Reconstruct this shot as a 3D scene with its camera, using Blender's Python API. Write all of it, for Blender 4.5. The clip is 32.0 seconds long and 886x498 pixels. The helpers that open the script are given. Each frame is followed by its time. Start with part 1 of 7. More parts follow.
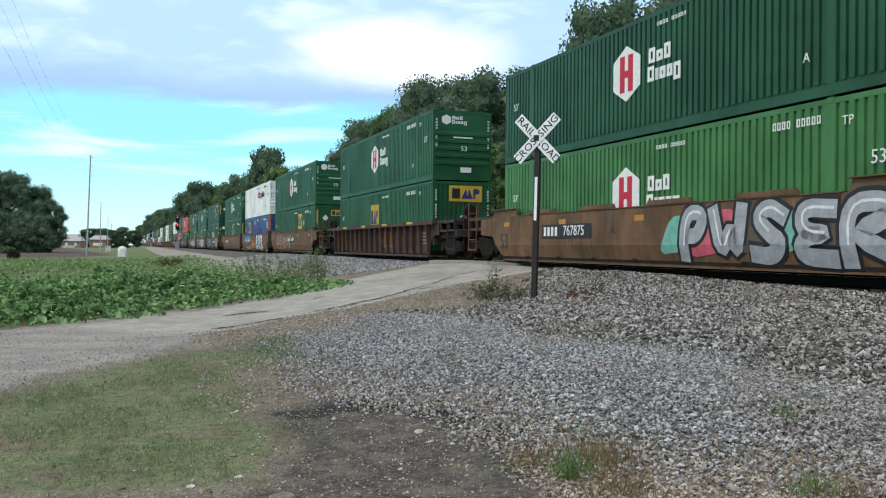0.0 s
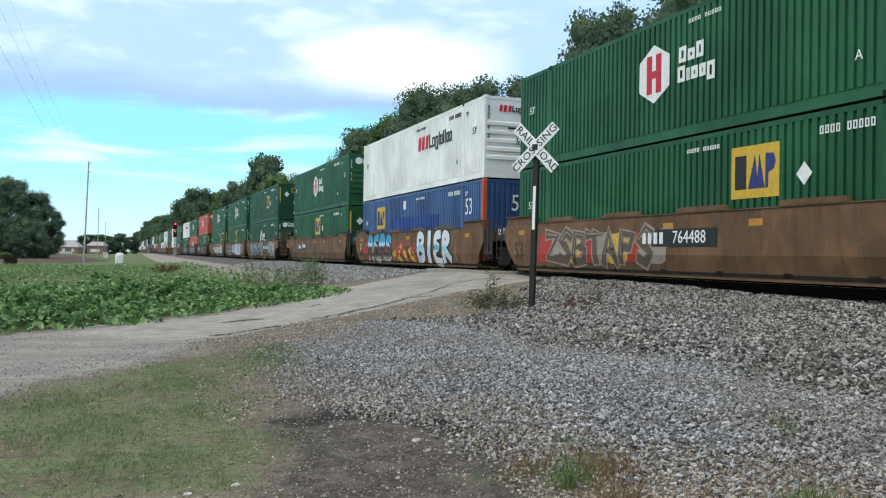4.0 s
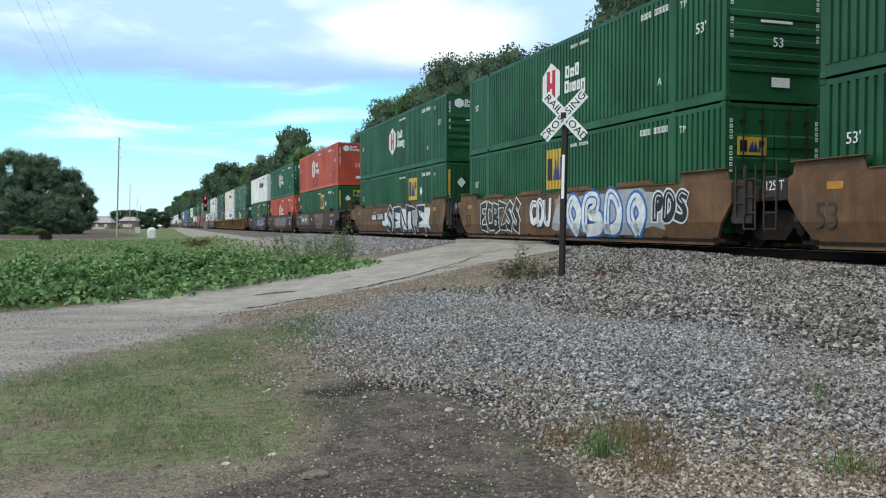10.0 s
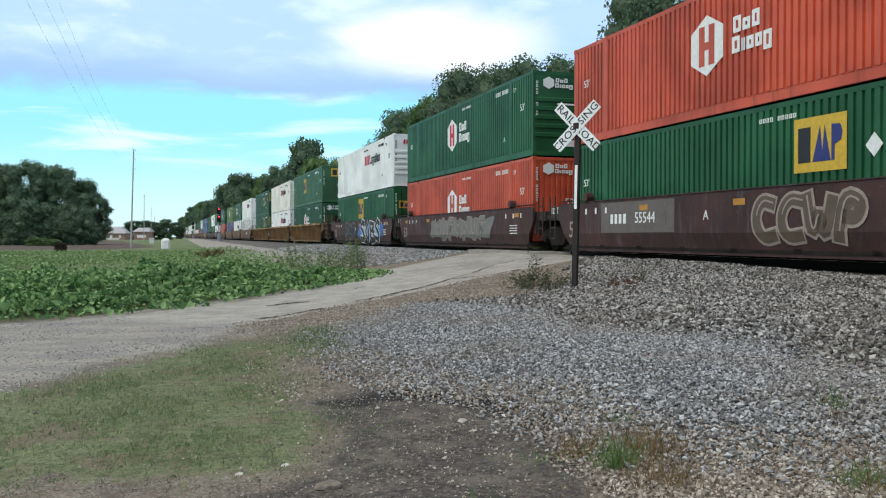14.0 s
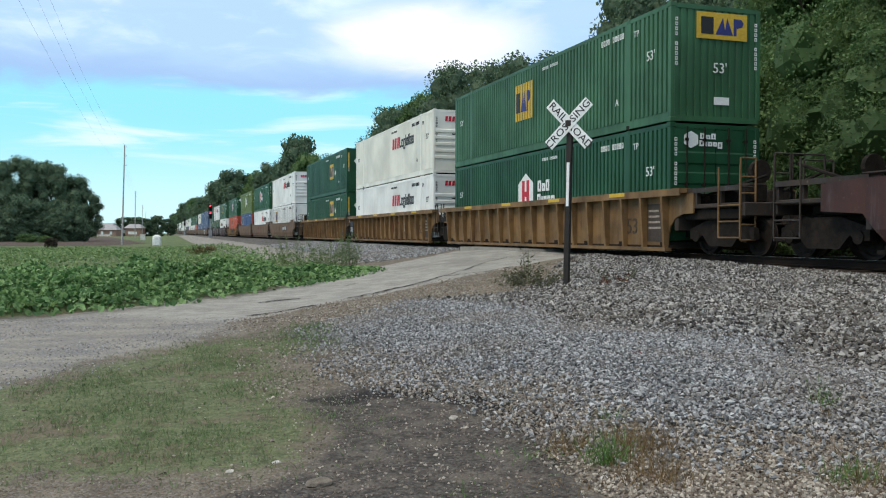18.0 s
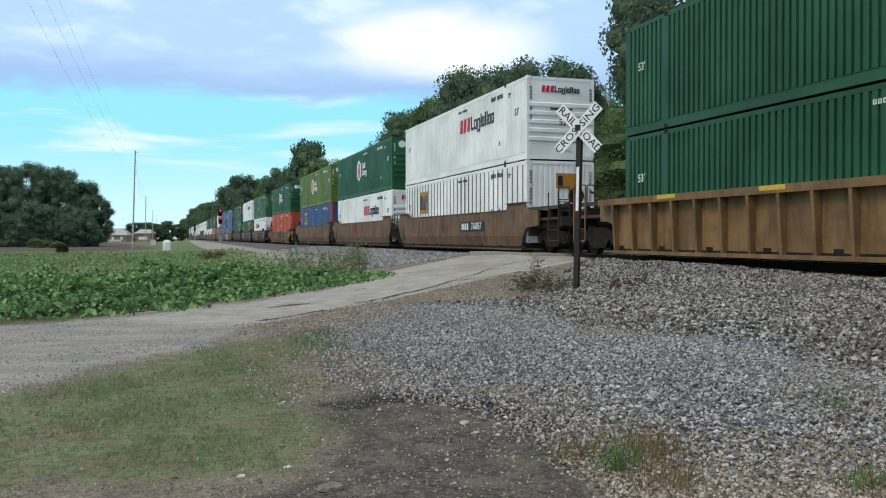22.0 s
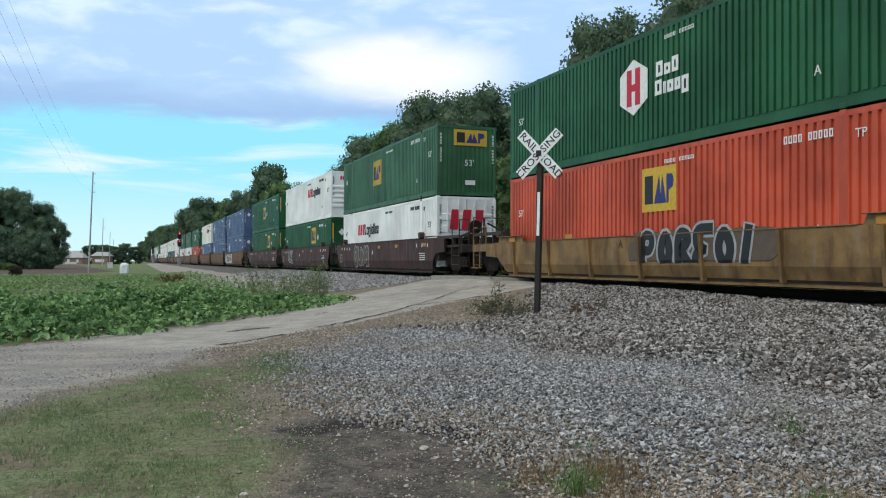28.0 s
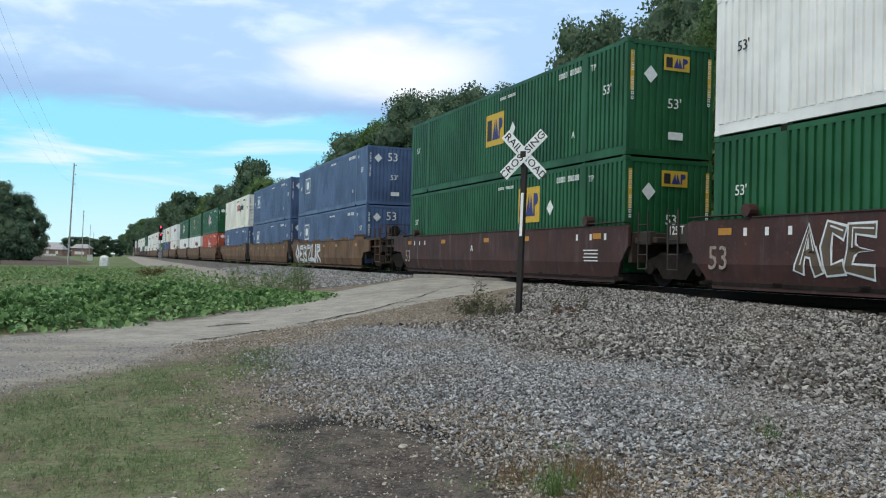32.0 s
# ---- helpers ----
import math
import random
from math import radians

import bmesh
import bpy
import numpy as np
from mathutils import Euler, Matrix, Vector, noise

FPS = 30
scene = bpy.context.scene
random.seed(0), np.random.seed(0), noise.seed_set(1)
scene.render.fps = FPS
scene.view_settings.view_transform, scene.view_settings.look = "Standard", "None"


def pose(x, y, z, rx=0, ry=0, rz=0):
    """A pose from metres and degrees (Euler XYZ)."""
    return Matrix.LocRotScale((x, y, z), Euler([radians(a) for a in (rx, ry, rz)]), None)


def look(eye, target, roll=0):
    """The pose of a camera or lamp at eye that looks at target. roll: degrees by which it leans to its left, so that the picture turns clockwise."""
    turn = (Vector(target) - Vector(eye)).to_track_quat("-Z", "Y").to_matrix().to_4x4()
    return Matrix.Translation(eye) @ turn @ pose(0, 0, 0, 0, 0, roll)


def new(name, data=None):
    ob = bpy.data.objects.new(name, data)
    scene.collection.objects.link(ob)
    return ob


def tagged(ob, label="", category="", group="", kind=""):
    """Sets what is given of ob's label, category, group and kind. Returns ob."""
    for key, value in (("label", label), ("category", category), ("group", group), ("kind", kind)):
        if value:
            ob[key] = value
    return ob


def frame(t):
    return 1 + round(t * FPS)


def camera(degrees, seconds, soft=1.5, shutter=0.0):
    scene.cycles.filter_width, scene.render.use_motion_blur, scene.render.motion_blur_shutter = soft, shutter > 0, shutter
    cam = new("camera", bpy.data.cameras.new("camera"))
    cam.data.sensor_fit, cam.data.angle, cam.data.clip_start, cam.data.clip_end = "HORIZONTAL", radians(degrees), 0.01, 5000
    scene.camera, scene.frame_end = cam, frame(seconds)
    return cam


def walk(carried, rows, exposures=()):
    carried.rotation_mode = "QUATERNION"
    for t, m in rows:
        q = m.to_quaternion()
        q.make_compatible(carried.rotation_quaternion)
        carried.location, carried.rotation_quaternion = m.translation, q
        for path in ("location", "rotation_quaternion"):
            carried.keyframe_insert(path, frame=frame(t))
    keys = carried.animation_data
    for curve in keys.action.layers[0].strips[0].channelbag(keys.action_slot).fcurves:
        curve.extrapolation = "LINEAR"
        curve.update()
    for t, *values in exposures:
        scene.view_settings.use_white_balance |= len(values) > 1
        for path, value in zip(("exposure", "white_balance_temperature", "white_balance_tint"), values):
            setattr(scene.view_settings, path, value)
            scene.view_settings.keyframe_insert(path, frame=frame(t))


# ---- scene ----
cam = camera(54.0, 32.0, 1.1)

# yaw, pitch, roll and small sideways sway of the camera that stands beside the crossing, time by time
TURNS = [
    (0, -0.01, -0.13, -0.43, -0.008), (0.5, 0.19, -0.07, -0.27, -0.010), (1, 0.31, 0.17, -0.11, -0.011), (1.5, 0.20, 0.16, -0.21, -0.016), (2, 0.21, -0.06, -0.22, -0.013),
    (2.5, 0.10, -0.02, -0.42, -0.016), (4.5, -0.12, 0.49, -0.88, -0.018), (5, 0.32, 0.06, -0.62, -0.024), (5.5, 0.56, -0.22, -0.32, -0.025), (6, 0.45, -0.26, -1.34, -0.028),
    (6.5, 0.48, -0.36, -0.51, -0.028), (7, 0.60, -0.67, -0.42, -0.027), (7.5, 0.59, -1.13, -0.64, -0.022), (8, 0.32, -1.34, -0.41, -0.020), (8.5, 0.39, -1.31, -0.80, -0.021),
    (9, 0.76, -1.32, -0.56, -0.023), (9.5, 1.19, -1.40, -0.12, -0.030), (10, 1.70, -1.52, -0.03, -0.032), (10.5, 2.04, -1.63, 0.17, -0.032), (11, 2.14, -1.58, 0.14, -0.032),
    (11.5, 2.32, -1.42, -0.05, -0.037), (12, 2.47, -1.38, -0.31, -0.039), (12.5, 2.63, -1.21, 0.00, -0.039), (13, 2.56, -1.05, -0.16, -0.037), (13.5, 2.48, -0.90, -0.20, -0.040),
    (14, 2.52, -0.83, 0.02, -0.036), (14.5, 2.68, -0.97, 0.19, -0.039), (16.5, 2.63, -1.08, 0.01, -0.038), (17, 2.63, -0.84, 0.11, -0.038), (17.5, 2.46, -0.81, -0.11, -0.036),
    (18, 2.00, -1.02, -0.09, -0.032), (18.5, 1.79, -1.33, -0.07, -0.032), (19, 1.76, -1.44, -0.00, -0.036), (19.5, 1.94, -1.38, 0.13, -0.032), (20, 1.91, -1.22, -0.26, -0.034),
    (20.5, 1.93, -1.06, -0.07, -0.037), (21, 2.13, -0.97, 0.10, -0.036), (21.5, 2.36, -0.89, 0.23, -0.041), (22, 2.61, -0.71, 0.01, -0.041), (22.5, 2.62, -0.33, -0.10, -0.045),
    (23, 2.43, -0.21, -0.23, -0.046), (23.5, 2.31, -0.31, -0.30, -0.044), (24, 2.05, -0.47, -0.24, -0.044), (24.5, 1.79, -0.45, -0.38, -0.042), (25, 1.63, -0.32, -0.27, -0.041),
    (25.5, 1.58, 0.32, -0.02, -0.037), (27.5, 0.45, 1.15, -0.37, -0.034), (28, 0.10, 0.89, -0.27, -0.032), (28.5, -0.70, 0.78, -0.44, -0.024), (29, -1.13, 0.67, -0.91, -0.032),
    (29.5, -1.13, 0.91, -0.67, -0.035), (30, -1.40, 1.06, -0.83, -0.025), (30.5, -1.70, 1.25, -1.03, -0.023), (31, -1.66, 1.14, -1.08, -0.025), (31.5, -1.25, 0.81, -1.22, -0.031),
    (32, -1.06, 0.83, -1.34, -0.033)]
DRIFT = [(0, 0.22), (10, 0.22), (17, 0.12), (23, 0.05), (28, 0.00), (32, 0.00)]
walk(cam, [(t, pose(x, 0, 1.5, 90 + p, r, y)) for t, y, p, r, x in TURNS], DRIFT)

# ---------------------------------------------------------------- sky, sun
SUN_EL, SUN_AZ = radians(50), radians(231)
world = bpy.data.worlds.new("sky")
scene.world = world
world.use_nodes = True


class Nodes:
    """Short way to write a node tree."""

    def __init__(self, tree):
        self.tree, self.n, self.l = tree, tree.nodes, tree.links
        self.n.clear()

    def add(self, kind, **sets):
        node = self.n.new(kind)
        for key, value in sets.items():
            if key == "blend":
                node.blend_type = value
            elif key == "op":
                node.operation = value
            elif key == "data":
                node.data_type = value
            elif key == "attr":
                node.attribute_name = value
        return node

    def put(self, sock, value):
        if value is None:
            return
        if isinstance(value, (int, float)) and sock.type in ("RGBA", "VECTOR"):
            value = (value,) * (4 if sock.type == "RGBA" else 3)
        if isinstance(value, tuple) and sock.type == "RGBA" and len(value) == 3:
            value = (*value, 1)
        if isinstance(value, (int, float, tuple)):
            sock.default_value = value
        else:
            self.l.new(value, sock)

    def math(self, op, a, b=0.0, c=None, clamp=False):
        node = self.add("ShaderNodeMath", op=op)
        node.use_clamp = clamp
        self.put(node.inputs[0], a), self.put(node.inputs[1], b)
        if c is not None:
            self.put(node.inputs[2], c)
        return node.outputs[0]

    def mix(self, f, a, b, blend="MIX"):
        node = self.add("ShaderNodeMixRGB", blend=blend)
        self.put(node.inputs[0], f), self.put(node.inputs[1], a), self.put(node.inputs[2], b)
        return node.outputs[0]

    def noise(self, vec, scale, detail=4.0, rough=0.55, dist=0.0):
        node = self.add("ShaderNodeTexNoise")
        self.put(node.inputs["Vector"], vec)
        for key, v in (("Scale", scale), ("Detail", detail), ("Roughness", rough), ("Distortion", dist)):
            node.inputs[key].default_value = v
        return node.outputs["Fac"]

    def voronoi(self, vec, scale, out="Distance"):
        node = self.add("ShaderNodeTexVoronoi")
        self.put(node.inputs["Vector"], vec)
        node.inputs["Scale"].default_value = scale
        return node.outputs[out]

    def step(self, value, lo, hi, a=0.0, b=1.0):
        node = self.add("ShaderNodeMapRange")
        node.interpolation_type = "SMOOTHSTEP"
        for i, v in enumerate((value, lo, hi, a, b)):
            self.put(node.inputs[i], v)
        return node.outputs[0]

    def scaled(self, vec, s):
        node = self.add("ShaderNodeMapping")
        self.put(node.inputs["Vector"], vec)
        node.inputs["Scale"].default_value = s
        return node.outputs[0]

    def coords(self, which="Object"):
        return self.add("ShaderNodeTexCoord").outputs[which]

    def attr(self, name):
        return self.add("ShaderNodeAttribute", attr=name).outputs["Fac"]

    def bump(self, height, strength, distance=0.02):
        node = self.add("ShaderNodeBump")
        self.put(node.inputs["Height"], height)
        node.inputs["Strength"].default_value, node.inputs["Distance"].default_value = strength, distance
        return node.outputs[0]


def build_sky():
    k = Nodes(world.node_tree)
    sky = k.add("ShaderNodeTexSky")
    sky.sky_type, sky.sun_disc, sky.sun_elevation, sky.sun_rotation = "NISHITA", False, SUN_EL, SUN_AZ
    sky.air_density, sky.dust_density, sky.ozone_density = 1.0, 0.6, 1.5
    d = k.coords("Generated")
    sep = k.add("ShaderNodeSeparateXYZ")
    k.put(sep.inputs[0], d)
    x, y, z = sep.outputs
    flat = k.math("SQRT", k.math("ADD", k.math("MULTIPLY", x, x), k.math("MULTIPLY", y, y)))
    el = k.math("DIVIDE", z, k.math("MAXIMUM", flat, 0.05))
    # cloud layer high above, seen in perspective
    hz = k.math("ADD", k.math("MAXIMUM", z, 0.0), 0.10)
    comb = k.add("ShaderNodeCombineXYZ")
    k.put(comb.inputs[0], k.math("DIVIDE", x, hz)), k.put(comb.inputs[1], k.math("DIVIDE", y, hz))
    az = k.math("DIVIDE", x, k.math("MAXIMUM", k.math("ABSOLUTE", y), 0.2))
    flatmap = k.add("ShaderNodeCombineXYZ")
    k.put(flatmap.inputs[0], k.math("MULTIPLY", az, 3.0)), k.put(flatmap.inputs[1], k.math("MULTIPLY", el, 9.0))
    big = k.noise(flatmap.outputs[0], 1.6, 5.0, 0.55, 0.5)
    fine = k.noise(comb.outputs[0], 1.5, 6.0, 0.55, 0.3)
    puff = k.noise(flatmap.outputs[0], 3.4, 6.0, 0.55, 0.4)
    low = k.mix(k.step(el, 0.0, 0.13), (0.63, 0.93, 1.0), (0.30, 0.80, 1.03))
    blue = k.mix(k.step(el, 0.16, 0.6), low, (0.20, 0.42, 0.80))
    base = k.mix(0.12, blue, k.mix(1.0, sky.outputs[0], (0.12, 0.12, 0.12), "MULTIPLY"))
    # thin white streaks low in the sky
    streak = k.noise(k.scaled(flatmap.outputs[0], (0.7, 1.9, 1.0)), 1.9, 5.0, 0.55, 0.5)
    thin = k.math("MULTIPLY", k.step(streak, 0.50, 0.70), k.step(el, 0.05, 0.10))
    base = k.mix(k.math("MULTIPLY", thin, 0.8), base, (0.82, 0.93, 1.0))
    # the cloud deck with its grey underside
    edge = k.math("ADD", el, k.math("MULTIPLY", k.math("SUBTRACT", big, 0.5), 0.07))
    edge = k.math("ADD", edge, k.math("MULTIPLY", k.math("SUBTRACT", puff, 0.5), 0.025))
    deck = k.step(edge, 0.148, 0.172)
    belly = k.mix(k.step(edge, 0.155, 0.215), (0.34, 0.51, 0.81), (0.46, 0.66, 0.94))
    white = k.step(k.math("ADD", k.math("MULTIPLY", fine, 0.5), k.math("MULTIPLY", puff, 0.5)), 0.47, 0.66)
    body = k.mix(k.math("MULTIPLY", white, k.step(edge, 0.175, 0.225)), belly, (0.73, 0.88, 1.0))
    base = k.mix(k.math("MULTIPLY", deck, 0.95), base, body)
    # bright heap of cloud ahead
    dx, dz = k.math("DIVIDE", k.math("ADD", az, 0.050), 0.100), k.math("DIVIDE", k.math("SUBTRACT", el, 0.222), 0.034)
    far = k.math("ADD", k.math("ADD", k.math("MULTIPLY", dx, dx), k.math("MULTIPLY", dz, dz)), k.math("MULTIPLY", k.math("SUBTRACT", puff, 0.5), 2.6))
    heap = k.math("MULTIPLY", k.math("MULTIPLY", k.step(far, 2.4, -0.3), 0.92), k.step(y, 0.0, 0.2))
    base = k.mix(heap, base, (1.04, 1.04, 1.03))
    # higher up the cloud closes to a pale even grey
    base = k.mix(k.math("MULTIPLY", k.step(el, 0.34, 0.9), 0.8), base, k.mix(white, (0.66, 0.70, 0.74), (0.92, 0.93, 0.92)))
    bg = k.add("ShaderNodeBackground")
    k.put(bg.inputs[0], base)
    bg.inputs[1].default_value = 1.08
    out = k.add("ShaderNodeOutputWorld")
    k.l.new(bg.outputs[0], out.inputs[0])


build_sky()
sun = new("sun", bpy.data.lights.new("sun", "SUN"))
sun.data.energy, sun.data.angle, sun.data.color = 1.60, radians(22), (1.0, 0.88, 0.68)
sun.matrix_basis = look((0, 0, 60), Vector((0, 0, 60)) - Vector((math.sin(SUN_AZ) * math.cos(SUN_EL), math.cos(SUN_AZ) * math.cos(SUN_EL), math.sin(SUN_EL))))

# ---------------------------------------------------------------- plan: n runs from the camera to the track, u along the track the way the train goes
ANG = radians(20.15)
NV, UV = Vector((math.cos(ANG), math.sin(ANG), 0)), Vector((math.sin(ANG), -math.cos(ANG), 0))
RAIL_Z, TRACK_N = 1.02, 13.15
TURN_Z = 20.15 - 90


def at(n, u, z=0.0):
    v = n * NV + u * UV
    return Vector((v.x, v.y, z))


def track_pose(u, z=RAIL_Z, n=TRACK_N):
    p = at(n, u, z)
    return pose(p.x, p.y, p.z, 0, 0, TURN_Z)


def ground_z(n, u):
    """Height of the ground; works on numbers and on arrays."""
    z = np.interp(n, [-300, -2, 2, 5.2, 7.75, 11.3, 11.8, 14.6, 15.2, 19, 40], [0, 0, 0.08, 0.28, 0.48, 0.84, 0.86, 0.82, 0.75, 0.35, 0.5])
    # the road climbs to the rails
    along = (np.asarray(u) + 28.0 + 0.92 * (np.asarray(n) - 12.0))
    near = np.exp(-(along / 3.6) ** 2) * np.clip((np.asarray(n) - 3) / 8, 0, 1)
    z = z + near * (0.97 - z) * np.clip((np.asarray(n) - 3) / 8.2, 0, 1)
    # the shoulder sinks a little towards the near end
    z = z - 0.16 * np.clip((np.asarray(u) + 17.0) / 8.0, 0, 1) * np.interp(n, [7.0, 10.3, 12.0, 14.5, 15.2], [0, 1, 1, 0.3, 0])
    # spilled gravel heap and the swale at the foot of the ballast
    z = z + 0.10 * np.exp(-((np.asarray(n) - 4.0) / 1.2) ** 2 - ((np.asarray(u) + 8.5) / 3.5) ** 2)
    z = z - 0.07 * np.exp(-((np.asarray(n) - 6.0 - 0.09 * (np.asarray(u) + 9)) / 0.5) ** 2) * np.clip((np.asarray(u) + 15) / 3, 0, 1)
    return z


WAVES = [(f, amp, random.Random(int(f * 100) + i).uniform(0, 6.28), random.Random(int(f * 300) + i).uniform(0, 6.28)) for f, amp in ((0.35, 0.02), (1.1, 0.012), (2.9, 0.006)) for i in range(4)]


def lumps(n, u):
    """Unevenness of the ground, more along the crest of the ballast."""
    z = 0.0
    for f, amp, a, p in WAVES:
        z = z + 0.5 * amp * np.sin(f * (n * math.cos(a) + u * math.sin(a)) * 2 + p)
    crest = np.exp(-((n - 10.9) / 0.7) ** 2) * (u > -23)
    return z * np.where(np.abs(n - TRACK_N) < 1.6, 0.15, 1.0) + crest * (0.035 * np.sin(u * 1.9 + np.sin(u * 0.7) * 2) + 0.02 * np.sin(u * 4.7 + 1))


# ---------------------------------------------------------------- materials
MATS = {}


def shader(name, build, **_):
    """A material whose principled node is filled by build(k, bsdf)."""
    if name in MATS:
        return MATS[name]
    m = bpy.data.materials.new(name)
    m.use_nodes = True
    k = Nodes(m.node_tree)
    b = k.add("ShaderNodeBsdfPrincipled")
    o = k.add("ShaderNodeOutputMaterial")
    k.l.new(b.outputs[0], o.inputs[0])
    build(k, b)
    MATS[name] = m
    return m


def plain(name, color, rough=0.6, metal=0.0, grain=0.12, scale=6.0, bump=0.0):
    def build(k, b):
        c = k.coords()
        n1, n2 = k.noise(c, scale, 5.0), k.noise(c, scale * 7, 3.0)
        f = k.math("ADD", k.math("MULTIPLY", n1, 0.65), k.math("MULTIPLY", n2, 0.35))
        lo, hi = tuple(v * (1 - grain * 2) for v in color), tuple(min(1, v * (1 + grain * 2)) for v in color)
        k.put(b.inputs["Base Color"], k.mix(k.step(f, 0.3, 0.7), lo, hi))
        k.put(b.inputs["Roughness"], k.step(n1, 0.2, 0.8, rough * 0.85, min(1, rough * 1.12)))
        b.inputs["Metallic"].default_value = metal
        if rough > 0.8:
            b.inputs["Specular IOR Level"].default_value = 0.15
        if bump:
            k.put(b.inputs["Normal"], k.bump(n2, bump))
    return shader(name, build)


def paint(name, color, wear=0.3, rust=(0.17, 0.08, 0.04), fade_low=0.74):
    """Weathered steel paint: fading, rain streaks, road grime and rust specks."""
    def build(k, b):
        c = k.coords()
        info = k.add("ShaderNodeObjectInfo").outputs["Random"]
        off = k.add("ShaderNodeVectorMath", op="ADD")
        k.put(off.inputs[0], c)
        comb = k.add("ShaderNodeCombineXYZ")
        k.put(comb.inputs[0], k.math("MULTIPLY", info, 37.0))
        k.l.new(comb.outputs[0], off.inputs[1])
        v = off.outputs[0]
        fade = k.noise(v, 0.5, 4.0)
        streak = k.noise(k.scaled(v, (5.0, 5.0, 0.35)), 1.0, 5.0, 0.6)
        speck = k.noise(v, 9.0, 6.0, 0.7)
        light = tuple(min(1, q * 1.22 + 0.007) for q in color)
        dark = tuple(q * fade_low for q in color)
        col = k.mix(k.step(fade, 0.3, 0.7), dark, light)
        col = k.mix(k.math("MULTIPLY", k.step(streak, 0.52, 0.75), wear), col, tuple(q * 0.45 + 0.02 for q in color))
        spots = k.math("MULTIPLY", k.step(speck, 0.64, 0.72), k.step(fade, 0.42, 0.62))
        col = k.mix(k.math("MULTIPLY", spots, min(1, wear * 1.8)), col, rust)
        k.put(b.inputs["Base Color"], col)
        k.put(b.inputs["Roughness"], k.step(streak, 0.2, 0.8, 0.38, 0.60))
        b.inputs["Specular IOR Level"].default_value = 0.38
        k.put(b.inputs["Normal"], k.bump(speck, 0.08))
    return shader(name, build)


def grime(name, color, streaks=0.6):
    """Long-worn car paint: broad stains, rust runs and dark road dirt thrown up from below."""
    def build(k, b):
        c = k.coords()
        comb = k.add("ShaderNodeCombineXYZ")
        k.put(comb.inputs[0], k.math("MULTIPLY", k.add("ShaderNodeObjectInfo").outputs["Random"], 53.0))
        off = k.add("ShaderNodeVectorMath", op="ADD")
        k.put(off.inputs[0], c)
        k.l.new(comb.outputs[0], off.inputs[1])
        v = off.outputs[0]
        wide, run = k.noise(v, 0.9, 6.0, 0.62, 0.4), k.noise(k.scaled(v, (3.2, 3.2, 0.5)), 1.0, 6.0, 0.65)
        fleck = k.noise(v, 14.0, 6.0, 0.7)
        col = k.mix(k.step(wide, 0.32, 0.68), tuple(q * 0.62 for q in color), tuple(q * 1.28 for q in color))
        col = k.mix(k.math("MULTIPLY", k.step(run, 0.50, 0.72), streaks), col, (0.075, 0.034, 0.018))
        col = k.mix(k.math("MULTIPLY", k.step(run, 0.44, 0.28), streaks * 0.7), col, tuple(q * 0.6 + 0.10 for q in color))
        col = k.mix(k.math("MULTIPLY", k.step(fleck, 0.58, 0.70), 0.55), col, (0.05, 0.025, 0.015))
        col = k.mix(k.math("MULTIPLY", k.step(fleck, 0.40, 0.30), 0.35), col, (0.24, 0.19, 0.14))
        k.put(b.inputs["Base Color"], col)
        k.put(b.inputs["Roughness"], k.step(run, 0.2, 0.8, 0.55, 0.85))
        k.put(b.inputs["Normal"], k.bump(fleck, 0.12))
    return shader(name, build)


GREEN = paint("green_paint", (0.007, 0.083, 0.026))
TEAL = paint("dark_green_paint", (0.006, 0.064, 0.024))
LEAFGREEN = paint("light_green_paint", (0.045, 0.165, 0.045))
DULLGREEN = paint("faded_green_paint", (0.035, 0.115, 0.050), 0.5)
OLIVE = paint("olive_paint", (0.110, 0.170, 0.025))
WHITE = paint("white_paint", (0.75, 0.755, 0.74), 0.08, (0.36, 0.23, 0.11), 0.95)
CREAM = paint("cream_paint", (0.73, 0.715, 0.65), 0.10, (0.36, 0.23, 0.11), 0.955)
RED = paint("red_paint", (0.50, 0.075, 0.032), 0.9, (0.10, 0.045, 0.030))
BLUE = paint("blue_paint", (0.040, 0.090, 0.235), 0.3)
BLUE_FRESH = paint("fresh_blue_paint", (0.016, 0.050, 0.24), 0.15)
GREYBLUE = paint("grey_blue_paint", (0.080, 0.128, 0.245), 0.35)
TAN = grime("tan_car_paint", (0.138, 0.069, 0.028))
BROWN = grime("brown_car_paint", (0.056, 0.025, 0.016))
RUST = grime("red_brown_car_paint", (0.136, 0.072, 0.034))
MAROON = grime("maroon_car_paint", (0.050, 0.017, 0.015))
YELLOW = grime("yellow_car_paint", (0.185, 0.102, 0.036))
GOLD = grime("gold_car_paint", (0.200, 0.116, 0.040), 0.75)
FADED_W = plain("faded_white_stencil", (0.30, 0.25, 0.205), 0.7, 0, 0.3, 14)
FADED_K = plain("faded_black_stencil", (0.050, 0.034, 0.025), 0.7, 0, 0.3, 14)
FADED_R = plain("faded_red_emblem", (0.150, 0.028, 0.018), 0.7, 0, 0.3, 10)
GRIMY = grime("grimy_end_paint", (0.034, 0.024, 0.019), 0.35)
STEEL = plain("dark_steel", (0.020, 0.0155, 0.013), 0.88, 0.0, 0.3, 8)
RAILSTEEL = plain("rail_steel", (0.016, 0.011, 0.009), 0.85, 0.0, 0.2, 5)
SHINE = plain("polished_rail_head", (0.45, 0.44, 0.43), 0.28, 1.0, 0.1, 5)
MARK_W = plain("white_marking", (0.74, 0.75, 0.73), 0.6, 0, 0.06, 9)
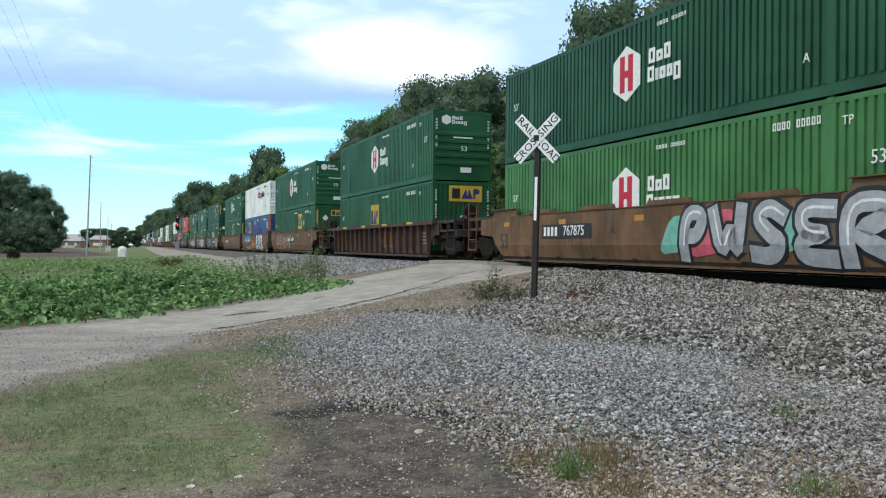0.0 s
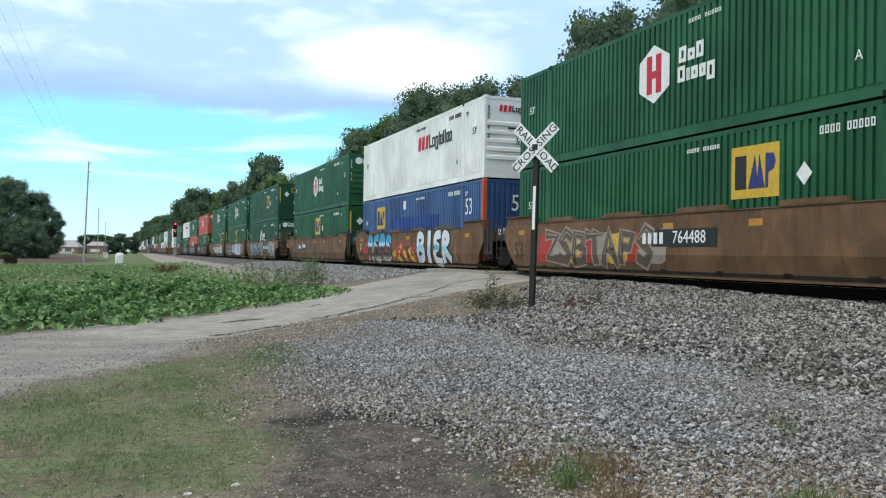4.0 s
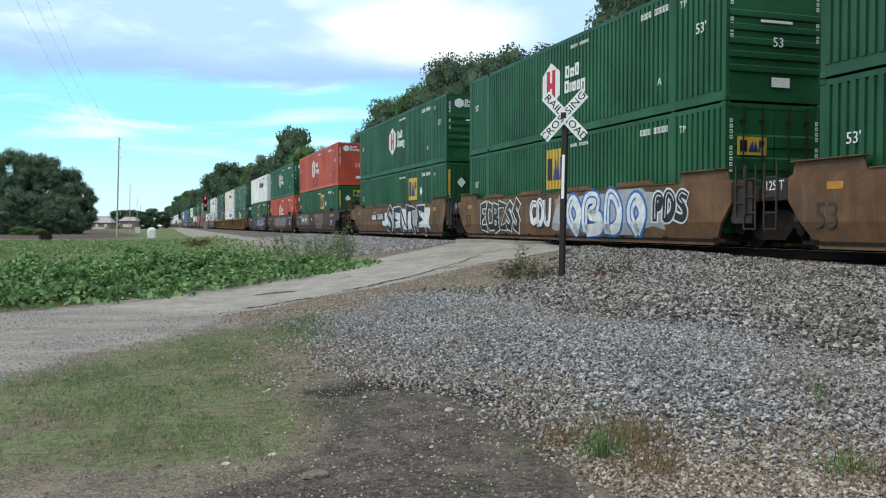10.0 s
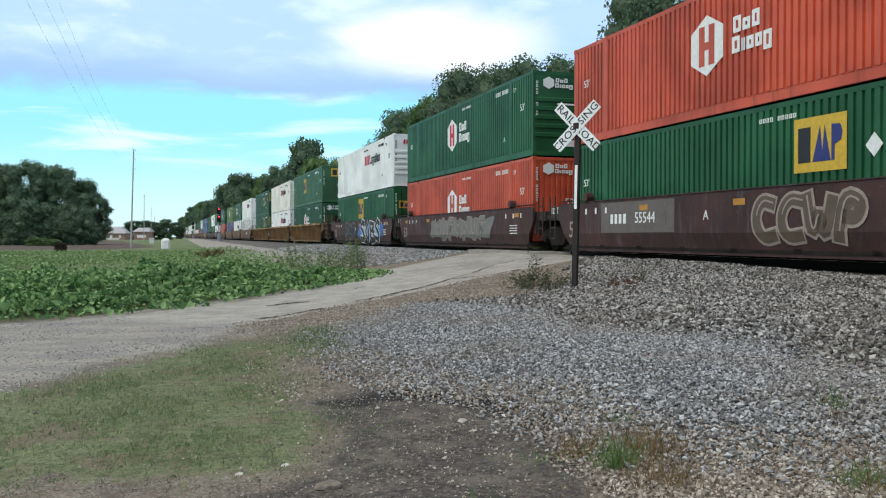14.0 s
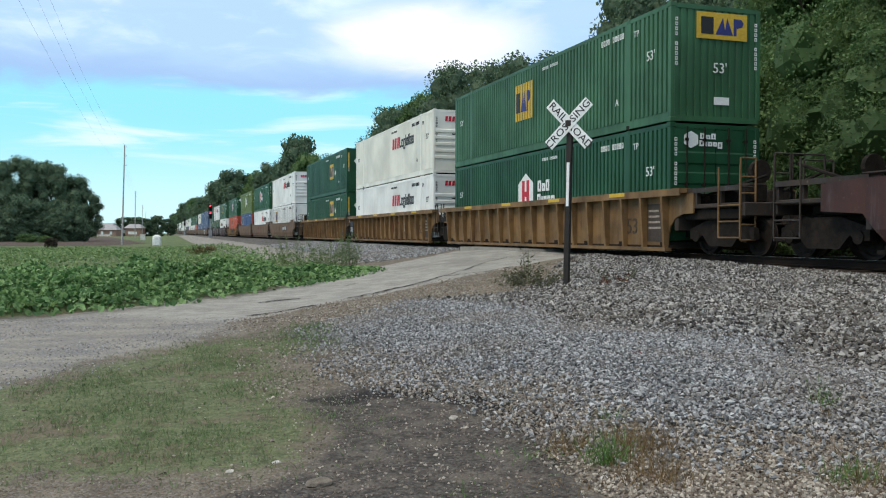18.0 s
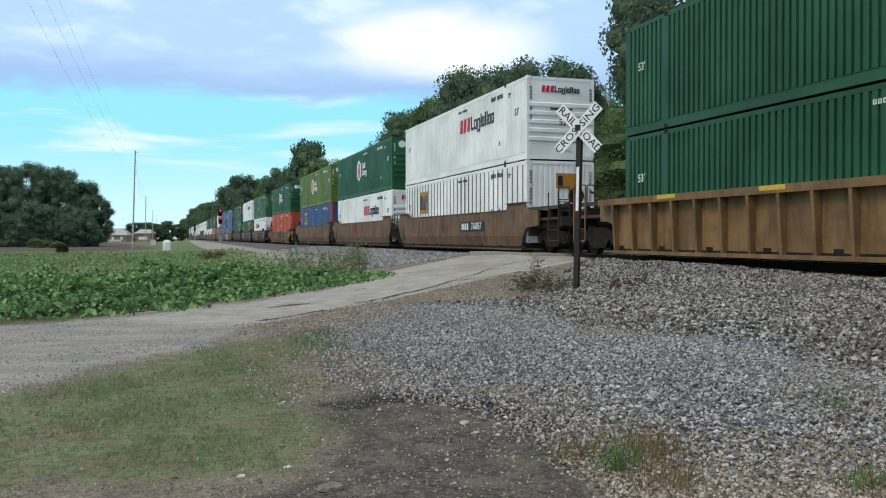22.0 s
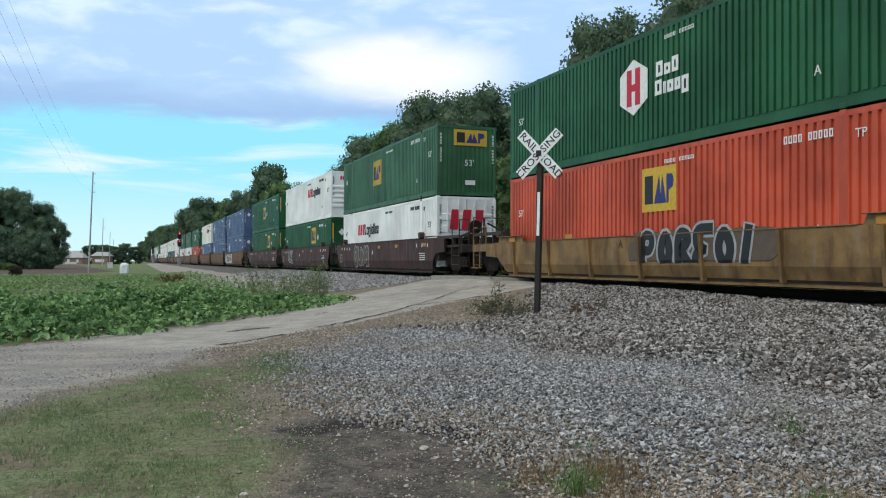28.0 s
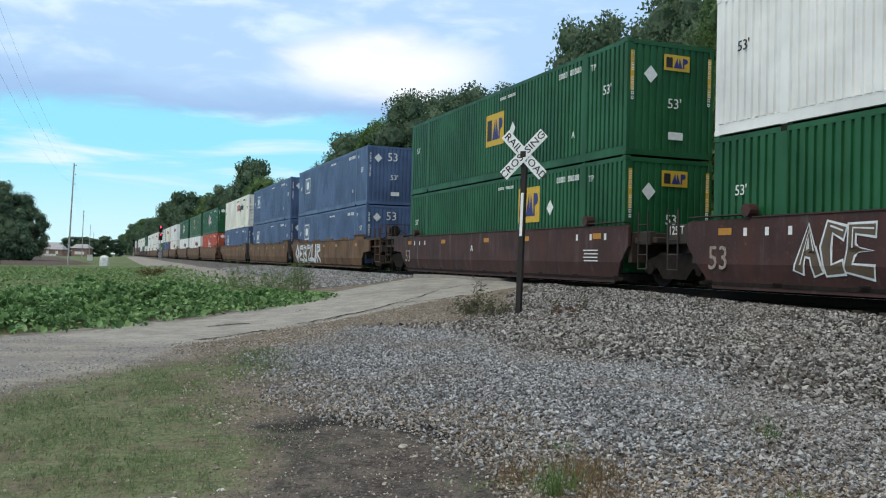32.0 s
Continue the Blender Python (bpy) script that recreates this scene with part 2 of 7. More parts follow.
MARK_Y = plain("yellow_marking", (0.58, 0.37, 0.030), 0.6, 0, 0.08, 9)
MARK_R = plain("red_marking", (0.50, 0.012, 0.035), 0.6, 0, 0.08, 9)
MARK_K = plain("black_marking", (0.012, 0.012, 0.014), 0.6, 0, 0.1, 9)
MARK_N = plain("navy_marking", (0.020, 0.030, 0.16), 0.6, 0, 0.1, 9)
MARK_O = plain("orange_marking", (0.45, 0.205, 0.025), 0.6, 0, 0.1, 9)
WOOD = plain("tie_wood", (0.050, 0.038, 0.030), 0.9, 0, 0.25, 14, 0.4)


def build_ground_mat(k, b):
    c = k.coords()
    big, mid, fine = k.noise(c, 0.35, 5.0), k.noise(c, 2.2, 5.0, 0.6), k.noise(c, 22.0, 4.0, 0.65)
    cell = k.voronoi(c, 48.0)
    tone = k.voronoi(c, 48.0, "Color")
    grey = k.add("ShaderNodeRGBToBW")
    k.put(grey.inputs[0], tone)
    wob = k.math("ADD", k.math("MULTIPLY", k.math("SUBTRACT", mid, 0.5), 0.75), k.math("MULTIPLY", k.math("SUBTRACT", fine, 0.5), 0.6))

    def mask(name, lo=0.40, hi=0.60, amount=1.0):
        return k.step(k.math("ADD", k.attr(name), k.math("MULTIPLY", wob, amount)), lo, hi)

    dirt = k.mix(k.step(mid, 0.3, 0.7), (0.140, 0.114, 0.088), (0.245, 0.208, 0.160))
    dirt = k.mix(k.step(fine, 0.5, 0.72), dirt, (0.11, 0.085, 0.06))
    stones = k.mix(grey.outputs[0], (0.12, 0.11, 0.10), (0.42, 0.39, 0.345))
    dirt = k.mix(k.math("MULTIPLY", k.step(grey.outputs[0], 0.58, 0.68), 0.35), dirt, stones)
    dirt = k.mix(k.math("MULTIPLY", k.step(big, 0.5, 0.68), 0.5), dirt, (0.27, 0.222, 0.162))
    grass = k.mix(k.step(fine, 0.35, 0.65), (0.116, 0.140, 0.070), (0.204, 0.228, 0.118))
    grass = k.mix(k.math("MULTIPLY", k.step(k.noise(c, 1.3, 6.0, 0.7), 0.49, 0.60), 0.85), grass, (0.195, 0.155, 0.115))
    field = k.mix(k.step(k.noise(c, 0.16, 6.0, 0.65), 0.36, 0.64), (0.100, 0.142, 0.058), (0.172, 0.200, 0.095))
    field = k.mix(k.step(mid, 0.5, 0.75), field, (0.080, 0.135, 0.040))
    clump = k.noise(c, 9.0, 4.0, 0.6)
    grass = k.mix(k.math("MULTIPLY", k.step(clump, 0.47, 0.36), 0.55), grass, (0.060, 0.072, 0.034))
    grass = k.mix(k.math("MULTIPLY", k.step(clump, 0.56, 0.68), 0.45), grass, (0.24, 0.255, 0.13))
    soil = k.mix(k.step(fine, 0.3, 0.7), (0.085, 0.062, 0.050), (0.135, 0.105, 0.085))
    dark = k.mix(k.step(fine, 0.35, 0.68), (0.050, 0.043, 0.039), (0.130, 0.113, 0.098))
    dark = k.mix(k.step(k.noise(c, 3.1, 6.0, 0.7), 0.48, 0.62), dark, (0.150, 0.128, 0.108))
    dark = k.mix(k.math("MULTIPLY", k.step(grey.outputs[0], 0.72, 0.78), 0.15), dark, stones)
    road = k.mix(k.step(mid, 0.35, 0.7), (0.33, 0.315, 0.285), (0.46, 0.435, 0.385))
    road = k.mix(k.math("MULTIPLY", k.step(fine, 0.55, 0.7), 0.5), road, (0.56, 0.53, 0.47))
    road = k.mix(k.math("MULTIPLY", k.step(k.noise(k.scaled(c, (1.0, 0.5, 1.0)), 0.8, 5.0, 0.6), 0.50, 0.66), 0.45), road, (0.22, 0.20, 0.18))
    grit = k.noise(c, 75.0, 3.0, 0.7)
    road = k.mix(k.math("MULTIPLY", k.step(grit, 0.52, 0.66), 0.55), road, (0.20, 0.19, 0.175))
    road = k.mix(k.math("MULTIPLY", k.step(grit, 0.46, 0.34), 0.45), road, (0.60, 0.58, 0.53))
    road = k.mix(k.math("MULTIPLY", k.step(k.noise(c, 5.0, 6.0, 0.7), 0.56, 0.66), 0.5), road, (0.22, 0.205, 0.185))
    rut = k.noise(k.scaled(c, (0.75, 1.6, 1.0)), 1.1, 6.0, 0.65, 0.3)
    loose = k.mix(k.step(rut, 0.38, 0.62), (0.255, 0.245, 0.232), (0.40, 0.362, 0.305))
    loose = k.mix(k.math("MULTIPLY", k.step(fine, 0.48, 0.62), 0.6), loose, (0.14, 0.135, 0.13))
    loose = k.mix(k.math("MULTIPLY", k.step(grey.outputs[0], 0.58, 0.66), 0.7), loose, stones)
    bed = k.mix(grey.outputs[0], (0.045, 0.043, 0.041), (0.21, 0.20, 0.19))
    bed = k.mix(k.math("MULTIPLY", k.step(big, 0.45, 0.65), 0.35), bed, (0.20, 0.155, 0.115))
    col = dirt
    col = k.mix(mask("field", 0.4, 0.6, 0.5), col, field)
    col = k.mix(mask("soil", 0.4, 0.6, 0.5), col, soil)
    col = k.mix(mask("grass", 0.42, 0.58, 1.3), col, grass)
    col = k.mix(mask("dark", 0.42, 0.58, 0.9), col, dark)
    tar = k.mix(k.step(fine, 0.4, 0.7), (0.022, 0.019, 0.019), (0.062, 0.054, 0.050))
    col = k.mix(mask("tar", 0.40, 0.64, 0.8), col, tar)
    col = k.mix(mask("road", 0.42, 0.56, 0.4), col, road)
    col = k.mix(mask("loose", 0.32, 0.66, 0.9), col, loose)
    col = k.mix(mask("gravel", 0.42, 0.58, 0.6), col, bed)
    # oil-stained track bed, with the shade beneath the train darkened into its colour
    oily_shade = k.mix(fine, (0.012, 0.010, 0.009), (0.036, 0.029, 0.025))
    col = k.mix(mask("oil", 0.35, 0.65, 0.4), col, oily_shade)
    k.put(b.inputs["Base Color"], col)
    b.inputs["Roughness"].default_value = 0.92
    b.inputs["Specular IOR Level"].default_value = 0.2
    h = k.math("ADD", k.math("MULTIPLY", cell, -0.6), k.math("MULTIPLY", fine, 0.8))
    k.put(b.inputs["Normal"], k.bump(h, 0.8, 0.04))


GROUND = shader("ground_mix", build_ground_mat)


def leaf_mat(name, lo, hi, through_=0.30):
    """Leaves: each its own shade, part of the light passing through."""
    def build(k, b):
        g = k.add("ShaderNodeNewGeometry").outputs["Random Per Island"]
        n = k.noise(k.coords(), 0.6, 3.0)
        f = k.math("ADD", k.math("MULTIPLY", g, 0.6), k.math("MULTIPLY", n, 0.4))
        col = k.mix(k.step(f, 0.2, 0.8), lo, hi)
        k.put(b.inputs["Base Color"], col)
        b.inputs["Roughness"].default_value = 0.65
        b.inputs["Specular IOR Level"].default_value = 0.3
        t = k.add("ShaderNodeBsdfTranslucent")
        k.put(t.inputs[0], k.mix(0.20, col, (0.10, 0.24, 0.04)))
        mix = k.add("ShaderNodeMixShader")
        mix.inputs[0].default_value = through_
        out = [q for q in k.n if q.type == "OUTPUT_MATERIAL"][0]
        k.l.new(b.outputs[0], mix.inputs[1]), k.l.new(t.outputs[0], mix.inputs[2]), k.l.new(mix.outputs[0], out.inputs[0])
    return shader(name, build)


# far haze is mixed into this leaf colour, paler and bluer
LEAF_DARK = leaf_mat("hazy_oak_leaves", (0.070, 0.118, 0.074), (0.142, 0.205, 0.122))
LEAF_MID = leaf_mat("maple_leaves", (0.064, 0.126, 0.044), (0.165, 0.252, 0.090))
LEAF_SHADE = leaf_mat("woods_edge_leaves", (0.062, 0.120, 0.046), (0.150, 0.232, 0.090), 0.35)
LEAF_POST = leaf_mat("dusty_weed_leaves", (0.075, 0.070, 0.046), (0.165, 0.155, 0.105))
LEAF_WEED = leaf_mat("weed_leaves", (0.046, 0.120, 0.040), (0.300, 0.465, 0.190))
LEAF_TALL = leaf_mat("tall_weed_leaves", (0.098, 0.138, 0.060), (0.230, 0.280, 0.140))
BLADE = leaf_mat("grass_blades", (0.112, 0.145, 0.073), (0.245, 0.290, 0.152))
BLADE_DRY = leaf_mat("dry_grass_blades", (0.13, 0.075, 0.036), (0.27, 0.18, 0.09))
BARK = plain("bark", (0.085, 0.065, 0.048), 0.9, 0, 0.3, 7, 0.5)


def stone_build(k, b):
    g = k.add("ShaderNodeNewGeometry").outputs["Random Per Island"]
    n = k.noise(k.coords(), 18.0, 4.0)
    col = k.mix(k.math("POWER", g, 1.25), (0.098, 0.098, 0.100), (0.585, 0.590, 0.600))
    col = k.mix(k.math("MULTIPLY", k.step(k.noise(k.coords(), 0.5, 3.0), 0.46, 0.64), 0.30), col, (0.27, 0.215, 0.160))
    k.put(b.inputs["Base Color"], k.mix(k.math("MULTIPLY", n, 0.3), col, (0.10, 0.095, 0.09)))
    b.inputs["Roughness"].default_value = 0.85


STONE = shader("ballast_stone", stone_build)


def old_stone_build(k, b):
    g = k.add("ShaderNodeNewGeometry").outputs["Random Per Island"]
    c = k.coords()
    col = k.mix(k.math("POWER", g, 1.7), (0.026, 0.024, 0.022), (0.60, 0.58, 0.55))
    col = k.mix(k.math("MULTIPLY", k.step(k.noise(c, 0.45, 4.0), 0.40, 0.66), 0.28), col, (0.17, 0.135, 0.105))
    k.put(b.inputs["Base Color"], k.mix(k.math("MULTIPLY", k.noise(c, 18.0, 4.0), 0.3), col, (0.07, 0.055, 0.045)))
    b.inputs["Roughness"].default_value = 0.88


STONE_OLD = shader("weathered_ballast_stone", old_stone_build)


def tan_stone_build(k, b):
    g = k.add("ShaderNodeNewGeometry").outputs["Random Per Island"]
    c = k.coords()
    col = k.mix(k.math("POWER", g, 1.4), (0.085, 0.066, 0.050), (0.60, 0.54, 0.46))
    col = k.mix(k.math("MULTIPLY", k.step(k.noise(c, 2.0, 4.0), 0.42, 0.62), 0.5), col, (0.24, 0.195, 0.150))
    k.put(b.inputs["Base Color"], k.mix(k.math("MULTIPLY", k.noise(c, 18.0, 4.0), 0.3), col, (0.10, 0.08, 0.06)))
    b.inputs["Roughness"].default_value = 0.88


STONE_TAN = shader("tan_dusty_stone", tan_stone_build)

# ---------------------------------------------------------------- mesh helpers


def mesh_of(name, verts, faces, smooth=False):
    me = bpy.data.meshes.new(name)
    me.from_pydata([tuple(v) for v in verts], [], [tuple(f) for f in faces])
    if smooth:
        me.polygons.foreach_set("use_smooth", [True] * len(me.polygons))
    me.update()
    return me


def quick_mesh(name, verts, tris):
    """A mesh of many triangles from arrays."""
    me = bpy.data.meshes.new(name)
    verts, tris = np.asarray(verts, np.float32), np.asarray(tris, np.int32)
    me.vertices.add(len(verts))
    me.vertices.foreach_set("co", verts.ravel())
    me.loops.add(tris.size)
    me.loops.foreach_set("vertex_index", tris.ravel())
    me.polygons.add(len(tris))
    me.polygons.foreach_set("loop_start", np.arange(0, tris.size, 3, dtype=np.int32))
    me.polygons.foreach_set("use_smooth", np.zeros(len(tris), bool))
    me.update(calc_edges=True)
    me.validate()
    return me


def baked(bm, name):
    me = bpy.data.meshes.new(name)
    bm.to_mesh(me)
    bm.free()
    return me


def box(bm, x0, x1, y0, y1, z0, z1, bevel=0.0):
    r = bmesh.ops.create_cube(bm, size=1.0)
    vs = r["verts"]
    for v in vs:
        v.co = Vector((x0 + (v.co.x + 0.5) * (x1 - x0), y0 + (v.co.y + 0.5) * (y1 - y0), z0 + (v.co.z + 0.5) * (z1 - z0)))
    if bevel:
        es = list({e for v in vs for e in v.link_edges})
        bmesh.ops.bevel(bm, geom=es, offset=bevel, segments=1, affect="EDGES")
    return vs


def tube(bm, a, b, r, seg=8, r2=None):
    a, b = Vector(a), Vector(b)
    d = b - a
    res = bmesh.ops.create_cone(bm, cap_ends=True, segments=seg, radius1=r, radius2=r if r2 is None else r2, depth=d.length)
    m = Matrix.Translation((a + b) / 2) @ d.to_track_quat("Z", "Y").to_matrix().to_4x4()
    bmesh.ops.transform(bm, matrix=m, verts=res["verts"])


def boxes(name, *dims, bevel=0.0):
    bm = bmesh.new()
    for d in dims:
        box(bm, *d, bevel=bevel)
    return baked(bm, name)


def prism(name, profile, y0, y1):
    """A closed outline in x and z, made thick along y."""
    n = len(profile)
    vs = [(x, y0, z) for x, z in profile] + [(x, y1, z) for x, z in profile]
    fs = [tuple(range(n)), tuple(range(2 * n - 1, n - 1, -1))] + [(i, i + n, (i + 1) % n + n, (i + 1) % n) for i in range(n)]
    me = mesh_of(name, vs, fs)
    bm = bmesh.new()
    bm.from_mesh(me)
    bmesh.ops.recalc_face_normals(bm, faces=bm.faces)
    bm.to_mesh(me)
    bm.free()
    return me


STUFF_PARTS = ("striped_placard", "number", "serial_code", "lettering", "brake_gear", "air_tank", "insulators", "stem", "leaves", "well_floor", "bolster")


def part(name, me, mat, parent, m=None, label=""):
    """One mesh object under a thing or a part; me is a mesh or a bmesh. The mesh may be shared, so the material sits on the object."""
    if isinstance(me, bmesh.types.BMesh):
        me = baked(me, name)
    if not me.materials:
        me.materials.append(None)
    ob = new(name, me)
    ob.parent = parent
    ob.material_slots[0].link = "OBJECT"
    ob.material_slots[0].material = mat
    if m is not None:
        ob.matrix_basis = m
    return tagged(ob, label, kind="stuff" if name in STUFF_PARTS else "")


def thing(name, label, category, m=None, group="", kind=""):
    ob = new(name)
    ob.empty_display_size = 0.3
    if m is not None:
        ob.matrix_basis = m
    return tagged(ob, label, category, group, kind)


def solid(name, me, mat, label, category, m=None, group="", kind=""):
    """A thing that is one mesh."""
    if isinstance(me, bmesh.types.BMesh):
        me = baked(me, name)
    me.materials.clear()
    me.materials.append(mat)
    ob = new(name, me)
    if m is not None:
        ob.matrix_basis = m
    return tagged(ob, label, category, group, kind)


TEXTS = {}


def letters(text):
    """A flat mesh of the words, one metre high, centred, facing -y, reading along x."""
    if text not in TEXTS:
        cu = bpy.data.curves.new("words", "FONT")
        cu.body, cu.align_x, cu.align_y, cu.extrude, cu.resolution_u = text, "CENTER", "CENTER", 0.004, 2
        ob = new("words", cu)
        deps = bpy.context.evaluated_depsgraph_get()
        me = bpy.data.meshes.new_from_object(ob.evaluated_get(deps))
        bpy.data.objects.remove(ob)
        bpy.data.curves.remove(cu)
        me.transform(Matrix.Rotation(radians(90), 4, "X") @ Matrix.Scale(1.38, 4))
        me.materials.clear()
        TEXTS[text] = me
    return TEXTS[text]


# ---------------------------------------------------------------- ground
ROAD = [(-2.0, -17.0), (1.3, -20.4), (3.4, -22.7), (5.3, -25.4), (7.4, -28.0), (10.4, -31.0), (16.5, -36.5), (24, -43), (27, -40), (16.0, -27.0), (11.4, -22.5), (9.0, -21.0), (6.9, -19.7), (4.7, -17.9),
        (3.0, -16.5), (1.6, -14.9), (0.9, -13.8), (-0.1, -11.6), (-1.4, -10.6), (-6, -7.5), (-30, 2), (-32, -2), (-7, -12.5)]
LOOSE = [(-2.4, -17.2), (-0.6, -16.2), (0.2, -15.2), (1.0, -14.3), (1.2, -13.9), (0.4, -12.2), (-0.7, -10.6), (-1.4, -9.4), (-6, -7), (-20, 0), (-26, -8), (-8, -13.5)]
GRAVEL = [(2.3, -12.1), (4.7, -15.2), (5.9, -14.8), (6.8, -15.0), (9.0, -17.5), (10.5, -20.5), (12, -22.2), (16, -25), (16, 30), (9, 12), (5.3, -1.6), (4.1, -3.5), (3.7, -4.3), (3.1, -4.8), (2.8, -5.6), (3.0, -6.9), (2.4, -7.7), (2.1, -9.0)]
BALLAST = [(7.2, -30.0), (9.4, -31.2), (16.0, -36.5), (16.5, -3000), (11.0, -3000), (10.0, -300), (8.2, -86), (7.8, -45)]
SHOULDER = [(6.8, -31.0), (5.2, -39.5), (4.1, -50), (4.0, -94), (4.3, -128), (7, -330), (12, -330), (9.8, -128), (9.4, -45), (8.6, -31.5)]
GRASS = [(-1.1, -9.4), (-0.4, -10.5), (0.8, -12.0), (1.5, -11.6), (2.3, -12.8), (2.0, -10.5), (1.2, -10.1), (1.0, -8.8), (1.0, -7.3), (1.2, -6.5), (0.9, -5.6), (0.3, -5.5), (-0.7, -5.8), (-3, -4.5), (-4, -7.2)]
DARK = [(1.1, -7.5), (1.35, -8.0), (1.9, -8.1), (2.6, -7.6), (2.85, -6.3), (2.75, -5.3), (2.3, -4.7), (1.9, -3.0), (-0.6, -3.0), (-0.2, -4.6), (0.75, -5.2), (1.2, -6.2)]
TAR = [(1.2, -7.5), (1.9, -7.9), (2.55, -7.5), (2.8, -6.6), (2.85, -5.6), (2.6, -5.1), (2.45, -5.8), (2.4, -6.6), (2.1, -7.2), (1.8, -7.35), (1.35, -7.1)]
FIELD = [(5.9, -26.5), (5.2, -24.3), (1.3, -20.9), (-0.7, -18.3), (-2.1, -17.6), (-8, -13), (-40, 0), (-2500, 0), (-2500, -3000), (9.0, -3000), (8.5, -300), (5.6, -86), (5.9, -45)]
SOIL = [(-1, -126), (-7, -107), (-14, -106), (-60, -105), (-900, -90), (-900, -330), (-60, -330), (-16, -330)]


def inside(poly, n, u, soft):
    """Signed distance to a plan outline, turned into a mask from 0 to 1."""
    d2, odd = np.full(n.shape, 1e12), np.zeros(n.shape, bool)
    for (a, b), (c, d) in zip(poly, poly[1:] + poly[:1]):
        ex, ey = c - a, d - b
        t = np.clip(((n - a) * ex + (u - b) * ey) / (ex * ex + ey * ey), 0, 1)
        d2 = np.minimum(d2, (n - a - t * ex) ** 2 + (u - b - t * ey) ** 2)
        hit = (b > u) != (d > u)
        odd ^= hit & (n < (c - a) * (u - b) / (d - b if d != b else 1e-9) + a)
    return np.clip(0.5 + np.sqrt(d2) * np.where(odd, 1, -1) / soft, 0, 1)


def surface(n, u):
    return ground_z(n, u) + lumps(n, u) * (1 - 0.7 * inside(ROAD, n, u, 1.0))


def build_ground():
    def spread(lo, hi, fine, start, stop, grow):
        left, right, v, s = [], [], start, fine
        while v > lo:
            s *= grow
            v -= s
            left.append(v)
        v, s = stop, fine
        while v < hi:
            s *= grow
            v += s
            right.append(v)
        return np.array(left[::-1] + list(np.arange(start, stop + 1e-6, fine)) + right)
    ns = spread(-2600, 2600, 0.12, -5, 17, 1.16)
    us = spread(-3200, 1500, 0.14, -24, 2, 1.09)
    n, u = np.meshgrid(ns, us, indexing="ij")
    z = surface(n, u)
    co = np.stack([n * NV.x + u * UV.x, n * NV.y + u * UV.y, z], -1).reshape(-1, 3)
    a, b = n.shape
    i = np.arange(a * b).reshape(a, b)
    q = np.stack([i[:-1, :-1], i[1:, :-1], i[1:, 1:], i[:-1, 1:]], -1).reshape(-1, 4)
    tris = np.concatenate([q[:, [0, 2, 1]], q[:, [0, 3, 2]]])
    me = quick_mesh("ground", co, tris)
    me.polygons.foreach_set("use_smooth", np.ones(len(me.polygons), bool))
    nn, uu = n.ravel(), u.ravel()
    masks = {"road": inside(ROAD, nn, uu, 0.5), "loose": np.maximum(inside(LOOSE, nn, uu, 2.0), inside(SHOULDER, nn, uu, 0.8)), "grass": inside(GRASS, nn, uu, 1.1), "dark": inside(DARK, nn, uu, 0.9), "tar": inside(TAR, nn, uu, 0.5),
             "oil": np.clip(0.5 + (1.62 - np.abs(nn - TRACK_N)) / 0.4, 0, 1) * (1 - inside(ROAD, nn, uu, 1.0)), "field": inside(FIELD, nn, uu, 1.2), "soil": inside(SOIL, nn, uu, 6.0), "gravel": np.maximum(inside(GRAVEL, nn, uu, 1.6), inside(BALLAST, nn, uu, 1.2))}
    for key, v in masks.items():
        at_ = me.attributes.new(key, "FLOAT", "POINT")
        at_.data.foreach_set("value", v.astype(np.float32))
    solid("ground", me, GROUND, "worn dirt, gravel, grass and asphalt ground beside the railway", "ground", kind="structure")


build_ground()


# ---------------------------------------------------------------- track
def build_track():
    rail = thing("railway_track", "single track of steel rails on wooden ties in ballast", "railway track", track_pose(0), kind="structure")
    prof = [(-0.07, -0.17), (0.07, -0.17), (0.07, -0.155), (0.012, -0.14), (0.012, -0.045), (0.036, -0.035), (0.036, -0.004), (0.03, 0.0), (-0.03, 0.0), (-0.036, -0.004), (-0.036, -0.035), (-0.012, -0.045), (-0.012, -0.14), (-0.07, -0.155)]
    n = len(prof)
    vs = [(-2600, y, z) for y, z in prof] + [(600, y, z) for y, z in prof]
    me = mesh_of("rail", vs, [(i, (i + 1) % n, (i + 1) % n + n, i + n) for i in range(n)])
    for y in (-0.755, 0.755):
        r = part("rail", me, RAILSTEEL, rail, pose(0, y, 0))
        part("rail_head", boxes("rail_head", (-2600, 600, -0.027, 0.027, 0.0005, 0.003)), SHINE, r, label="polished running surface")
    tie = boxes("tie", (-0.115, 0.115, -1.3, 1.3, -0.36, -0.185), bevel=0.01)
    for i in range(150):
        x = -52 + i * 0.53
        if not -33 < x < -23:
            part("tie", tie, WOOD, rail, pose(x, random.uniform(-0.03, 0.03), random.uniform(-0.012, 0.004), 0, 0, random.uniform(-1, 1)))
    # crossing surface between and beside the rails
    cross = thing("crossing_surface", "worn grey asphalt crossing surface between the rails", "crossing", track_pose(-28.2), kind="structure")
    asphalt = plain("crossing_asphalt", (0.27, 0.25, 0.225), 0.9, 0, 0.15, 3, 0.3)
    for y0, y1, d in ((-0.66, 0.66, 0.0), (-2.3, -0.86, 0.0), (0.86, 2.3, 0.0)):
        part("panel", prism("panel", [(-3.0, -0.25), (3.0, -0.25), (2.9, -0.012), (-2.9, -0.012)], y0, y1), asphalt, cross)


build_track()

# ---------------------------------------------------------------- containers
CL, CW, CH = 16.15, 2.60, 2.90
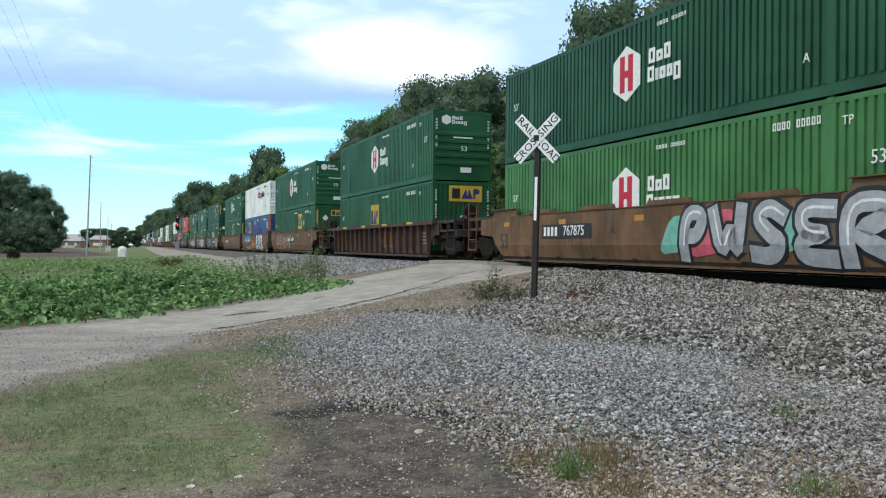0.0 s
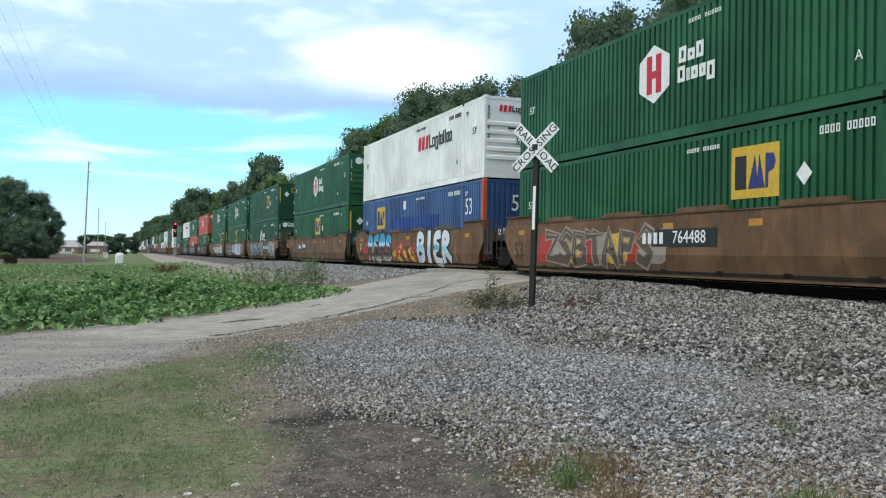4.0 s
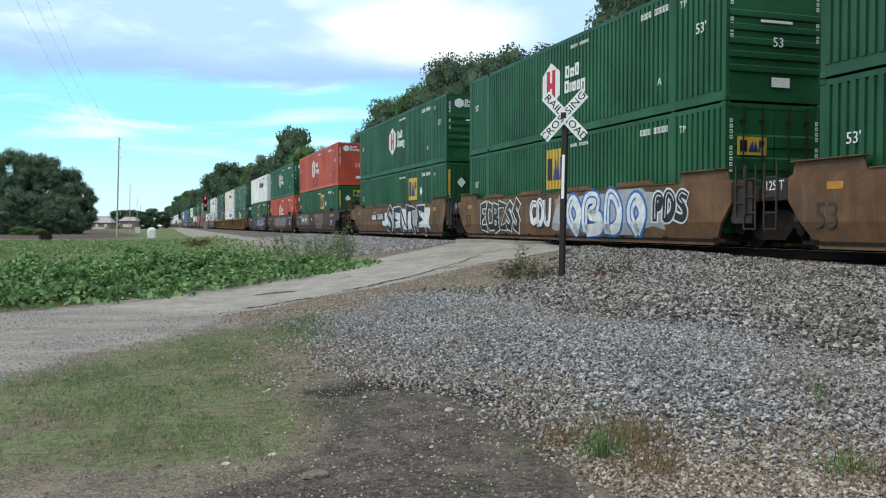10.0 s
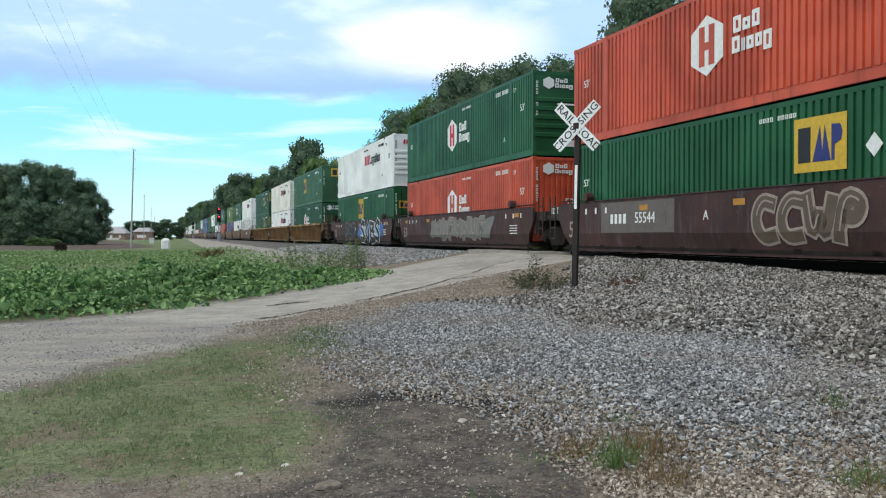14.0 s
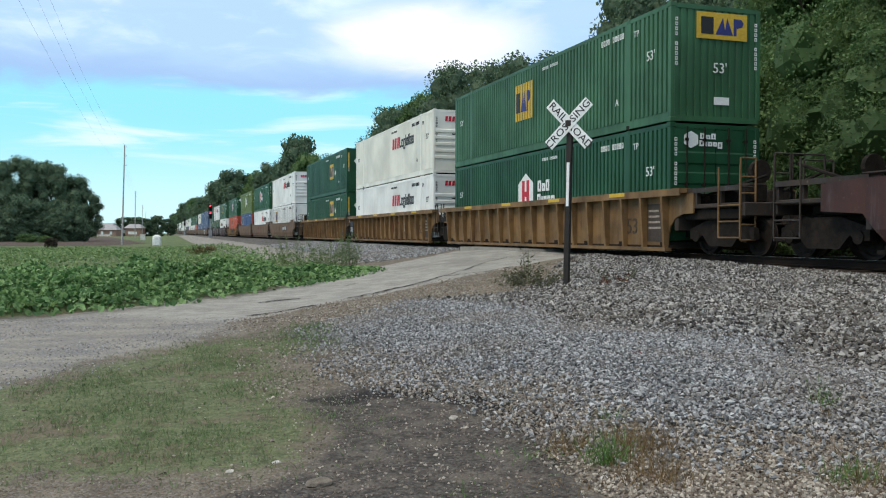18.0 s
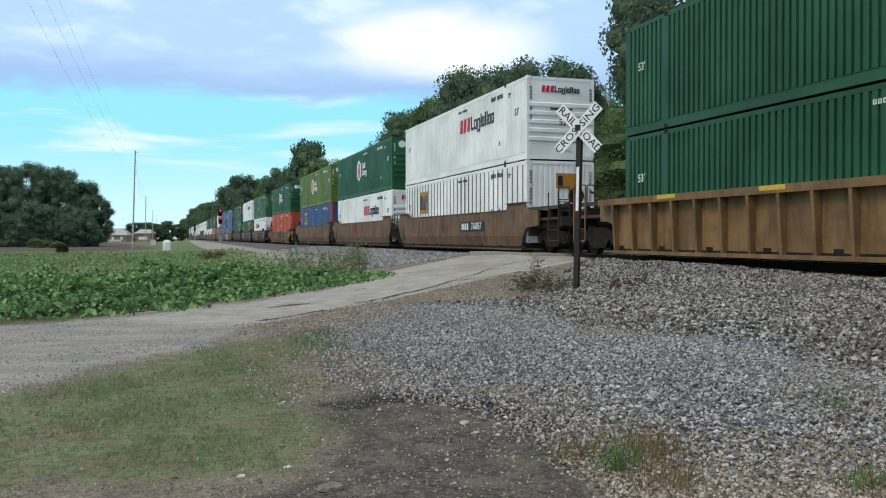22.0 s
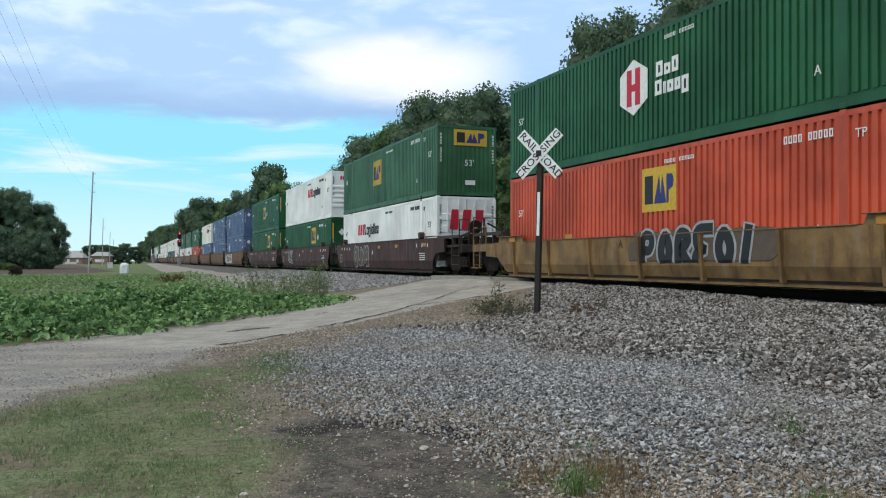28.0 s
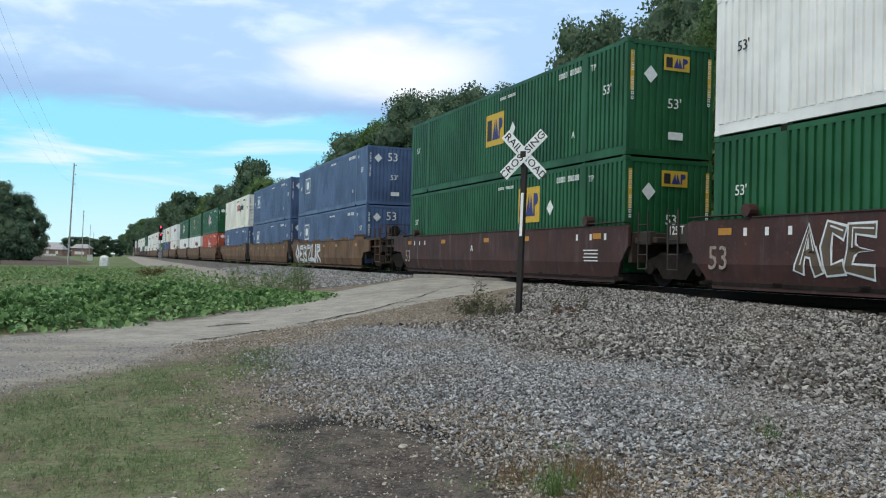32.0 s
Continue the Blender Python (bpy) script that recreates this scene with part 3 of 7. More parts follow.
SH = {}


def shared_container_meshes():
    # corrugated side: ridges of trapezoid section
    def wave(length, pitch, depth, duty=0.5):
        pts, x, k = [], -length / 2, int(round(length / pitch))
        p = length / k
        for i in range(k):
            s = x + i * p
            for f, d in ((0.0, 0), (duty, 0), (duty + 0.06, depth), (0.94, depth)):
                pts.append((s + f * p, d))
        pts.append((length / 2, 0))
        return pts

    def sheet(name, pts, z0, z1):
        vs = [(x, d, z0) for x, d in pts] + [(x, d, z1) for x, d in pts]
        n = len(pts)
        return mesh_of(name, vs, [(i, i + 1, i + 1 + n, i + n) for i in range(n - 1)])
    SH["side"] = sheet("side_panel", wave(15.9, 15.9 / 76, 0.046, 0.58), 0.25, 2.80)
    SH["repaint"] = sheet("repaint_patch", wave(15.9 / 76 * 32, 15.9 / 76, 0.046, 0.58), 0.26, 1.85)
    SH["side_wide"] = sheet("side_panel", wave(15.9, 0.46, 0.03, 0.62), 0.25, 2.80)
    SH["end_corr"] = sheet("front_end", wave(2.40, 0.20, 0.030, 0.58), 0.16, 2.78)
    # ribbed front: one sheet with horizontal pressed ribs
    steps = [(0.0, 0.14)]
    for z in (0.72, 1.02, 1.32, 1.62, 1.92):
        steps += [(0.0, z - 0.09), (-0.045, z - 0.055), (-0.045, z + 0.055), (0.0, z + 0.09)]
    steps.append((0.0, 2.80))
    nz = len(steps)
    SH["end_rib"] = mesh_of("front_end", [(-1.22, y, z) for y, z in steps] + [(1.22, y, z) for y, z in steps], [(i, i + nz, i + nz + 1, i + 1) for i in range(nz - 1)])
    steps = [(0.0, 0.14)]
    for z in (0.55, 1.05, 1.55, 2.05):
        steps += [(0.0, z - 0.16), (-0.025, z - 0.12), (-0.025, z + 0.12), (0.0, z + 0.16)]
    steps.append((0.0, 2.80))
    nz = len(steps)
    SH["door"] = mesh_of("door", [(-0.594, y, z) for y, z in steps] + [(0.594, y, z) for y, z in steps], [(i, i + nz, i + nz + 1, i + 1) for i in range(nz - 1)])
    bm = bmesh.new()
    tube(bm, (0, -0.06, 0.10), (0, -0.06, 2.82), 0.018, 6)
    for z in (0.4, 1.4, 2.5):
        box(bm, -0.05, 0.05, -0.06, 0.0, z - 0.03, z + 0.03)
    box(bm, -0.02, 0.24, -0.085, -0.055, 1.12, 1.16)
    SH["bar_lock"] = baked(bm, "lock_bar")
    # frame: rails, corner posts, lifting posts, castings
    bm = bmesh.new()
    for s in (-1, 1):
        y0, y1 = sorted((s * 1.30, s * 1.22))
        box(bm, -8.0, 8.0, *sorted((s * 1.306, s * 1.20)), 0.02, 0.225), box(bm, -8.0, 8.0, *sorted((s * 1.27, s * 1.20)), 0.225, 0.26)
        box(bm, -8.0, 8.0, *sorted((s * 1.309, s * 1.30)), 0.205, 0.225), box(bm, -8.0, 8.0, *sorted((s * 1.309, s * 1.30)), 0.02, 0.045), box(bm, -8.0, 8.0, y0, y1, 2.79, 2.895)
        for e in (-1, 1):
            x0, x1 = sorted((e * 8.075, e * 7.93))
            box(bm, x0, x1, *sorted((s * 1.30, s * 1.18)), 0.1, 2.85, bevel=0.01)
            x0, x1 = sorted((e * 6.17, e * 5.97))
            box(bm, x0, x1, *sorted((s * 1.305, s * 1.22)), 0.02, 2.89)
    for e in (-1, 1):
        x0, x1 = sorted((e * 8.07, e * 7.96))
        box(bm, x0, x1, -1.25, 1.25, 0.02, 0.16), box(bm, x0, x1, -1.25, 1.25, 2.78, 2.89)
    SH["frame"] = baked(bm, "frame")
    SH["casting"] = boxes("corner_casting", (-0.085, 0.085, -0.081, 0.081, 0.0, 0.115), bevel=0.012)
    bm = bmesh.new()
    box(bm, -8.0, 8.0, -1.25, 1.25, 2.84, 2.872)
    for i in range(40):
        x = -7.8 + i * 0.4
        box(bm, x - 0.08, x + 0.08, -1.18, 1.18, 2.87, 2.888)
    SH["roof"] = baked(bm, "roof")
    SH["floor"] = boxes("floor", (-8.0, 8.0, -1.24, 1.24, 0.04, 0.14))
    # markings
    hexo = [(0, 0.70), (0.62, 0.36), (0.62, -0.36), (0, -0.70), (-0.62, -0.36), (-0.62, 0.36)]
    SH["hex"] = prism("emblem", hexo, -0.004, 0.004)
    SH["hexstroke"] = boxes("emblem_stroke", (-0.30, -0.08, -0.008, -0.004, -0.46, 0.46), (0.08, 0.30, -0.008, -0.004, -0.46, 0.46), (-0.08, 0.08, -0.008, -0.004, -0.10, 0.08))

    def rings(name, glyphs, stroke):
        """Word-like row of plain blocks: x, width, bottom, top."""
        dims = []
        for x, w, b0, t0 in glyphs:
            dims += [(x, x + stroke, -0.004, 0.004, b0, t0), (x + w - stroke, x + w, -0.004, 0.004, b0, t0)]
            if w > stroke * 2.2:
                dims += [(x + stroke, x + w - stroke, -0.004, 0.004, b0, b0 + stroke), (x + stroke, x + w - stroke, -0.004, 0.004, t0 - stroke, t0)]
        return boxes(name, *dims)
    SH["hubword"] = rings("lettering", [(-0.62, 0.27, 0.06, 0.42), (-0.29, 0.25, 0.06, 0.32), (0.02, 0.25, 0.06, 0.42), (-0.66, 0.27, -0.38, -0.02), (-0.33, 0.12, -0.38, -0.10), (-0.16, 0.24, -0.38, -0.10), (0.13, 0.22, -0.38, -0.10), (0.40, 0.26, -0.50, -0.10)], 0.090)
    SH["xpogrey"] = rings("lettering", [(-0.62, 0.12, -0.28, 0.28), (-0.50, 0.2, -0.28, -0.17), (-0.24, 0.34, -0.28, 0.12), (0.16, 0.32, -0.42, 0.12), (0.54, 0.10, -0.28, 0.26), (0.70, 0.28, -0.28, 0.12), (1.03, 0.14, -0.28, 0.26), (1.24, 0.10, -0.28, 0.26), (1.40, 0.28, -0.28, 0.12), (1.74, 0.28, -0.28, 0.12)], 0.095)
    def shards(name, *polys):
        vs, fs = [], []
        for poly in polys:
            k = len(vs)
            n = len(poly)
            vs += [(x, -0.004, z) for x, z in poly] + [(x, 0.004, z) for x, z in poly]
            fs += [tuple(range(k, k + n)), tuple(range(k + 2 * n - 1, k + n - 1, -1))] + [(k + i, k + n + i, k + n + (i + 1) % n, k + (i + 1) % n) for i in range(n)]
        return mesh_of(name, vs, fs)
    SH["xpored"] = shards("lettering", *[[(x - 0.20, -0.28), (x + 0.12, -0.28), (x + 0.20, 0.28), (x - 0.12, 0.28)] for x in (-1.82, -1.36, -0.88)])
    SH["stripes"] = boxes("striped_placard", *[(-0.66 + i * 0.215, -0.66 + i * 0.215 + 0.15, -0.004, 0.004, -0.62, 0.62) for i in range(7)])
    SH["square"] = boxes("placard", (-0.70, 0.70, -0.004, 0.004, -0.53, 0.53))
    SH["empblack"] = shards("lettering", [(-0.58, -0.34), (-0.24, -0.34), (-0.24, 0.34), (-0.58, 0.34)])
    SH["empblue"] = shards("lettering", [(-0.18, -0.34), (0.02, 0.34), (0.10, -0.34)], [(0.06, -0.34), (0.14, 0.34), (0.30, -0.34)], [(0.32, -0.34), (0.40, -0.34), (0.40, -0.05), (0.56, 0.02), (0.60, 0.18), (0.54, 0.32), (0.32, 0.34)])
    SH["diamond"] = prism("diamond_placard", [(0, 0.22), (0.2, 0), (0, -0.22), (-0.2, 0)], -0.004, 0.004)
    SH["bar"] = boxes("marking_bar", (-0.5, 0.5, -0.004, 0.004, -0.05, 0.05))
    SH["code"] = rings("serial_code", [(i * 0.16 - 0.72, 0.11, -0.09, 0.09) for i in range(10) if i != 4], 0.032)
    SH["plate"] = boxes("data_plate", (-0.22, 0.22, -0.004, 0.004, -0.12, 0.12))


shared_container_meshes()
NEAR = -1.308


def mark(name, key, mat, c, x, z, s=(1, 1), front=False, label="", lift=0.0):
    """A flat marking on the near side of a container, x metres behind its front end, or on its front."""
    sc = Matrix.Diagonal((s[0], 1, s[1], 1))
    m = pose(8.085 + lift, x, z, 0, 0, 90) if front else pose(8.075 - x, NEAR - lift, z)
    return part(name, SH[key] if key in SH else letters(key), mat, c, m @ sc, label)


KINDS = {
    "hub": (GREEN, "green corrugated steel container with white emblem", "rib"), "hubT": (TEAL, "dark green corrugated steel container with white emblem", "rib"),
    "hubL": (LEAFGREEN, "light green corrugated steel container with white emblem", "rib"), "hubO": (OLIVE, "olive green corrugated container with white emblem", "rib"),
    "hubR": (RED, "faded red corrugated container with white emblem", "corr"), "hubd": (TEAL, "dark green container with door end forward", "door"),
    "emp": (GREEN, "green corrugated container with yellow square placard", "corr"), "empT": (TEAL, "dark green corrugated container with yellow placard", "corr"),
    "empD": (DULLGREEN, "faded dark green container with yellow placard", "corr"), "empY": (GREEN, "green container with yellow striped placard", "corr"),
    "empd": (GREEN, "green container with door end forward and yellow placard", "door"), "empB": (BLUE, "blue corrugated container with orange corner posts", "corr"),
    "empR": (RED, "orange red corrugated container with yellow placard", "corr"), "empW": (WHITE, "white container with dark upright ribs", "corr"),
    "xpo": (WHITE, "white corrugated container with red and black lettering blocks", "rib"), "xpoC": (CREAM, "cream corrugated container with red and black lettering blocks", "rib"),
    "xpod": (WHITE, "white container with door end forward, red lettering blocks", "door"), "blue": (GREYBLUE, "grey blue corrugated steel shipping container", "corr"),
}
PINTO = plain("dark_rib_paint", (0.135, 0.125, 0.115), 0.7)
MUSTARD = plain("stained_mustard_marking", (0.34, 0.20, 0.030), 0.7, 0, 0.22, 5)
POSTRED = plain("orange_post_paint", (0.50, 0.09, 0.03), 0.6)
DARKGREY = plain("charcoal_marking", (0.020, 0.020, 0.022), 0.6)
SERIAL = "53'"


def container(kind, low, rnd, detail=True, emp_x=None):
    body, label, end = KINDS[kind]
    c = thing("shipping_container", label, "container", group="containers on the train")
    wide = kind in ("empW",)
    part("side_panel", SH["side_wide" if wide else "side"], body, c, pose(0, -1.30, 0))
    part("side_panel", SH["side_wide" if wide else "side"], body, c, pose(0, 1.30, 0, 0, 0, 180))
    part("frame", SH["frame"], body, c)
    for sx in (-6.06, 6.06, -8.0, 8.0):
        for z0 in (0.0, 2.80) if detail else (0.0,):
            part("corner_casting", SH["casting"], POSTRED if kind == "empB" and abs(sx) > 7 else (STEEL if abs(sx) < 7 and rnd.random() < 0.4 else body), c, pose(sx, -1.231, z0))
    part("roof", SH["roof"], body, c)
    part("floor", SH["floor"], STEEL, c)
    for turn, leaf in ((90, end == "door"), (-90, True)):
        if not leaf:
            part("front_end", SH["end_rib" if end == "rib" else "end_corr"], body, c, pose(8.06, 0, 0, 0, 0, 90))
            continue
        for x in (-0.603, 0.603):
            d = part("door", SH["door"], body, c, pose(math.copysign(8.06, turn), 0, 0, 0, 0, turn) @ pose(x, 0, 0))
            for bx in (-0.25, 0.25) if turn > 0 else ():
                part("lock_bar", SH["bar_lock"], MARK_W if kind[0] == "x" else STEEL, d, pose(bx, 0, 0))
    ink = MARK_K if kind[:3] == "xpo" or kind == "empW" else MARK_W
    if kind.startswith("hub"):
        back = 0.55 if kind == "hubR" and not low else 0.0
        big = part("emblem", SH["hex"], MARK_W, c, pose(8.075 - 8.75 - back, NEAR, 1.52 if low else 1.64), "white hexagonal emblem")
        part("emblem_stroke", SH["hexstroke"], MARK_R if kind != "hubR" else body, big)
        mark("lettering", "hubword", MARK_W, c, 7.15 + back, 1.50 if low else 1.64)
        mark("emblem", "hex", MARK_W, c, -0.72, 2.50, (0.32, 0.30), True)
        mark("lettering", "hubword", MARK_W, c, -0.15, 2.50, (0.5, 0.4), True)
    elif kind.startswith("emp") and kind != "empW":
        x = {"empY": 8.75, "empD": 9.0, "empB": 12.75, "empd": 8.4, "empR": 7.65}.get(kind, 5.2 if low else 5.2)
        x = x if emp_x is None else emp_x
        z = 1.95 if low and kind != "empY" else (1.65 if kind != "empD" else 1.75)
        p = part("striped_placard" if kind in ("empY", "empD", "empd") else "placard", SH["stripes" if kind in ("empY", "empD", "empd") else "square"], MARK_Y, c, pose(8.075 - x, NEAR, z), "yellow square placard")
        part("lettering", SH["empblack"], MARK_K, p, pose(0, -0.006, 0)), part("lettering", SH["empblue"], MARK_N, p, pose(0, -0.006, 0))
        q = None if kind == "empB" and emp_x else part("placard", SH["square"], MARK_Y, c, pose(8.085, 0.15 if end != "door" else -0.6, 2.40 if end != "door" else 1.95, 0, 0, 90) @ Matrix.Diagonal((0.55 if kind not in ("empD", "empY") else 1.05, 1, 0.38 if kind not in ("empD", "empY") else 0.62, 1)))
        if q:
            part("lettering", SH["empblack"], MARK_K, q, pose(0, -0.006, 0)), part("lettering", SH["empblue"], MARK_N, q, pose(0, -0.006, 0))
        if kind in ("emp", "empT"):
            mark("diamond_placard", "diamond", MARK_W, c, x - 1.35, z - 0.15)
            mark("diamond_placard", "diamond", MARK_W, c, -0.62, 2.05, (1, 1), True)
            for y in (-1.16, 1.16):
                part("marking_bar", SH["bar"], MARK_Y, c, pose(8.085, y, 2.1, 0, 90, 90))
        if kind == "empB":
            for y in (-1.24, 1.24):
                part("corner_post", boxes("corner_post", (8.06, 8.082, y - 0.07, y + 0.07, 0.02, 2.88)), POSTRED, c, label="orange corner post")
            part("corner_post", boxes("corner_post", (7.90, 8.07, -1.306, -1.30, 0.02, 2.88)), POSTRED, c)
    elif kind.startswith("xpo"):
        x, z = (10.7 if end == "door" else 5.2), 1.85 + (0.05 if low else 0.1)
        mark("lettering", "xpored", MARK_R, c, x, z), mark("lettering", "xpogrey", DARKGREY, c, x, z)
        if end == "door":
            mark("lettering", "xpored", MARK_R, c, 1.50, 1.95, (1.12, 1.45), True, lift=0.035)
        else:
            mark("lettering", "xpored", MARK_R, c, -0.02, 2.48, (0.36, 0.4), True), mark("lettering", "xpogrey", DARKGREY, c, -0.02, 2.48, (0.36, 0.4), True)
    elif kind == "empW":
        for i in range(33):
            x = -7.75 + i * 0.484
            if abs(abs(x) - 6.06) > 0.15:
                part("rib", SH["rib_strip"], PINTO, c, pose(x, -1.302, 0))
        p = part("placard", SH["square"], MUSTARD, c, pose(8.075 - 12.7, NEAR, 1.9))
        part("lettering", SH["empblack"], MARK_K, p, pose(0, -0.006, 0)), part("lettering", SH["empblue"], MARK_N, p, pose(0, -0.006, 0))
        q = part("placard", SH["square"], MARK_O, c, pose(8.085, 0.2, 2.2, 0, 0, 90) @ Matrix.Diagonal((0.55, 1, 0.5, 1)))
        part("lettering", SH["empblack"], MARK_K, q, pose(0, -0.006, 0))
        for x in (3.4, 2.6):
            mark("diamond_placard", "diamond", PINTO, c, x, 1.1)
    elif kind == "blue":
        p = part("placard", SH["square"], MARK_W, c, pose(8.075 - 13.4, NEAR, 1.85) @ Matrix.Diagonal((0.9, 1, 0.9, 1)))
        part("placard_field", SH["square"], body, p, pose(0, -0.005, 0) @ Matrix.Diagonal((0.86, 1, 0.86, 1)))
        part("emblem", SH["hex"], MARK_W, p, pose(0, -0.010, 0) @ Matrix.Diagonal((0.6, 1, 0.45, 1)))
        mark("number", "53", MARK_W, c, 0.0, 2.35, (0.42, 0.42), True), mark("diamond_placard", "diamond", MARK_W, c, -0.75, 2.3, (1, 1), True)
    # serials, size marks and plates that nearly all carry
    if detail:
        mark("serial_code", "code", ink, c, 2.9, 2.55, (0.80, 0.85))
        mark("number", SERIAL, ink, c, 0.9, 0.55 if low and kind.startswith("emp") else 1.75, (0.25, 0.25))
        mark("number", SERIAL, ink, c, 15.3, 1.75, (0.22, 0.22))
        mark("stencil", "A", ink, c, 2.6, 0.80, (0.19, 0.19))
        mark("stencil", "TP", ink, c, 1.6, 2.45, (0.17, 0.17))
        mark("serial_code", "code", ink, c, 6.9, 2.58, (0.72, 0.5))
        if end == "rib":
            mark("number", "53", ink, c, 0.05, 1.32, (0.22, 0.22), True, lift=0.036)
            mark("marking_bar", "bar", ink, c, 0.0, 1.78, (0.85, 0.6), True, lift=0.036)
            mark("data_plate", "plate", MARK_W, c, 0.15, 0.45, (1.1, 0.9), True)
        elif end == "corr":
            mark("number", SERIAL, ink, c, 0.1, 1.35, (0.26, 0.26), True)
            mark("data_plate", "plate", MARK_W, c, 0.15, 0.55, (1.0, 0.8), True)
        if kind != "empB":
            part("serial_code", SH["code"], ink, c, pose(8.085, -1.15, 2.0, 0, 90, 90) @ Matrix.Diagonal((0.75, 1, 0.4, 1)))
            part("serial_code", SH["code"], ink, c, pose(8.085, 1.15, 2.0, 0, 90, 90) @ Matrix.Diagonal((0.75, 1, 0.4, 1)))
    return c


SH["rib_strip"] = boxes("rib", (-0.045, 0.045, -0.006, 0.0, 0.27, 2.76))

# ---------------------------------------------------------------- well cars


def lathe(name, prof, seg=28):
    """Spin a profile of (radius, y) round the y axis."""
    vs, fs, n = [], [], len(prof)
    for i in range(seg):
        a = 2 * math.pi * i / seg
        vs += [(r * math.cos(a), y, r * math.sin(a)) for r, y in prof]
    for i in range(seg):
        j = (i + 1) % seg
        for q in range(n - 1):
            fs.append((i * n + q, i * n + q + 1, j * n + q + 1, j * n + q))
    return mesh_of(name, vs, fs)


BEND_Z = 0.56


def tuck(z):
    """How far the lower side of a well turns inwards below the bend."""
    return max(0.0, BEND_Z - z) * 0.26


def wedge_rib():
    """Upright stiffener, deeper at its top than at its foot."""
    vs = [(x, y, z) for x in (-0.042, 0.042) for y, z in ((0.06, 0.15), (-0.06, 0.15), (-0.15, 1.44), (0.06, 1.44))]
    return mesh_of("rib", vs, [(0, 1, 2, 3), (7, 6, 5, 4), (0, 4, 5, 1), (1, 5, 6, 2), (2, 6, 7, 3), (3, 7, 4, 0)])


def shared_car_meshes():
    def sill(name, front, rear):
        """Side of the well: at a shared truck it stops short, at a coupler end it runs on over the truck."""
        tail = {"a": [(8.0, 0.10), (8.04, 0.22), (8.34, 0.62), (8.62, 0.96), (8.62, 1.42), (8.5, 1.47)], "c": [(7.85, 0.10), (8.30, 0.58), (8.55, 0.84), (9.55, 0.90), (9.55, 1.40), (8.5, 1.47)]}
        me = prism(name, tail[front] + [(-x, z) for x, z in reversed(tail[rear])], -0.035, 0.035)
        bm = bmesh.new()
        bm.from_mesh(me)
        bmesh.ops.bisect_plane(bm, geom=bm.verts[:] + bm.edges[:] + bm.faces[:], plane_co=(0, 0, BEND_Z), plane_no=(0, 0, 1))
        for v in bm.verts:
            v.co.y += tuck(v.co.z)
        bm.to_mesh(me)
        bm.free()
        return me
    for e in ("aa", "ac", "ca", "cc"):
        SH["sill_" + e] = sill("side_sheet", e[0], e[1])
    SH["flare"] = prism("flared_lip", [(6.7, 1.47), (8.52, 1.47), (8.46, 1.70), (6.8, 1.70)], -0.02, 0.02)
    SH["sill_rib"] = prism("side_sheet", [(-8.2, 0.10), (8.2, 0.10), (8.22, 0.40), (8.32, 0.66), (8.5, 0.84), (8.8, 0.94), (9.25, 0.96), (9.25, 1.45), (-9.25, 1.45), (-9.25, 0.96), (-8.8, 0.94), (-8.5, 0.84), (-8.32, 0.66), (-8.22, 0.40)], 0.06, 0.10)
    SH["chord"] = boxes("top_chord", (-6.6, 6.6, -0.06, 0.16, 1.475, 1.50), (-7.9, 7.9, 0.07, 0.20, 0.06, 0.13))
    SH["chord_rib"] = boxes("top_chord", (-9.0, 9.0, -0.15, 0.16, 1.44, 1.55), (-9.0, 9.0, -0.15, -0.12, 1.38, 1.44), (-8.3, 8.3, -0.08, 0.10, 0.06, 0.15))
    SH["rib"] = wedge_rib()
    bm = bmesh.new()
    tube(bm, (6.72, -0.12, 1.62), (6.72, 0.10, 1.62), 0.13, 12), box(bm, 6.66, 6.78, -0.06, 0.06, 1.46, 1.62)
    SH["guide"] = baked(bm, "corner_guide")
    SH["guide_plate"] = prism("guide_plate", [(-0.85, 0.0), (0.85, 0.0), (0.78, 0.11), (-0.78, 0.11)], -0.075, 0.02)
    SH["ledge"] = boxes("ledge", (6.74, 8.5, -0.10, 0.12, 1.70, 1.725), bevel=0.004)
    bm = bmesh.new()
    for i in range(9):
        x = -8 + i * 2
        box(bm, x - 0.12, x + 0.12, -1.45, 1.45, 0.13, 0.28)
    box(bm, -8.3, 8.3, -1.45, -1.2, 0.13, 0.2), box(bm, -8.3, 8.3, 1.2, 1.45, 0.13, 0.2)
    SH["wellfloor"] = baked(bm, "well_floor")
    bm = bmesh.new()
    box(bm, 8.45, 8.6, -1.42, 1.42, 0.55, 1.30, bevel=0.02)
    box(bm, 8.6, 9.5, -1.35, 1.35, 1.02, 1.16, bevel=0.02), box(bm, 8.6, 9.55, -0.45, 0.45, 0.62, 1.02, bevel=0.03)
    box(bm, 8.9, 9.35, -1.42, -1.25, 0.98, 1.30, bevel=0.02), box(bm, 8.9, 9.35, 1.25, 1.42, 0.98, 1.30, bevel=0.02)
    SH["end_art"] = baked(bm, "end_platform")
    bm = bmesh.new()
    box(bm, 8.45, 8.6, -1.42, 1.42, 0.55, 1.45, bevel=0.02)
    box(bm, 8.6, 11.0, -1.40, 1.40, 1.06, 1.16, bevel=0.02), box(bm, 8.6, 11.05, -0.42, 0.42, 0.66, 1.06, bevel=0.03)
    box(bm, 10.92, 11.05, -1.40, 1.40, 0.86, 1.16, bevel=0.02)
    SH["end_cpl"] = baked(bm, "end_platform")
    bm = bmesh.new()
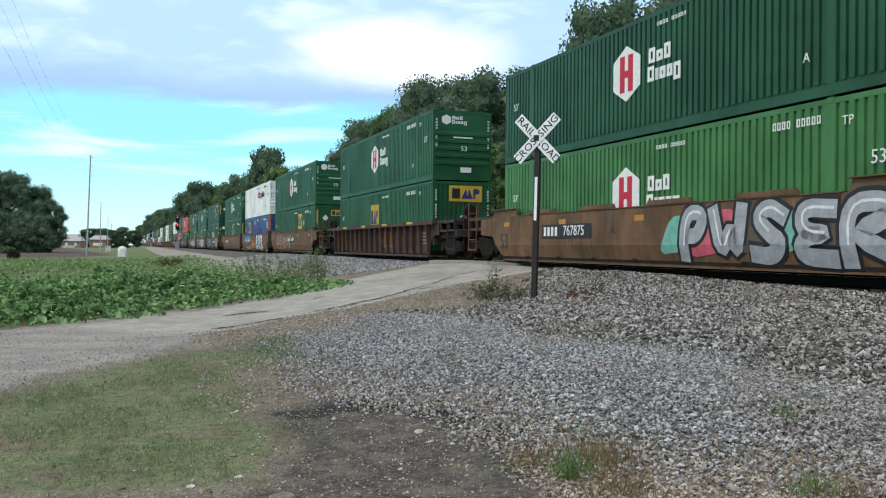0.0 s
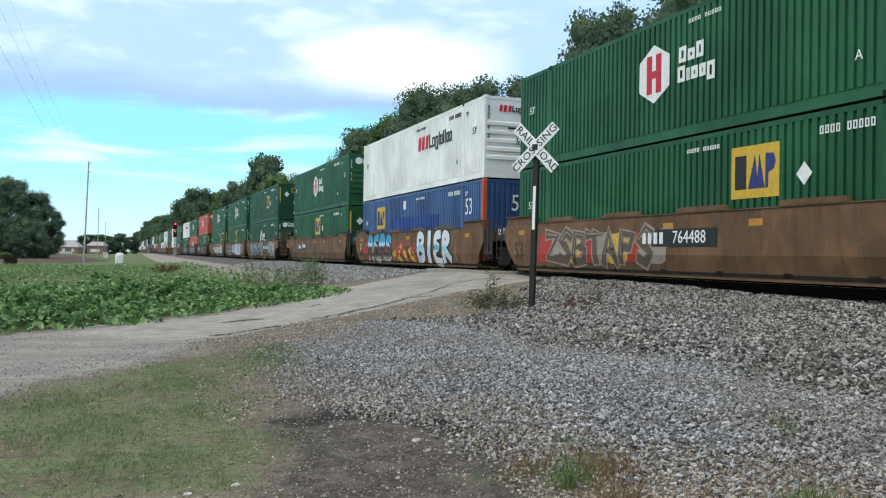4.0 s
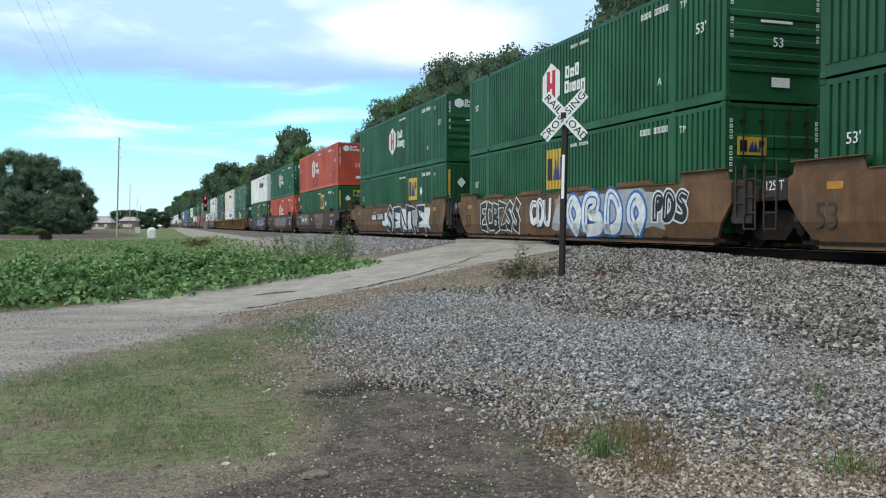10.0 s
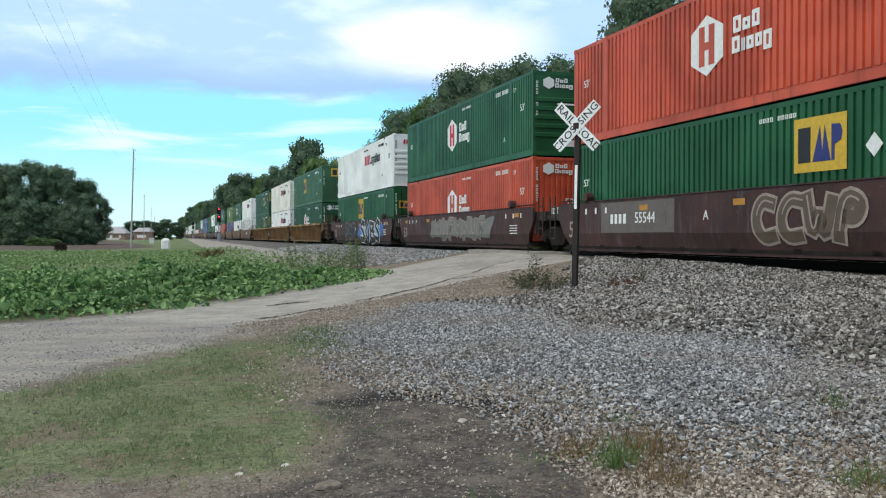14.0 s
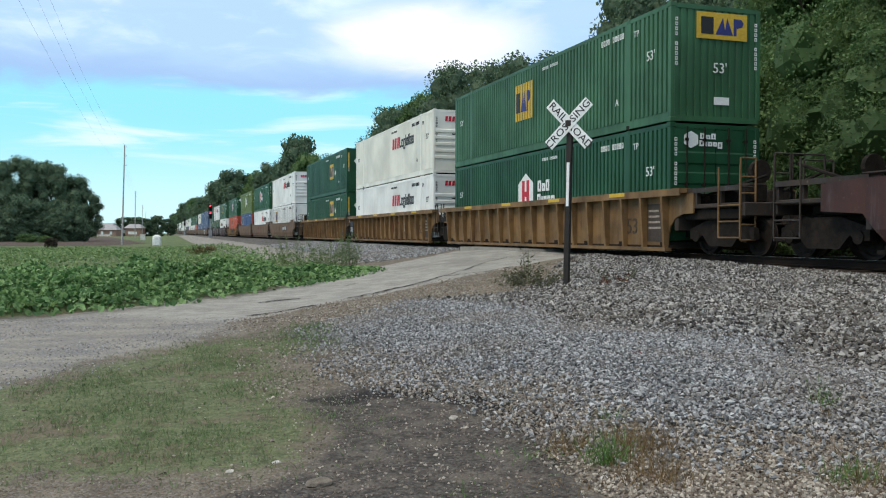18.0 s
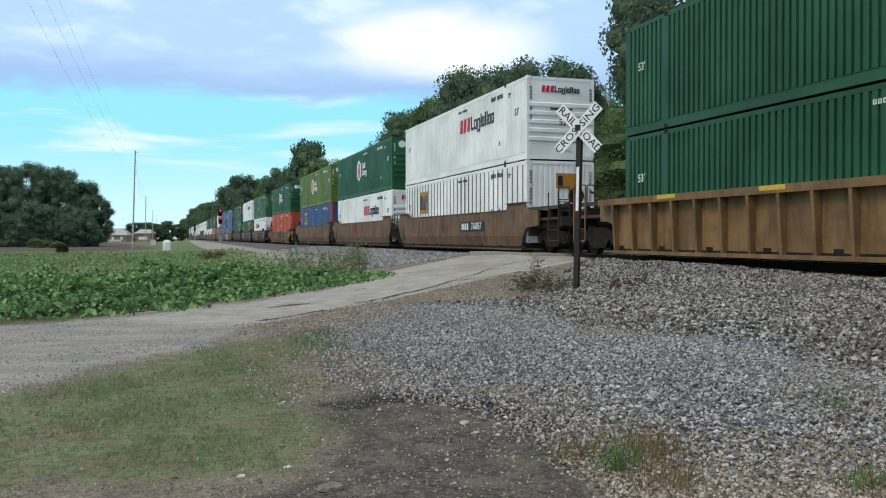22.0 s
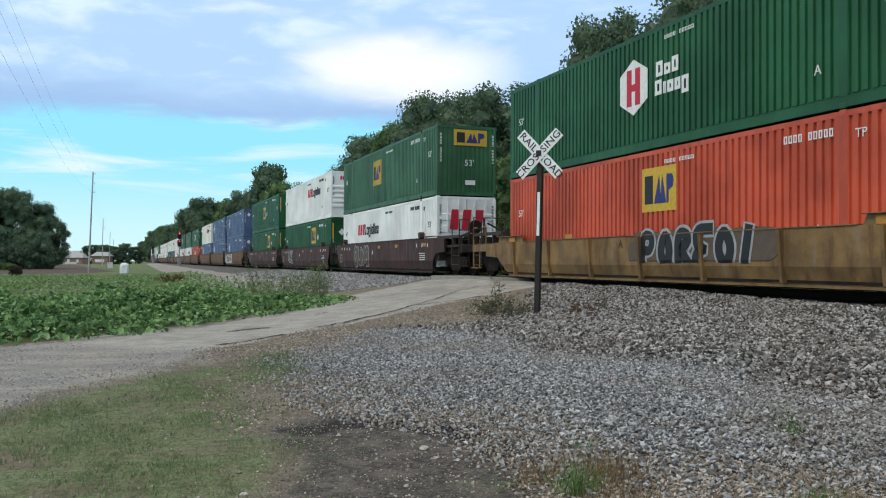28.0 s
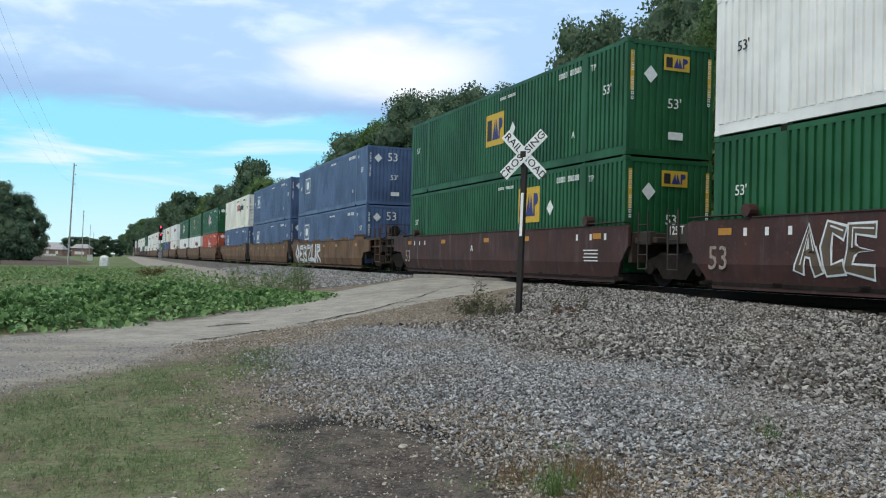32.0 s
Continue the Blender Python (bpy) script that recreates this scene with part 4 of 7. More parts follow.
    box(bm, 11.0, 11.35, -0.12, 0.12, 0.72, 0.96, bevel=0.03), box(bm, 11.33, 11.56, -0.17, 0.17, 0.70, 0.98, bevel=0.05)
    SH["coupler"] = baked(bm, "coupler")
    bm = bmesh.new()
    for y in (-1.43, -1.05):
        tube(bm, (10.95, y, 0.35), (10.95, y, 2.1), 0.022, 6)
    for z in (0.35, 0.68, 1.0, 1.35, 1.7, 2.1):
        tube(bm, (10.95, -1.43, z), (10.95, -1.05, z), 0.018, 6)
    for x in (10.2, 10.95):
        tube(bm, (x, -1.44, 0.4), (x, -1.44, 1.95), 0.022, 6)
    for z in (0.4, 0.75, 1.1):
        tube(bm, (10.2, -1.44, z), (10.95, -1.44, z), 0.018, 6)
    SH["ladder"] = baked(bm, "ladder")
    bm = bmesh.new()
    tube(bm, (10.95, 1.0, 1.1), (10.95, 1.0, 2.1), 0.022, 6), tube(bm, (10.95, 0.2, 2.1), (10.95, 1.0, 2.1), 0.018, 6), tube(bm, (10.95, 0.2, 1.1), (10.95, 0.2, 2.1), 0.022, 6)
    SH["handrail"] = baked(bm, "handrail")
    bm = bmesh.new()
    for x in (9.0, 9.36):
        tube(bm, (x, -1.50, 0.42), (x, -1.50, 1.75), 0.020, 6)
    for z in (0.42, 0.75, 1.08, 1.45):
        tube(bm, (9.0, -1.50, z), (9.36, -1.50, z), 0.016, 6)
    SH["step"] = baked(bm, "ladder")
    bm = bmesh.new()
    tube(bm, (10.5, -0.6, 1.16), (10.5, -0.6, 1.9), 0.03, 6)
    tube(bm, (10.44, -0.6, 1.85), (10.56, -0.6, 1.85), 0.26, 14)
    box(bm, 9.4, 9.9, 0.2, 0.9, 1.16, 1.5, bevel=0.04), box(bm, 9.2, 9.9, -1.0, -0.5, 1.16, 1.42, bevel=0.05)
    box(bm, 10.15, 10.62, -0.95, -0.45, 1.16, 1.60, bevel=0.05), box(bm, 9.95, 10.2, -1.32, -0.9, 1.16, 1.45, bevel=0.04), box(bm, 8.62, 9.1, -1.36, -0.6, 1.16, 1.42, bevel=0.05)
    tube(bm, (9.0, -1.2, 1.3), (10.9, -0.7, 1.75), 0.03, 6), tube(bm, (8.8, 0.6, 1.2), (10.9, 0.9, 1.9), 0.035, 6)
    tube(bm, (10.9, -0.35, 0.95), (11.3, -0.42, 0.45), 0.035, 6), tube(bm, (11.3, -0.42, 0.45), (11.6, -0.30, 0.62), 0.035, 6)
    box(bm, 8.7, 10.9, -1.30, -1.12, 0.80, 1.06, bevel=0.03), box(bm, 9.2, 10.5, -0.9, 0.9, 0.84, 1.06, bevel=0.03)
    SH["brake"] = baked(bm, "brake_gear")
    bm = bmesh.new()
    box(bm, 8.5, 10.95, -1.42, -1.02, 1.47, 1.50, bevel=0.004), box(bm, 8.5, 10.95, -1.44, -1.40, 1.42, 1.53)
    for x in (9.3, 10.2, 10.9):
        box(bm, x - 0.04, x + 0.04, -1.40, -1.30, 1.14, 1.47)
    SH["walkway"] = baked(bm, "walkway")
    bm = bmesh.new()
    for x in (9.75, 10.9):
        tube(bm, (x, -1.46, 0.95), (x, -1.46, 1.72), 0.026, 6)
    tube(bm, (9.75, -1.46, 1.72), (10.1, -1.46, 1.72), 0.022, 6), tube(bm, (10.55, -1.46, 1.72), (10.9, -1.46, 1.72), 0.022, 6)
    box(bm, 9.55, 10.95, -1.48, -1.36, 0.86, 1.12, bevel=0.02)
    for x in (10.3, 10.85):
        tube(bm, (x, -1.46, 0.3), (x, -1.46, 1.3), 0.024, 6)
    box(bm, 10.26, 10.9, -1.54, -1.40, 0.28, 0.31)
    SH["gold_rail"] = baked(bm, "handrail")
    bm = bmesh.new()
    for x in (9.1, 9.9, 10.6):
        tube(bm, (x, -1.38, 1.16), (x, -1.38, 1.98), 0.022, 6)
    tube(bm, (9.3, 0.0, 1.42), (10.4, 0.0, 1.42), 0.26, 14)
    for x in (9.6, 10.2):
        box(bm, x - 0.06, x + 0.06, -0.3, 0.3, 1.14, 1.3)
    SH["tank"] = baked(bm, "air_tank")
    # truck
    side = [(-1.15, 0.36), (-1.15, 0.60), (-0.95, 0.66), (-0.45, 0.80), (0.45, 0.80), (0.95, 0.66), (1.15, 0.60), (1.15, 0.36), (0.80, 0.36), (0.68, 0.46), (0.42, 0.20), (-0.42, 0.20), (-0.68, 0.46), (-0.80, 0.36)]
    SH["sideframe"] = prism("side_frame", side, -0.07, 0.07)
    bm = bmesh.new()
    box(bm, -0.24, 0.24, -1.10, 1.10, 0.48, 0.74, bevel=0.03)
    for s in (-1, 1):
        for x in (-0.14, 0.0, 0.14):
            tube(bm, (x, s * 1.10, 0.27), (x, s * 1.10, 0.50), 0.06, 8)
        for x in (-0.9, 0.9):
            tube(bm, (x, s * 0.98, 0.42), (x, s * 1.20, 0.42), 0.13, 10)
    SH["bolster"] = baked(bm, "bolster")
    w = lathe("w", [(0.0, -0.07), (0.10, -0.07), (0.13, -0.03), (0.33, -0.02), (0.36, -0.06), (0.42, -0.07), (0.425, 0.045), (0.455, 0.05), (0.455, 0.075), (0.34, 0.075), (0.32, 0.02), (0.10, 0.05), (0.0, 0.05)])
    bm = bmesh.new()
    bm.from_mesh(w)
    ref = bm.copy()
    bmesh.ops.transform(bm, matrix=pose(0, -0.76, 0), verts=bm.verts)
    ref.to_mesh(w)
    bm.from_mesh(w)
    bm.verts.ensure_lookup_table()
    half = len(bm.verts) // 2
    bmesh.ops.transform(bm, matrix=pose(0, 0.76, 0, 0, 0, 180), verts=bm.verts[half:])
    tube(bm, (0, -1.1, 0), (0, 1.1, 0), 0.08, 10)
    for a in range(4):
        q = math.radians(a * 90 + 20)
        tube(bm, (0.22 * math.cos(q), -0.80, 0.22 * math.sin(q)), (0.22 * math.cos(q), -0.785, 0.22 * math.sin(q)), 0.03, 6)
    bmesh.ops.recalc_face_normals(bm, faces=bm.faces)
    SH["wheelset"] = baked(bm, "wheelset")
    ref.free()


shared_car_meshes()
WHEELS = []


def truck(car, x):
    for y in (-1.10, 1.10):
        part("side_frame", SH["sideframe"], STEEL, car, pose(x, y, 0))
    part("bolster", SH["bolster"], STEEL, car, pose(x, 0, 0))
    for dx in (-0.9, 0.9):
        WHEELS.append((part("wheelset", SH["wheelset"], STEEL, car, pose(x + dx, 0, 0.425), "steel wheels on an axle"), car, x + dx))


SIDE_Y = -1.50


def well_car(mat, ribbed, front, rear, label, tall=1.0):
    """One well of an intermodal car: front and rear are 'a' (shared truck) or 'c' (coupler end)."""
    car = thing("well_car", label, "rail car", group="well cars of the train")
    for s in (-1, 1):
        m = pose(0, s * 1.50, 0, 0, 0, 0 if s < 0 else 180) @ Matrix.Diagonal((1, 1, tall, 1))
        ends = front + rear if s < 0 else rear + front
        sh = part("side_sheet", SH["sill_rib" if ribbed else "sill_" + ends], mat, car, m)
        part("top_chord", SH["chord_rib" if ribbed else "chord"], mat, sh)
        if ribbed:
            for i in range(18):
                part("rib", SH["rib"], mat, sh, pose(-8.2 + i * 0.965, 0, 0))
        else:
            for turn in (1, -1):
                g = Matrix.Diagonal((turn, 1, 1, 1))
                if mat.name == MAROON.name:
                    part("ledge", SH["ledge"], GRIMY, sh, pose(0, 0, -0.17) @ g), part("corner_guide", SH["guide"], mat, sh, g)
                    continue
                part("flared_lip", SH["flare"], mat, sh, g), part("ledge", SH["ledge"], mat, sh, g)
            for x in (-4.9, -1.7, 1.5, 4.7) if mat.name == TAN.name else ():
                part("guide_plate", SH["guide_plate"], mat, sh, pose(x, 0, 1.50))
            for i in range(7 if tall < 1 else 0):
                part("rib", SH["rib"], mat, sh, pose(-7.2 + i * 2.4, 0, 0))
    part("well_floor", SH["wellfloor"], STEEL, car)
    for end, turn in ((front, 0), (rear, 180)):
        m = pose(0, 0, 0, 0, 0, turn)
        if end == "a":
            part("end_platform", SH["end_art"], GRIMY, car, m)
            part("ladder", SH["step"], GRIMY, car, m @ (pose(0, 0, 0) if turn == 0 else pose(0, 3.0, 0)))
        else:
            part("end_platform", SH["end_cpl"], GRIMY, car, m)
            part("coupler", SH["coupler"], STEEL, car, m)
            part("ladder", SH["ladder"], mat if mat.name in (TAN.name, YELLOW.name) else GRIMY, car, m if turn == 0 else Matrix.Diagonal((-1, 1, 1, 1)))
            part("handrail", SH["handrail"], GRIMY, car, m)
            part("brake_gear", SH["brake"], STEEL, car, m)
            if mat.name == TAN.name:
                part("air_tank", SH["tank"], GRIMY, car, m)
            part("walkway", SH["walkway"], GRIMY, car, m if turn == 0 else Matrix.Diagonal((-1, 1, 1, 1)))
            if mat.name == GOLD.name:
                part("handrail", SH["gold_rail"], mat, car, m if turn == 0 else Matrix.Diagonal((-1, 1, 1, 1)), "gold painted handrail and step")
            truck(car, 9.9 if turn == 0 else -9.9)
    if rear == "a":
        truck(car, -9.55)
    return car


# ---------------------------------------------------------------- the train, front to rear: upper and lower container, car colour, ribbed, ends, gap to the one before
TRAIN = [
    ("hubT", "hubL", TAN, 0, "cc", 0), ("hub", "empY", BROWN, 1, "cc", 23.36), ("hub", "emp", TAN, 0, "ca", 23.24), ("xpo", "empB", TAN, 0, "aa", 19.10), ("hub", "emp", TAN, 0, "ac", 19.36),
    ("empT", "hubT", TAN, 0, "ca", 23.17), ("hub", "empd", TAN, 0, "aa", 18.99), ("hub", "emp", TAN, 0, "ac", 19.04), ("hubR", "emp", MAROON, 0, "ca", 22.86), ("hub", "hubR", MAROON, 0, "aa", 19.29),
    ("xpo", "empd", MAROON, 0, "ac", 19.08), ("empD", "hubd", YELLOW, 1, "ca", 22.97), ("xpoC", "xpo", YELLOW, 1, "aa", 19.20), ("empT", "empT", YELLOW, 1, "ac", 19.06), ("xpo", "empW", RUST, 0, "ca", 23.00),
    ("hub", "xpo", RUST, 0, "aa", 19.06), ("hubO", "empB", RUST, 0, "ac", 18.96), ("hub", "empR", GOLD, 0, "cc", 23.22), ("empD", "xpod", MAROON, 0, "ca", 23.33), ("xpo", "emp", MAROON, 0, "aa", 19.45),
    ("emp", "emp", MAROON, 0, "ac", 19.51), ("blue", "blue", TAN, 0, "ca", 22.85), ("blue", "blue", TAN, 0, "aa", 18.95), ("xpoC", "blue", TAN, 0, "ac", 19.10), ("hub", "hubR", TAN, 0, "ca", 23.10),
    ("empD", "xpo", TAN, 0, "aa", 19.10), ("hub", "xpo", TAN, 0, "ac", 19.10), ("xpo", "xpoC", TAN, 0, "ca", 23.10), ("xpoC", "empB", TAN, 0, "aa", 19.10), ("xpo", "hub", MAROON, 0, "ac", 19.10),
    ("xpoC", "xpo", TAN, 0, "ca", 23.10), ("xpo", "xpoC", TAN, 0, "aa", 19.10), ("xpo", "xpo", TAN, 0, "ac", 19.10), ("hub", "xpo", MAROON, 0, "ca", 23.10), ("xpo", "hubT", MAROON, 0, "aa", 19.10),
    ("xpoC", "xpo", MAROON, 0, "ac", 19.10), ("xpo", "empB", TAN, 0, "ca", 23.10), ("hub", "emp", TAN, 0, "aa", 19.10), ("xpo", "hubR", TAN, 0, "ac", 19.10)]
FIRST_U = -10.22 - CL / 2
RUN = (11.86, 0.02695)
CAR_LABEL = {TAN.name: "weathered tan well car with rust and grime", BROWN.name: "rusty brown well car with upright ribs", MAROON.name: "dark maroon well car with white stencils",
             YELLOW.name: "yellow orange well car with upright ribs", RUST.name: "red brown well car, plain sides", GOLD.name: "gold yellow low-sided well car with handrails"}
STACKS = []


SPRAY = {k: plain("spray_" + k, c, 0.6, 0, 0.12, 5) for k, c in {"silver": (0.34, 0.35, 0.37), "black": (0.012, 0.012, 0.014), "white": (0.66, 0.68, 0.70), "sky": (0.36, 0.60, 0.72), "blue": (0.03, 0.14, 0.42), "teal": (0.16, 0.42, 0.34),
                                                                              "pink": (0.55, 0.10, 0.14), "yellow": (0.55, 0.36, 0.04), "red": (0.36, 0.03, 0.02), "pale": (0.30, 0.24, 0.20), "grey": (0.17, 0.16, 0.145), "brown": (0.10, 0.07, 0.045), "primer": (0.125, 0.100, 0.090)}.items()}


def fade_paint(name, stops):
    """Sprayed fill that runs from colour to colour up the letter."""
    def build(k, b):
        c = k.coords()
        sep = k.add("ShaderNodeSeparateXYZ")
        k.put(sep.inputs[0], c)
        z = k.math("ADD", sep.outputs[2], k.math("MULTIPLY", k.math("SUBTRACT", k.noise(c, 3.0, 3.0), 0.5), 0.35))
        col = stops[0][1]
        for lo, hi, nxt in ((a[0], q[0], q[1]) for a, q in zip(stops, stops[1:])):
            col = k.mix(k.step(z, lo, hi), col, nxt)
        k.put(b.inputs["Base Color"], col)
        b.inputs["Roughness"].default_value = 0.6
    return shader(name, build)


SPRAY["fade"] = fade_paint("spray_fade", [(-0.6, (0.50, 0.46, 0.43)), (-0.32, (0.10, 0.06, 0.045)), (-0.02, (0.05, 0.035, 0.03)), (0.14, (0.42, 0.68, 0.78)), (0.36, (0.05, 0.30, 0.50)), (0.6, (0.06, 0.26, 0.46))])
SPRAY["frost"] = fade_paint("spray_frost", [(-0.6, (0.62, 0.63, 0.66)), (-0.2, (0.50, 0.56, 0.60)), (-0.05, (0.26, 0.58, 0.68)), (0.15, (0.62, 0.70, 0.76)), (0.6, (0.66, 0.70, 0.74))])


def blob(rng, w, h):
    """An uneven closed outline about w by h."""
    pts = []
    for i in range(10):
        a = 2 * math.pi * i / 10 + rng.uniform(-0.12, 0.12)
        x, z = math.copysign(abs(math.cos(a)) ** 0.45, math.cos(a)), math.copysign(abs(math.sin(a)) ** 0.45, math.sin(a))
        r = rng.uniform(0.72, 1.2)
        pts.append((x * w / 2 * r + z * w * 0.12, max(-h / 2, min(h / 2, z * h / 2 * r))))
    return pts


STROKES = [[(0.42, 0), (0.55, 1)], [(0, 1), (0.25, 0.05), (0.5, 0.75), (0.72, 0.0), (0.95, 1)], [(0.1, 0), (0.1, 1), (0.75, 0.95), (0.85, 0.7), (0.2, 0.5), (0.9, 0.05)], [(0.9, 0.85), (0.5, 1), (0.12, 0.75), (0.5, 0.52), (0.88, 0.28), (0.5, 0.0), (0.05, 0.12)],
           [(0.85, 0.9), (0.35, 1), (0.05, 0.55), (0.3, 0.02), (0.9, 0.12)], [(0.1, 0), (0.2, 1), (0.85, 0.9), (0.7, 0.5), (0.25, 0.5)], [(0.05, 1), (0.12, 0.1), (0.6, 0), (0.85, 0.35), (0.9, 1)], [(0.9, 0.95), (0.15, 0.95), (0.2, 0.5), (0.75, 0.5), (0.2, 0.45), (0.1, 0.05), (0.95, 0.0)],
           [(0.05, 0.95), (0.9, 0.95), (0.15, 0.05), (0.95, 0.05)], [(0.5, 0.0), (0.1, 0.5), (0.5, 1), (0.9, 0.5), (0.55, 0.02)], [(0.1, 0.02), (0.1, 1), (0.8, 0.9), (0.75, 0.6), (0.2, 0.5), (0.88, 0.4), (0.8, 0.05), (0.12, 0.0)], [(0.9, 1), (0.1, 1), (0.12, 0.5), (0.7, 0.5), (0.14, 0.45), (0.1, 0)], [(0.05, 0), (0.1, 1), (0.85, 0), (0.95, 1)], [(0.05, 1), (0.95, 0.95), (0.5, 0.95), (0.5, 0.0)], [(0.1, 0.0), (0.1, 1), (0.6, 0.97), (0.92, 0.62), (0.86, 0.25), (0.5, 0.02), (0.08, 0.0)], [(0.0, 0.0), (0.45, 1), (0.7, 0.45), (0.25, 0.4), (0.72, 0.4), (0.95, 0.0)]]


def ribbon(name, path, w, h, thick):
    """A flat band along a path in a w by h box, mitred at its bends."""
    p = [Vector(((x - 0.5) * w, (z - 0.5) * h)) for x, z in path]
    left, right = [], []
    for i, q in enumerate(p):
        a, b = (q - p[i - 1]).normalized() if i else None, (p[i + 1] - q).normalized() if i < len(p) - 1 else None
        d = (a or b) if (a is None or b is None) else (a + b)
        d = d.normalized() if d.length > 0.15 else Vector((-(a.y), a.x))
        s = Vector((-d.y, d.x)) * thick / 2
        e = q + (-(b) * thick * 0.3 if a is None else (a * thick * 0.3 if b is None else Vector((0, 0))))
        left.append(e + s), right.append(e - s)
    k = len(p)
    vs = [(v.x, 0, v.y) for v in left + right]
    return mesh_of(name, vs, [(i, i + k, i + k + 1, i + 1) for i in range(k - 1)])


def on_side(me, z):
    """Lays a flat sprayed shape, centred at height z, onto the bent side of the car."""
    bm = bmesh.new()
    bm.from_mesh(me)
    bmesh.ops.bisect_plane(bm, geom=bm.verts[:] + bm.edges[:] + bm.faces[:], plane_co=(0, 0, BEND_Z - z), plane_no=(0, 0, 1))
    for v in bm.verts:
        v.co.y += tuck(z + v.co.z)
    bm.to_mesh(me)
    bm.free()
    return me


def spatter(car, front, back, z, h, count, colours, seed):
    """Rounded overlapping patches of spray paint."""
    rng = random.Random(seed)
    for i in range(count):
        w, zz = rng.uniform(0.10, 0.30), z + rng.uniform(-0.5, 0.5) * h
        ring = [(w * rng.uniform(0.8, 1.15) * math.cos(a * math.pi / 10), max(0.16 - zz, w * rng.uniform(0.6, 0.95) * math.sin(a * math.pi / 10))) for a in range(20)]
        me = on_side(prism("graffiti_patch", ring, -0.001, 0.001), zz)
        part("graffiti_patch", me, SPRAY[colours[i % len(colours)]], car, pose(8.075 - rng.uniform(front, back), -1.5375 - 0.0007 * (i % 5), zz))


def graffito(car, front, back, z, h, count, fill, line, back_colour, seed, angular=False, core=None, picks=None, face=-1.54):
    """Sprayed letter-like strokes on the near side that spell nothing; front and back are metres behind the container's front end."""
    rng = random.Random(seed)
    x0, x1 = 8.075 - back, 8.075 - front
    step = (x1 - x0) / count
    if back_colour:
        for i in range(count + 1):
            part("graffiti_patch", on_side(prism("graffiti_patch", blob(rng, step * (1.15 if picks else 1.5), h * (rng.uniform(0.55, 0.8) if picks else rng.uniform(0.85, 1.0))), -0.002, 0.002), z), SPRAY[back_colour[i % len(back_colour)]], car, pose(x0 + i * step, face - 0.002 - 0.0012 * (i % 3), z))
    for i in range(count):
        path = STROKES[picks[i % len(picks)]] if picks else rng.choice(STROKES)
        path = [(x + rng.uniform(-0.07, 0.07), q + rng.uniform(-0.05, 0.05)) for x, q in path]
        if not angular:
            for _ in range(2):
                path = [path[0]] + [q for a, b in zip(path, path[1:]) for q in ((a[0] * 0.75 + b[0] * 0.25, a[1] * 0.75 + b[1] * 0.25), (a[0] * 0.25 + b[0] * 0.75, a[1] * 0.25 + b[1] * 0.75))] + [path[-1]]
        w, t = step * rng.uniform(0.78, 1.0), min(h * 0.25, step * (0.36 if not picks else 0.40)) * rng.uniform(0.9, 1.15)
        lean = rng.uniform(-2.5, 2.5)
        m = pose(x0 + (i + 0.5) * step, face - 0.008 - 0.002 * (i % 2), z, 0, lean, 0)
        s = part("graffiti_letter", on_side(ribbon("graffiti_letter", path, w, h * 0.80, t * 1.5), z), SPRAY[line], car, m)
        part("fill", on_side(ribbon("fill", path, w, h * 0.80, t), z), SPRAY[fill], s, pose(0, -0.005, 0))
        if core and t > 0.14:
            part("highlight", on_side(ribbon("highlight", path[: max(2, len(path) // 2)], w, h * 0.80, t * 0.16), z), SPRAY[core if core != fill else line], s, pose(0.02, -0.009, 0.02))


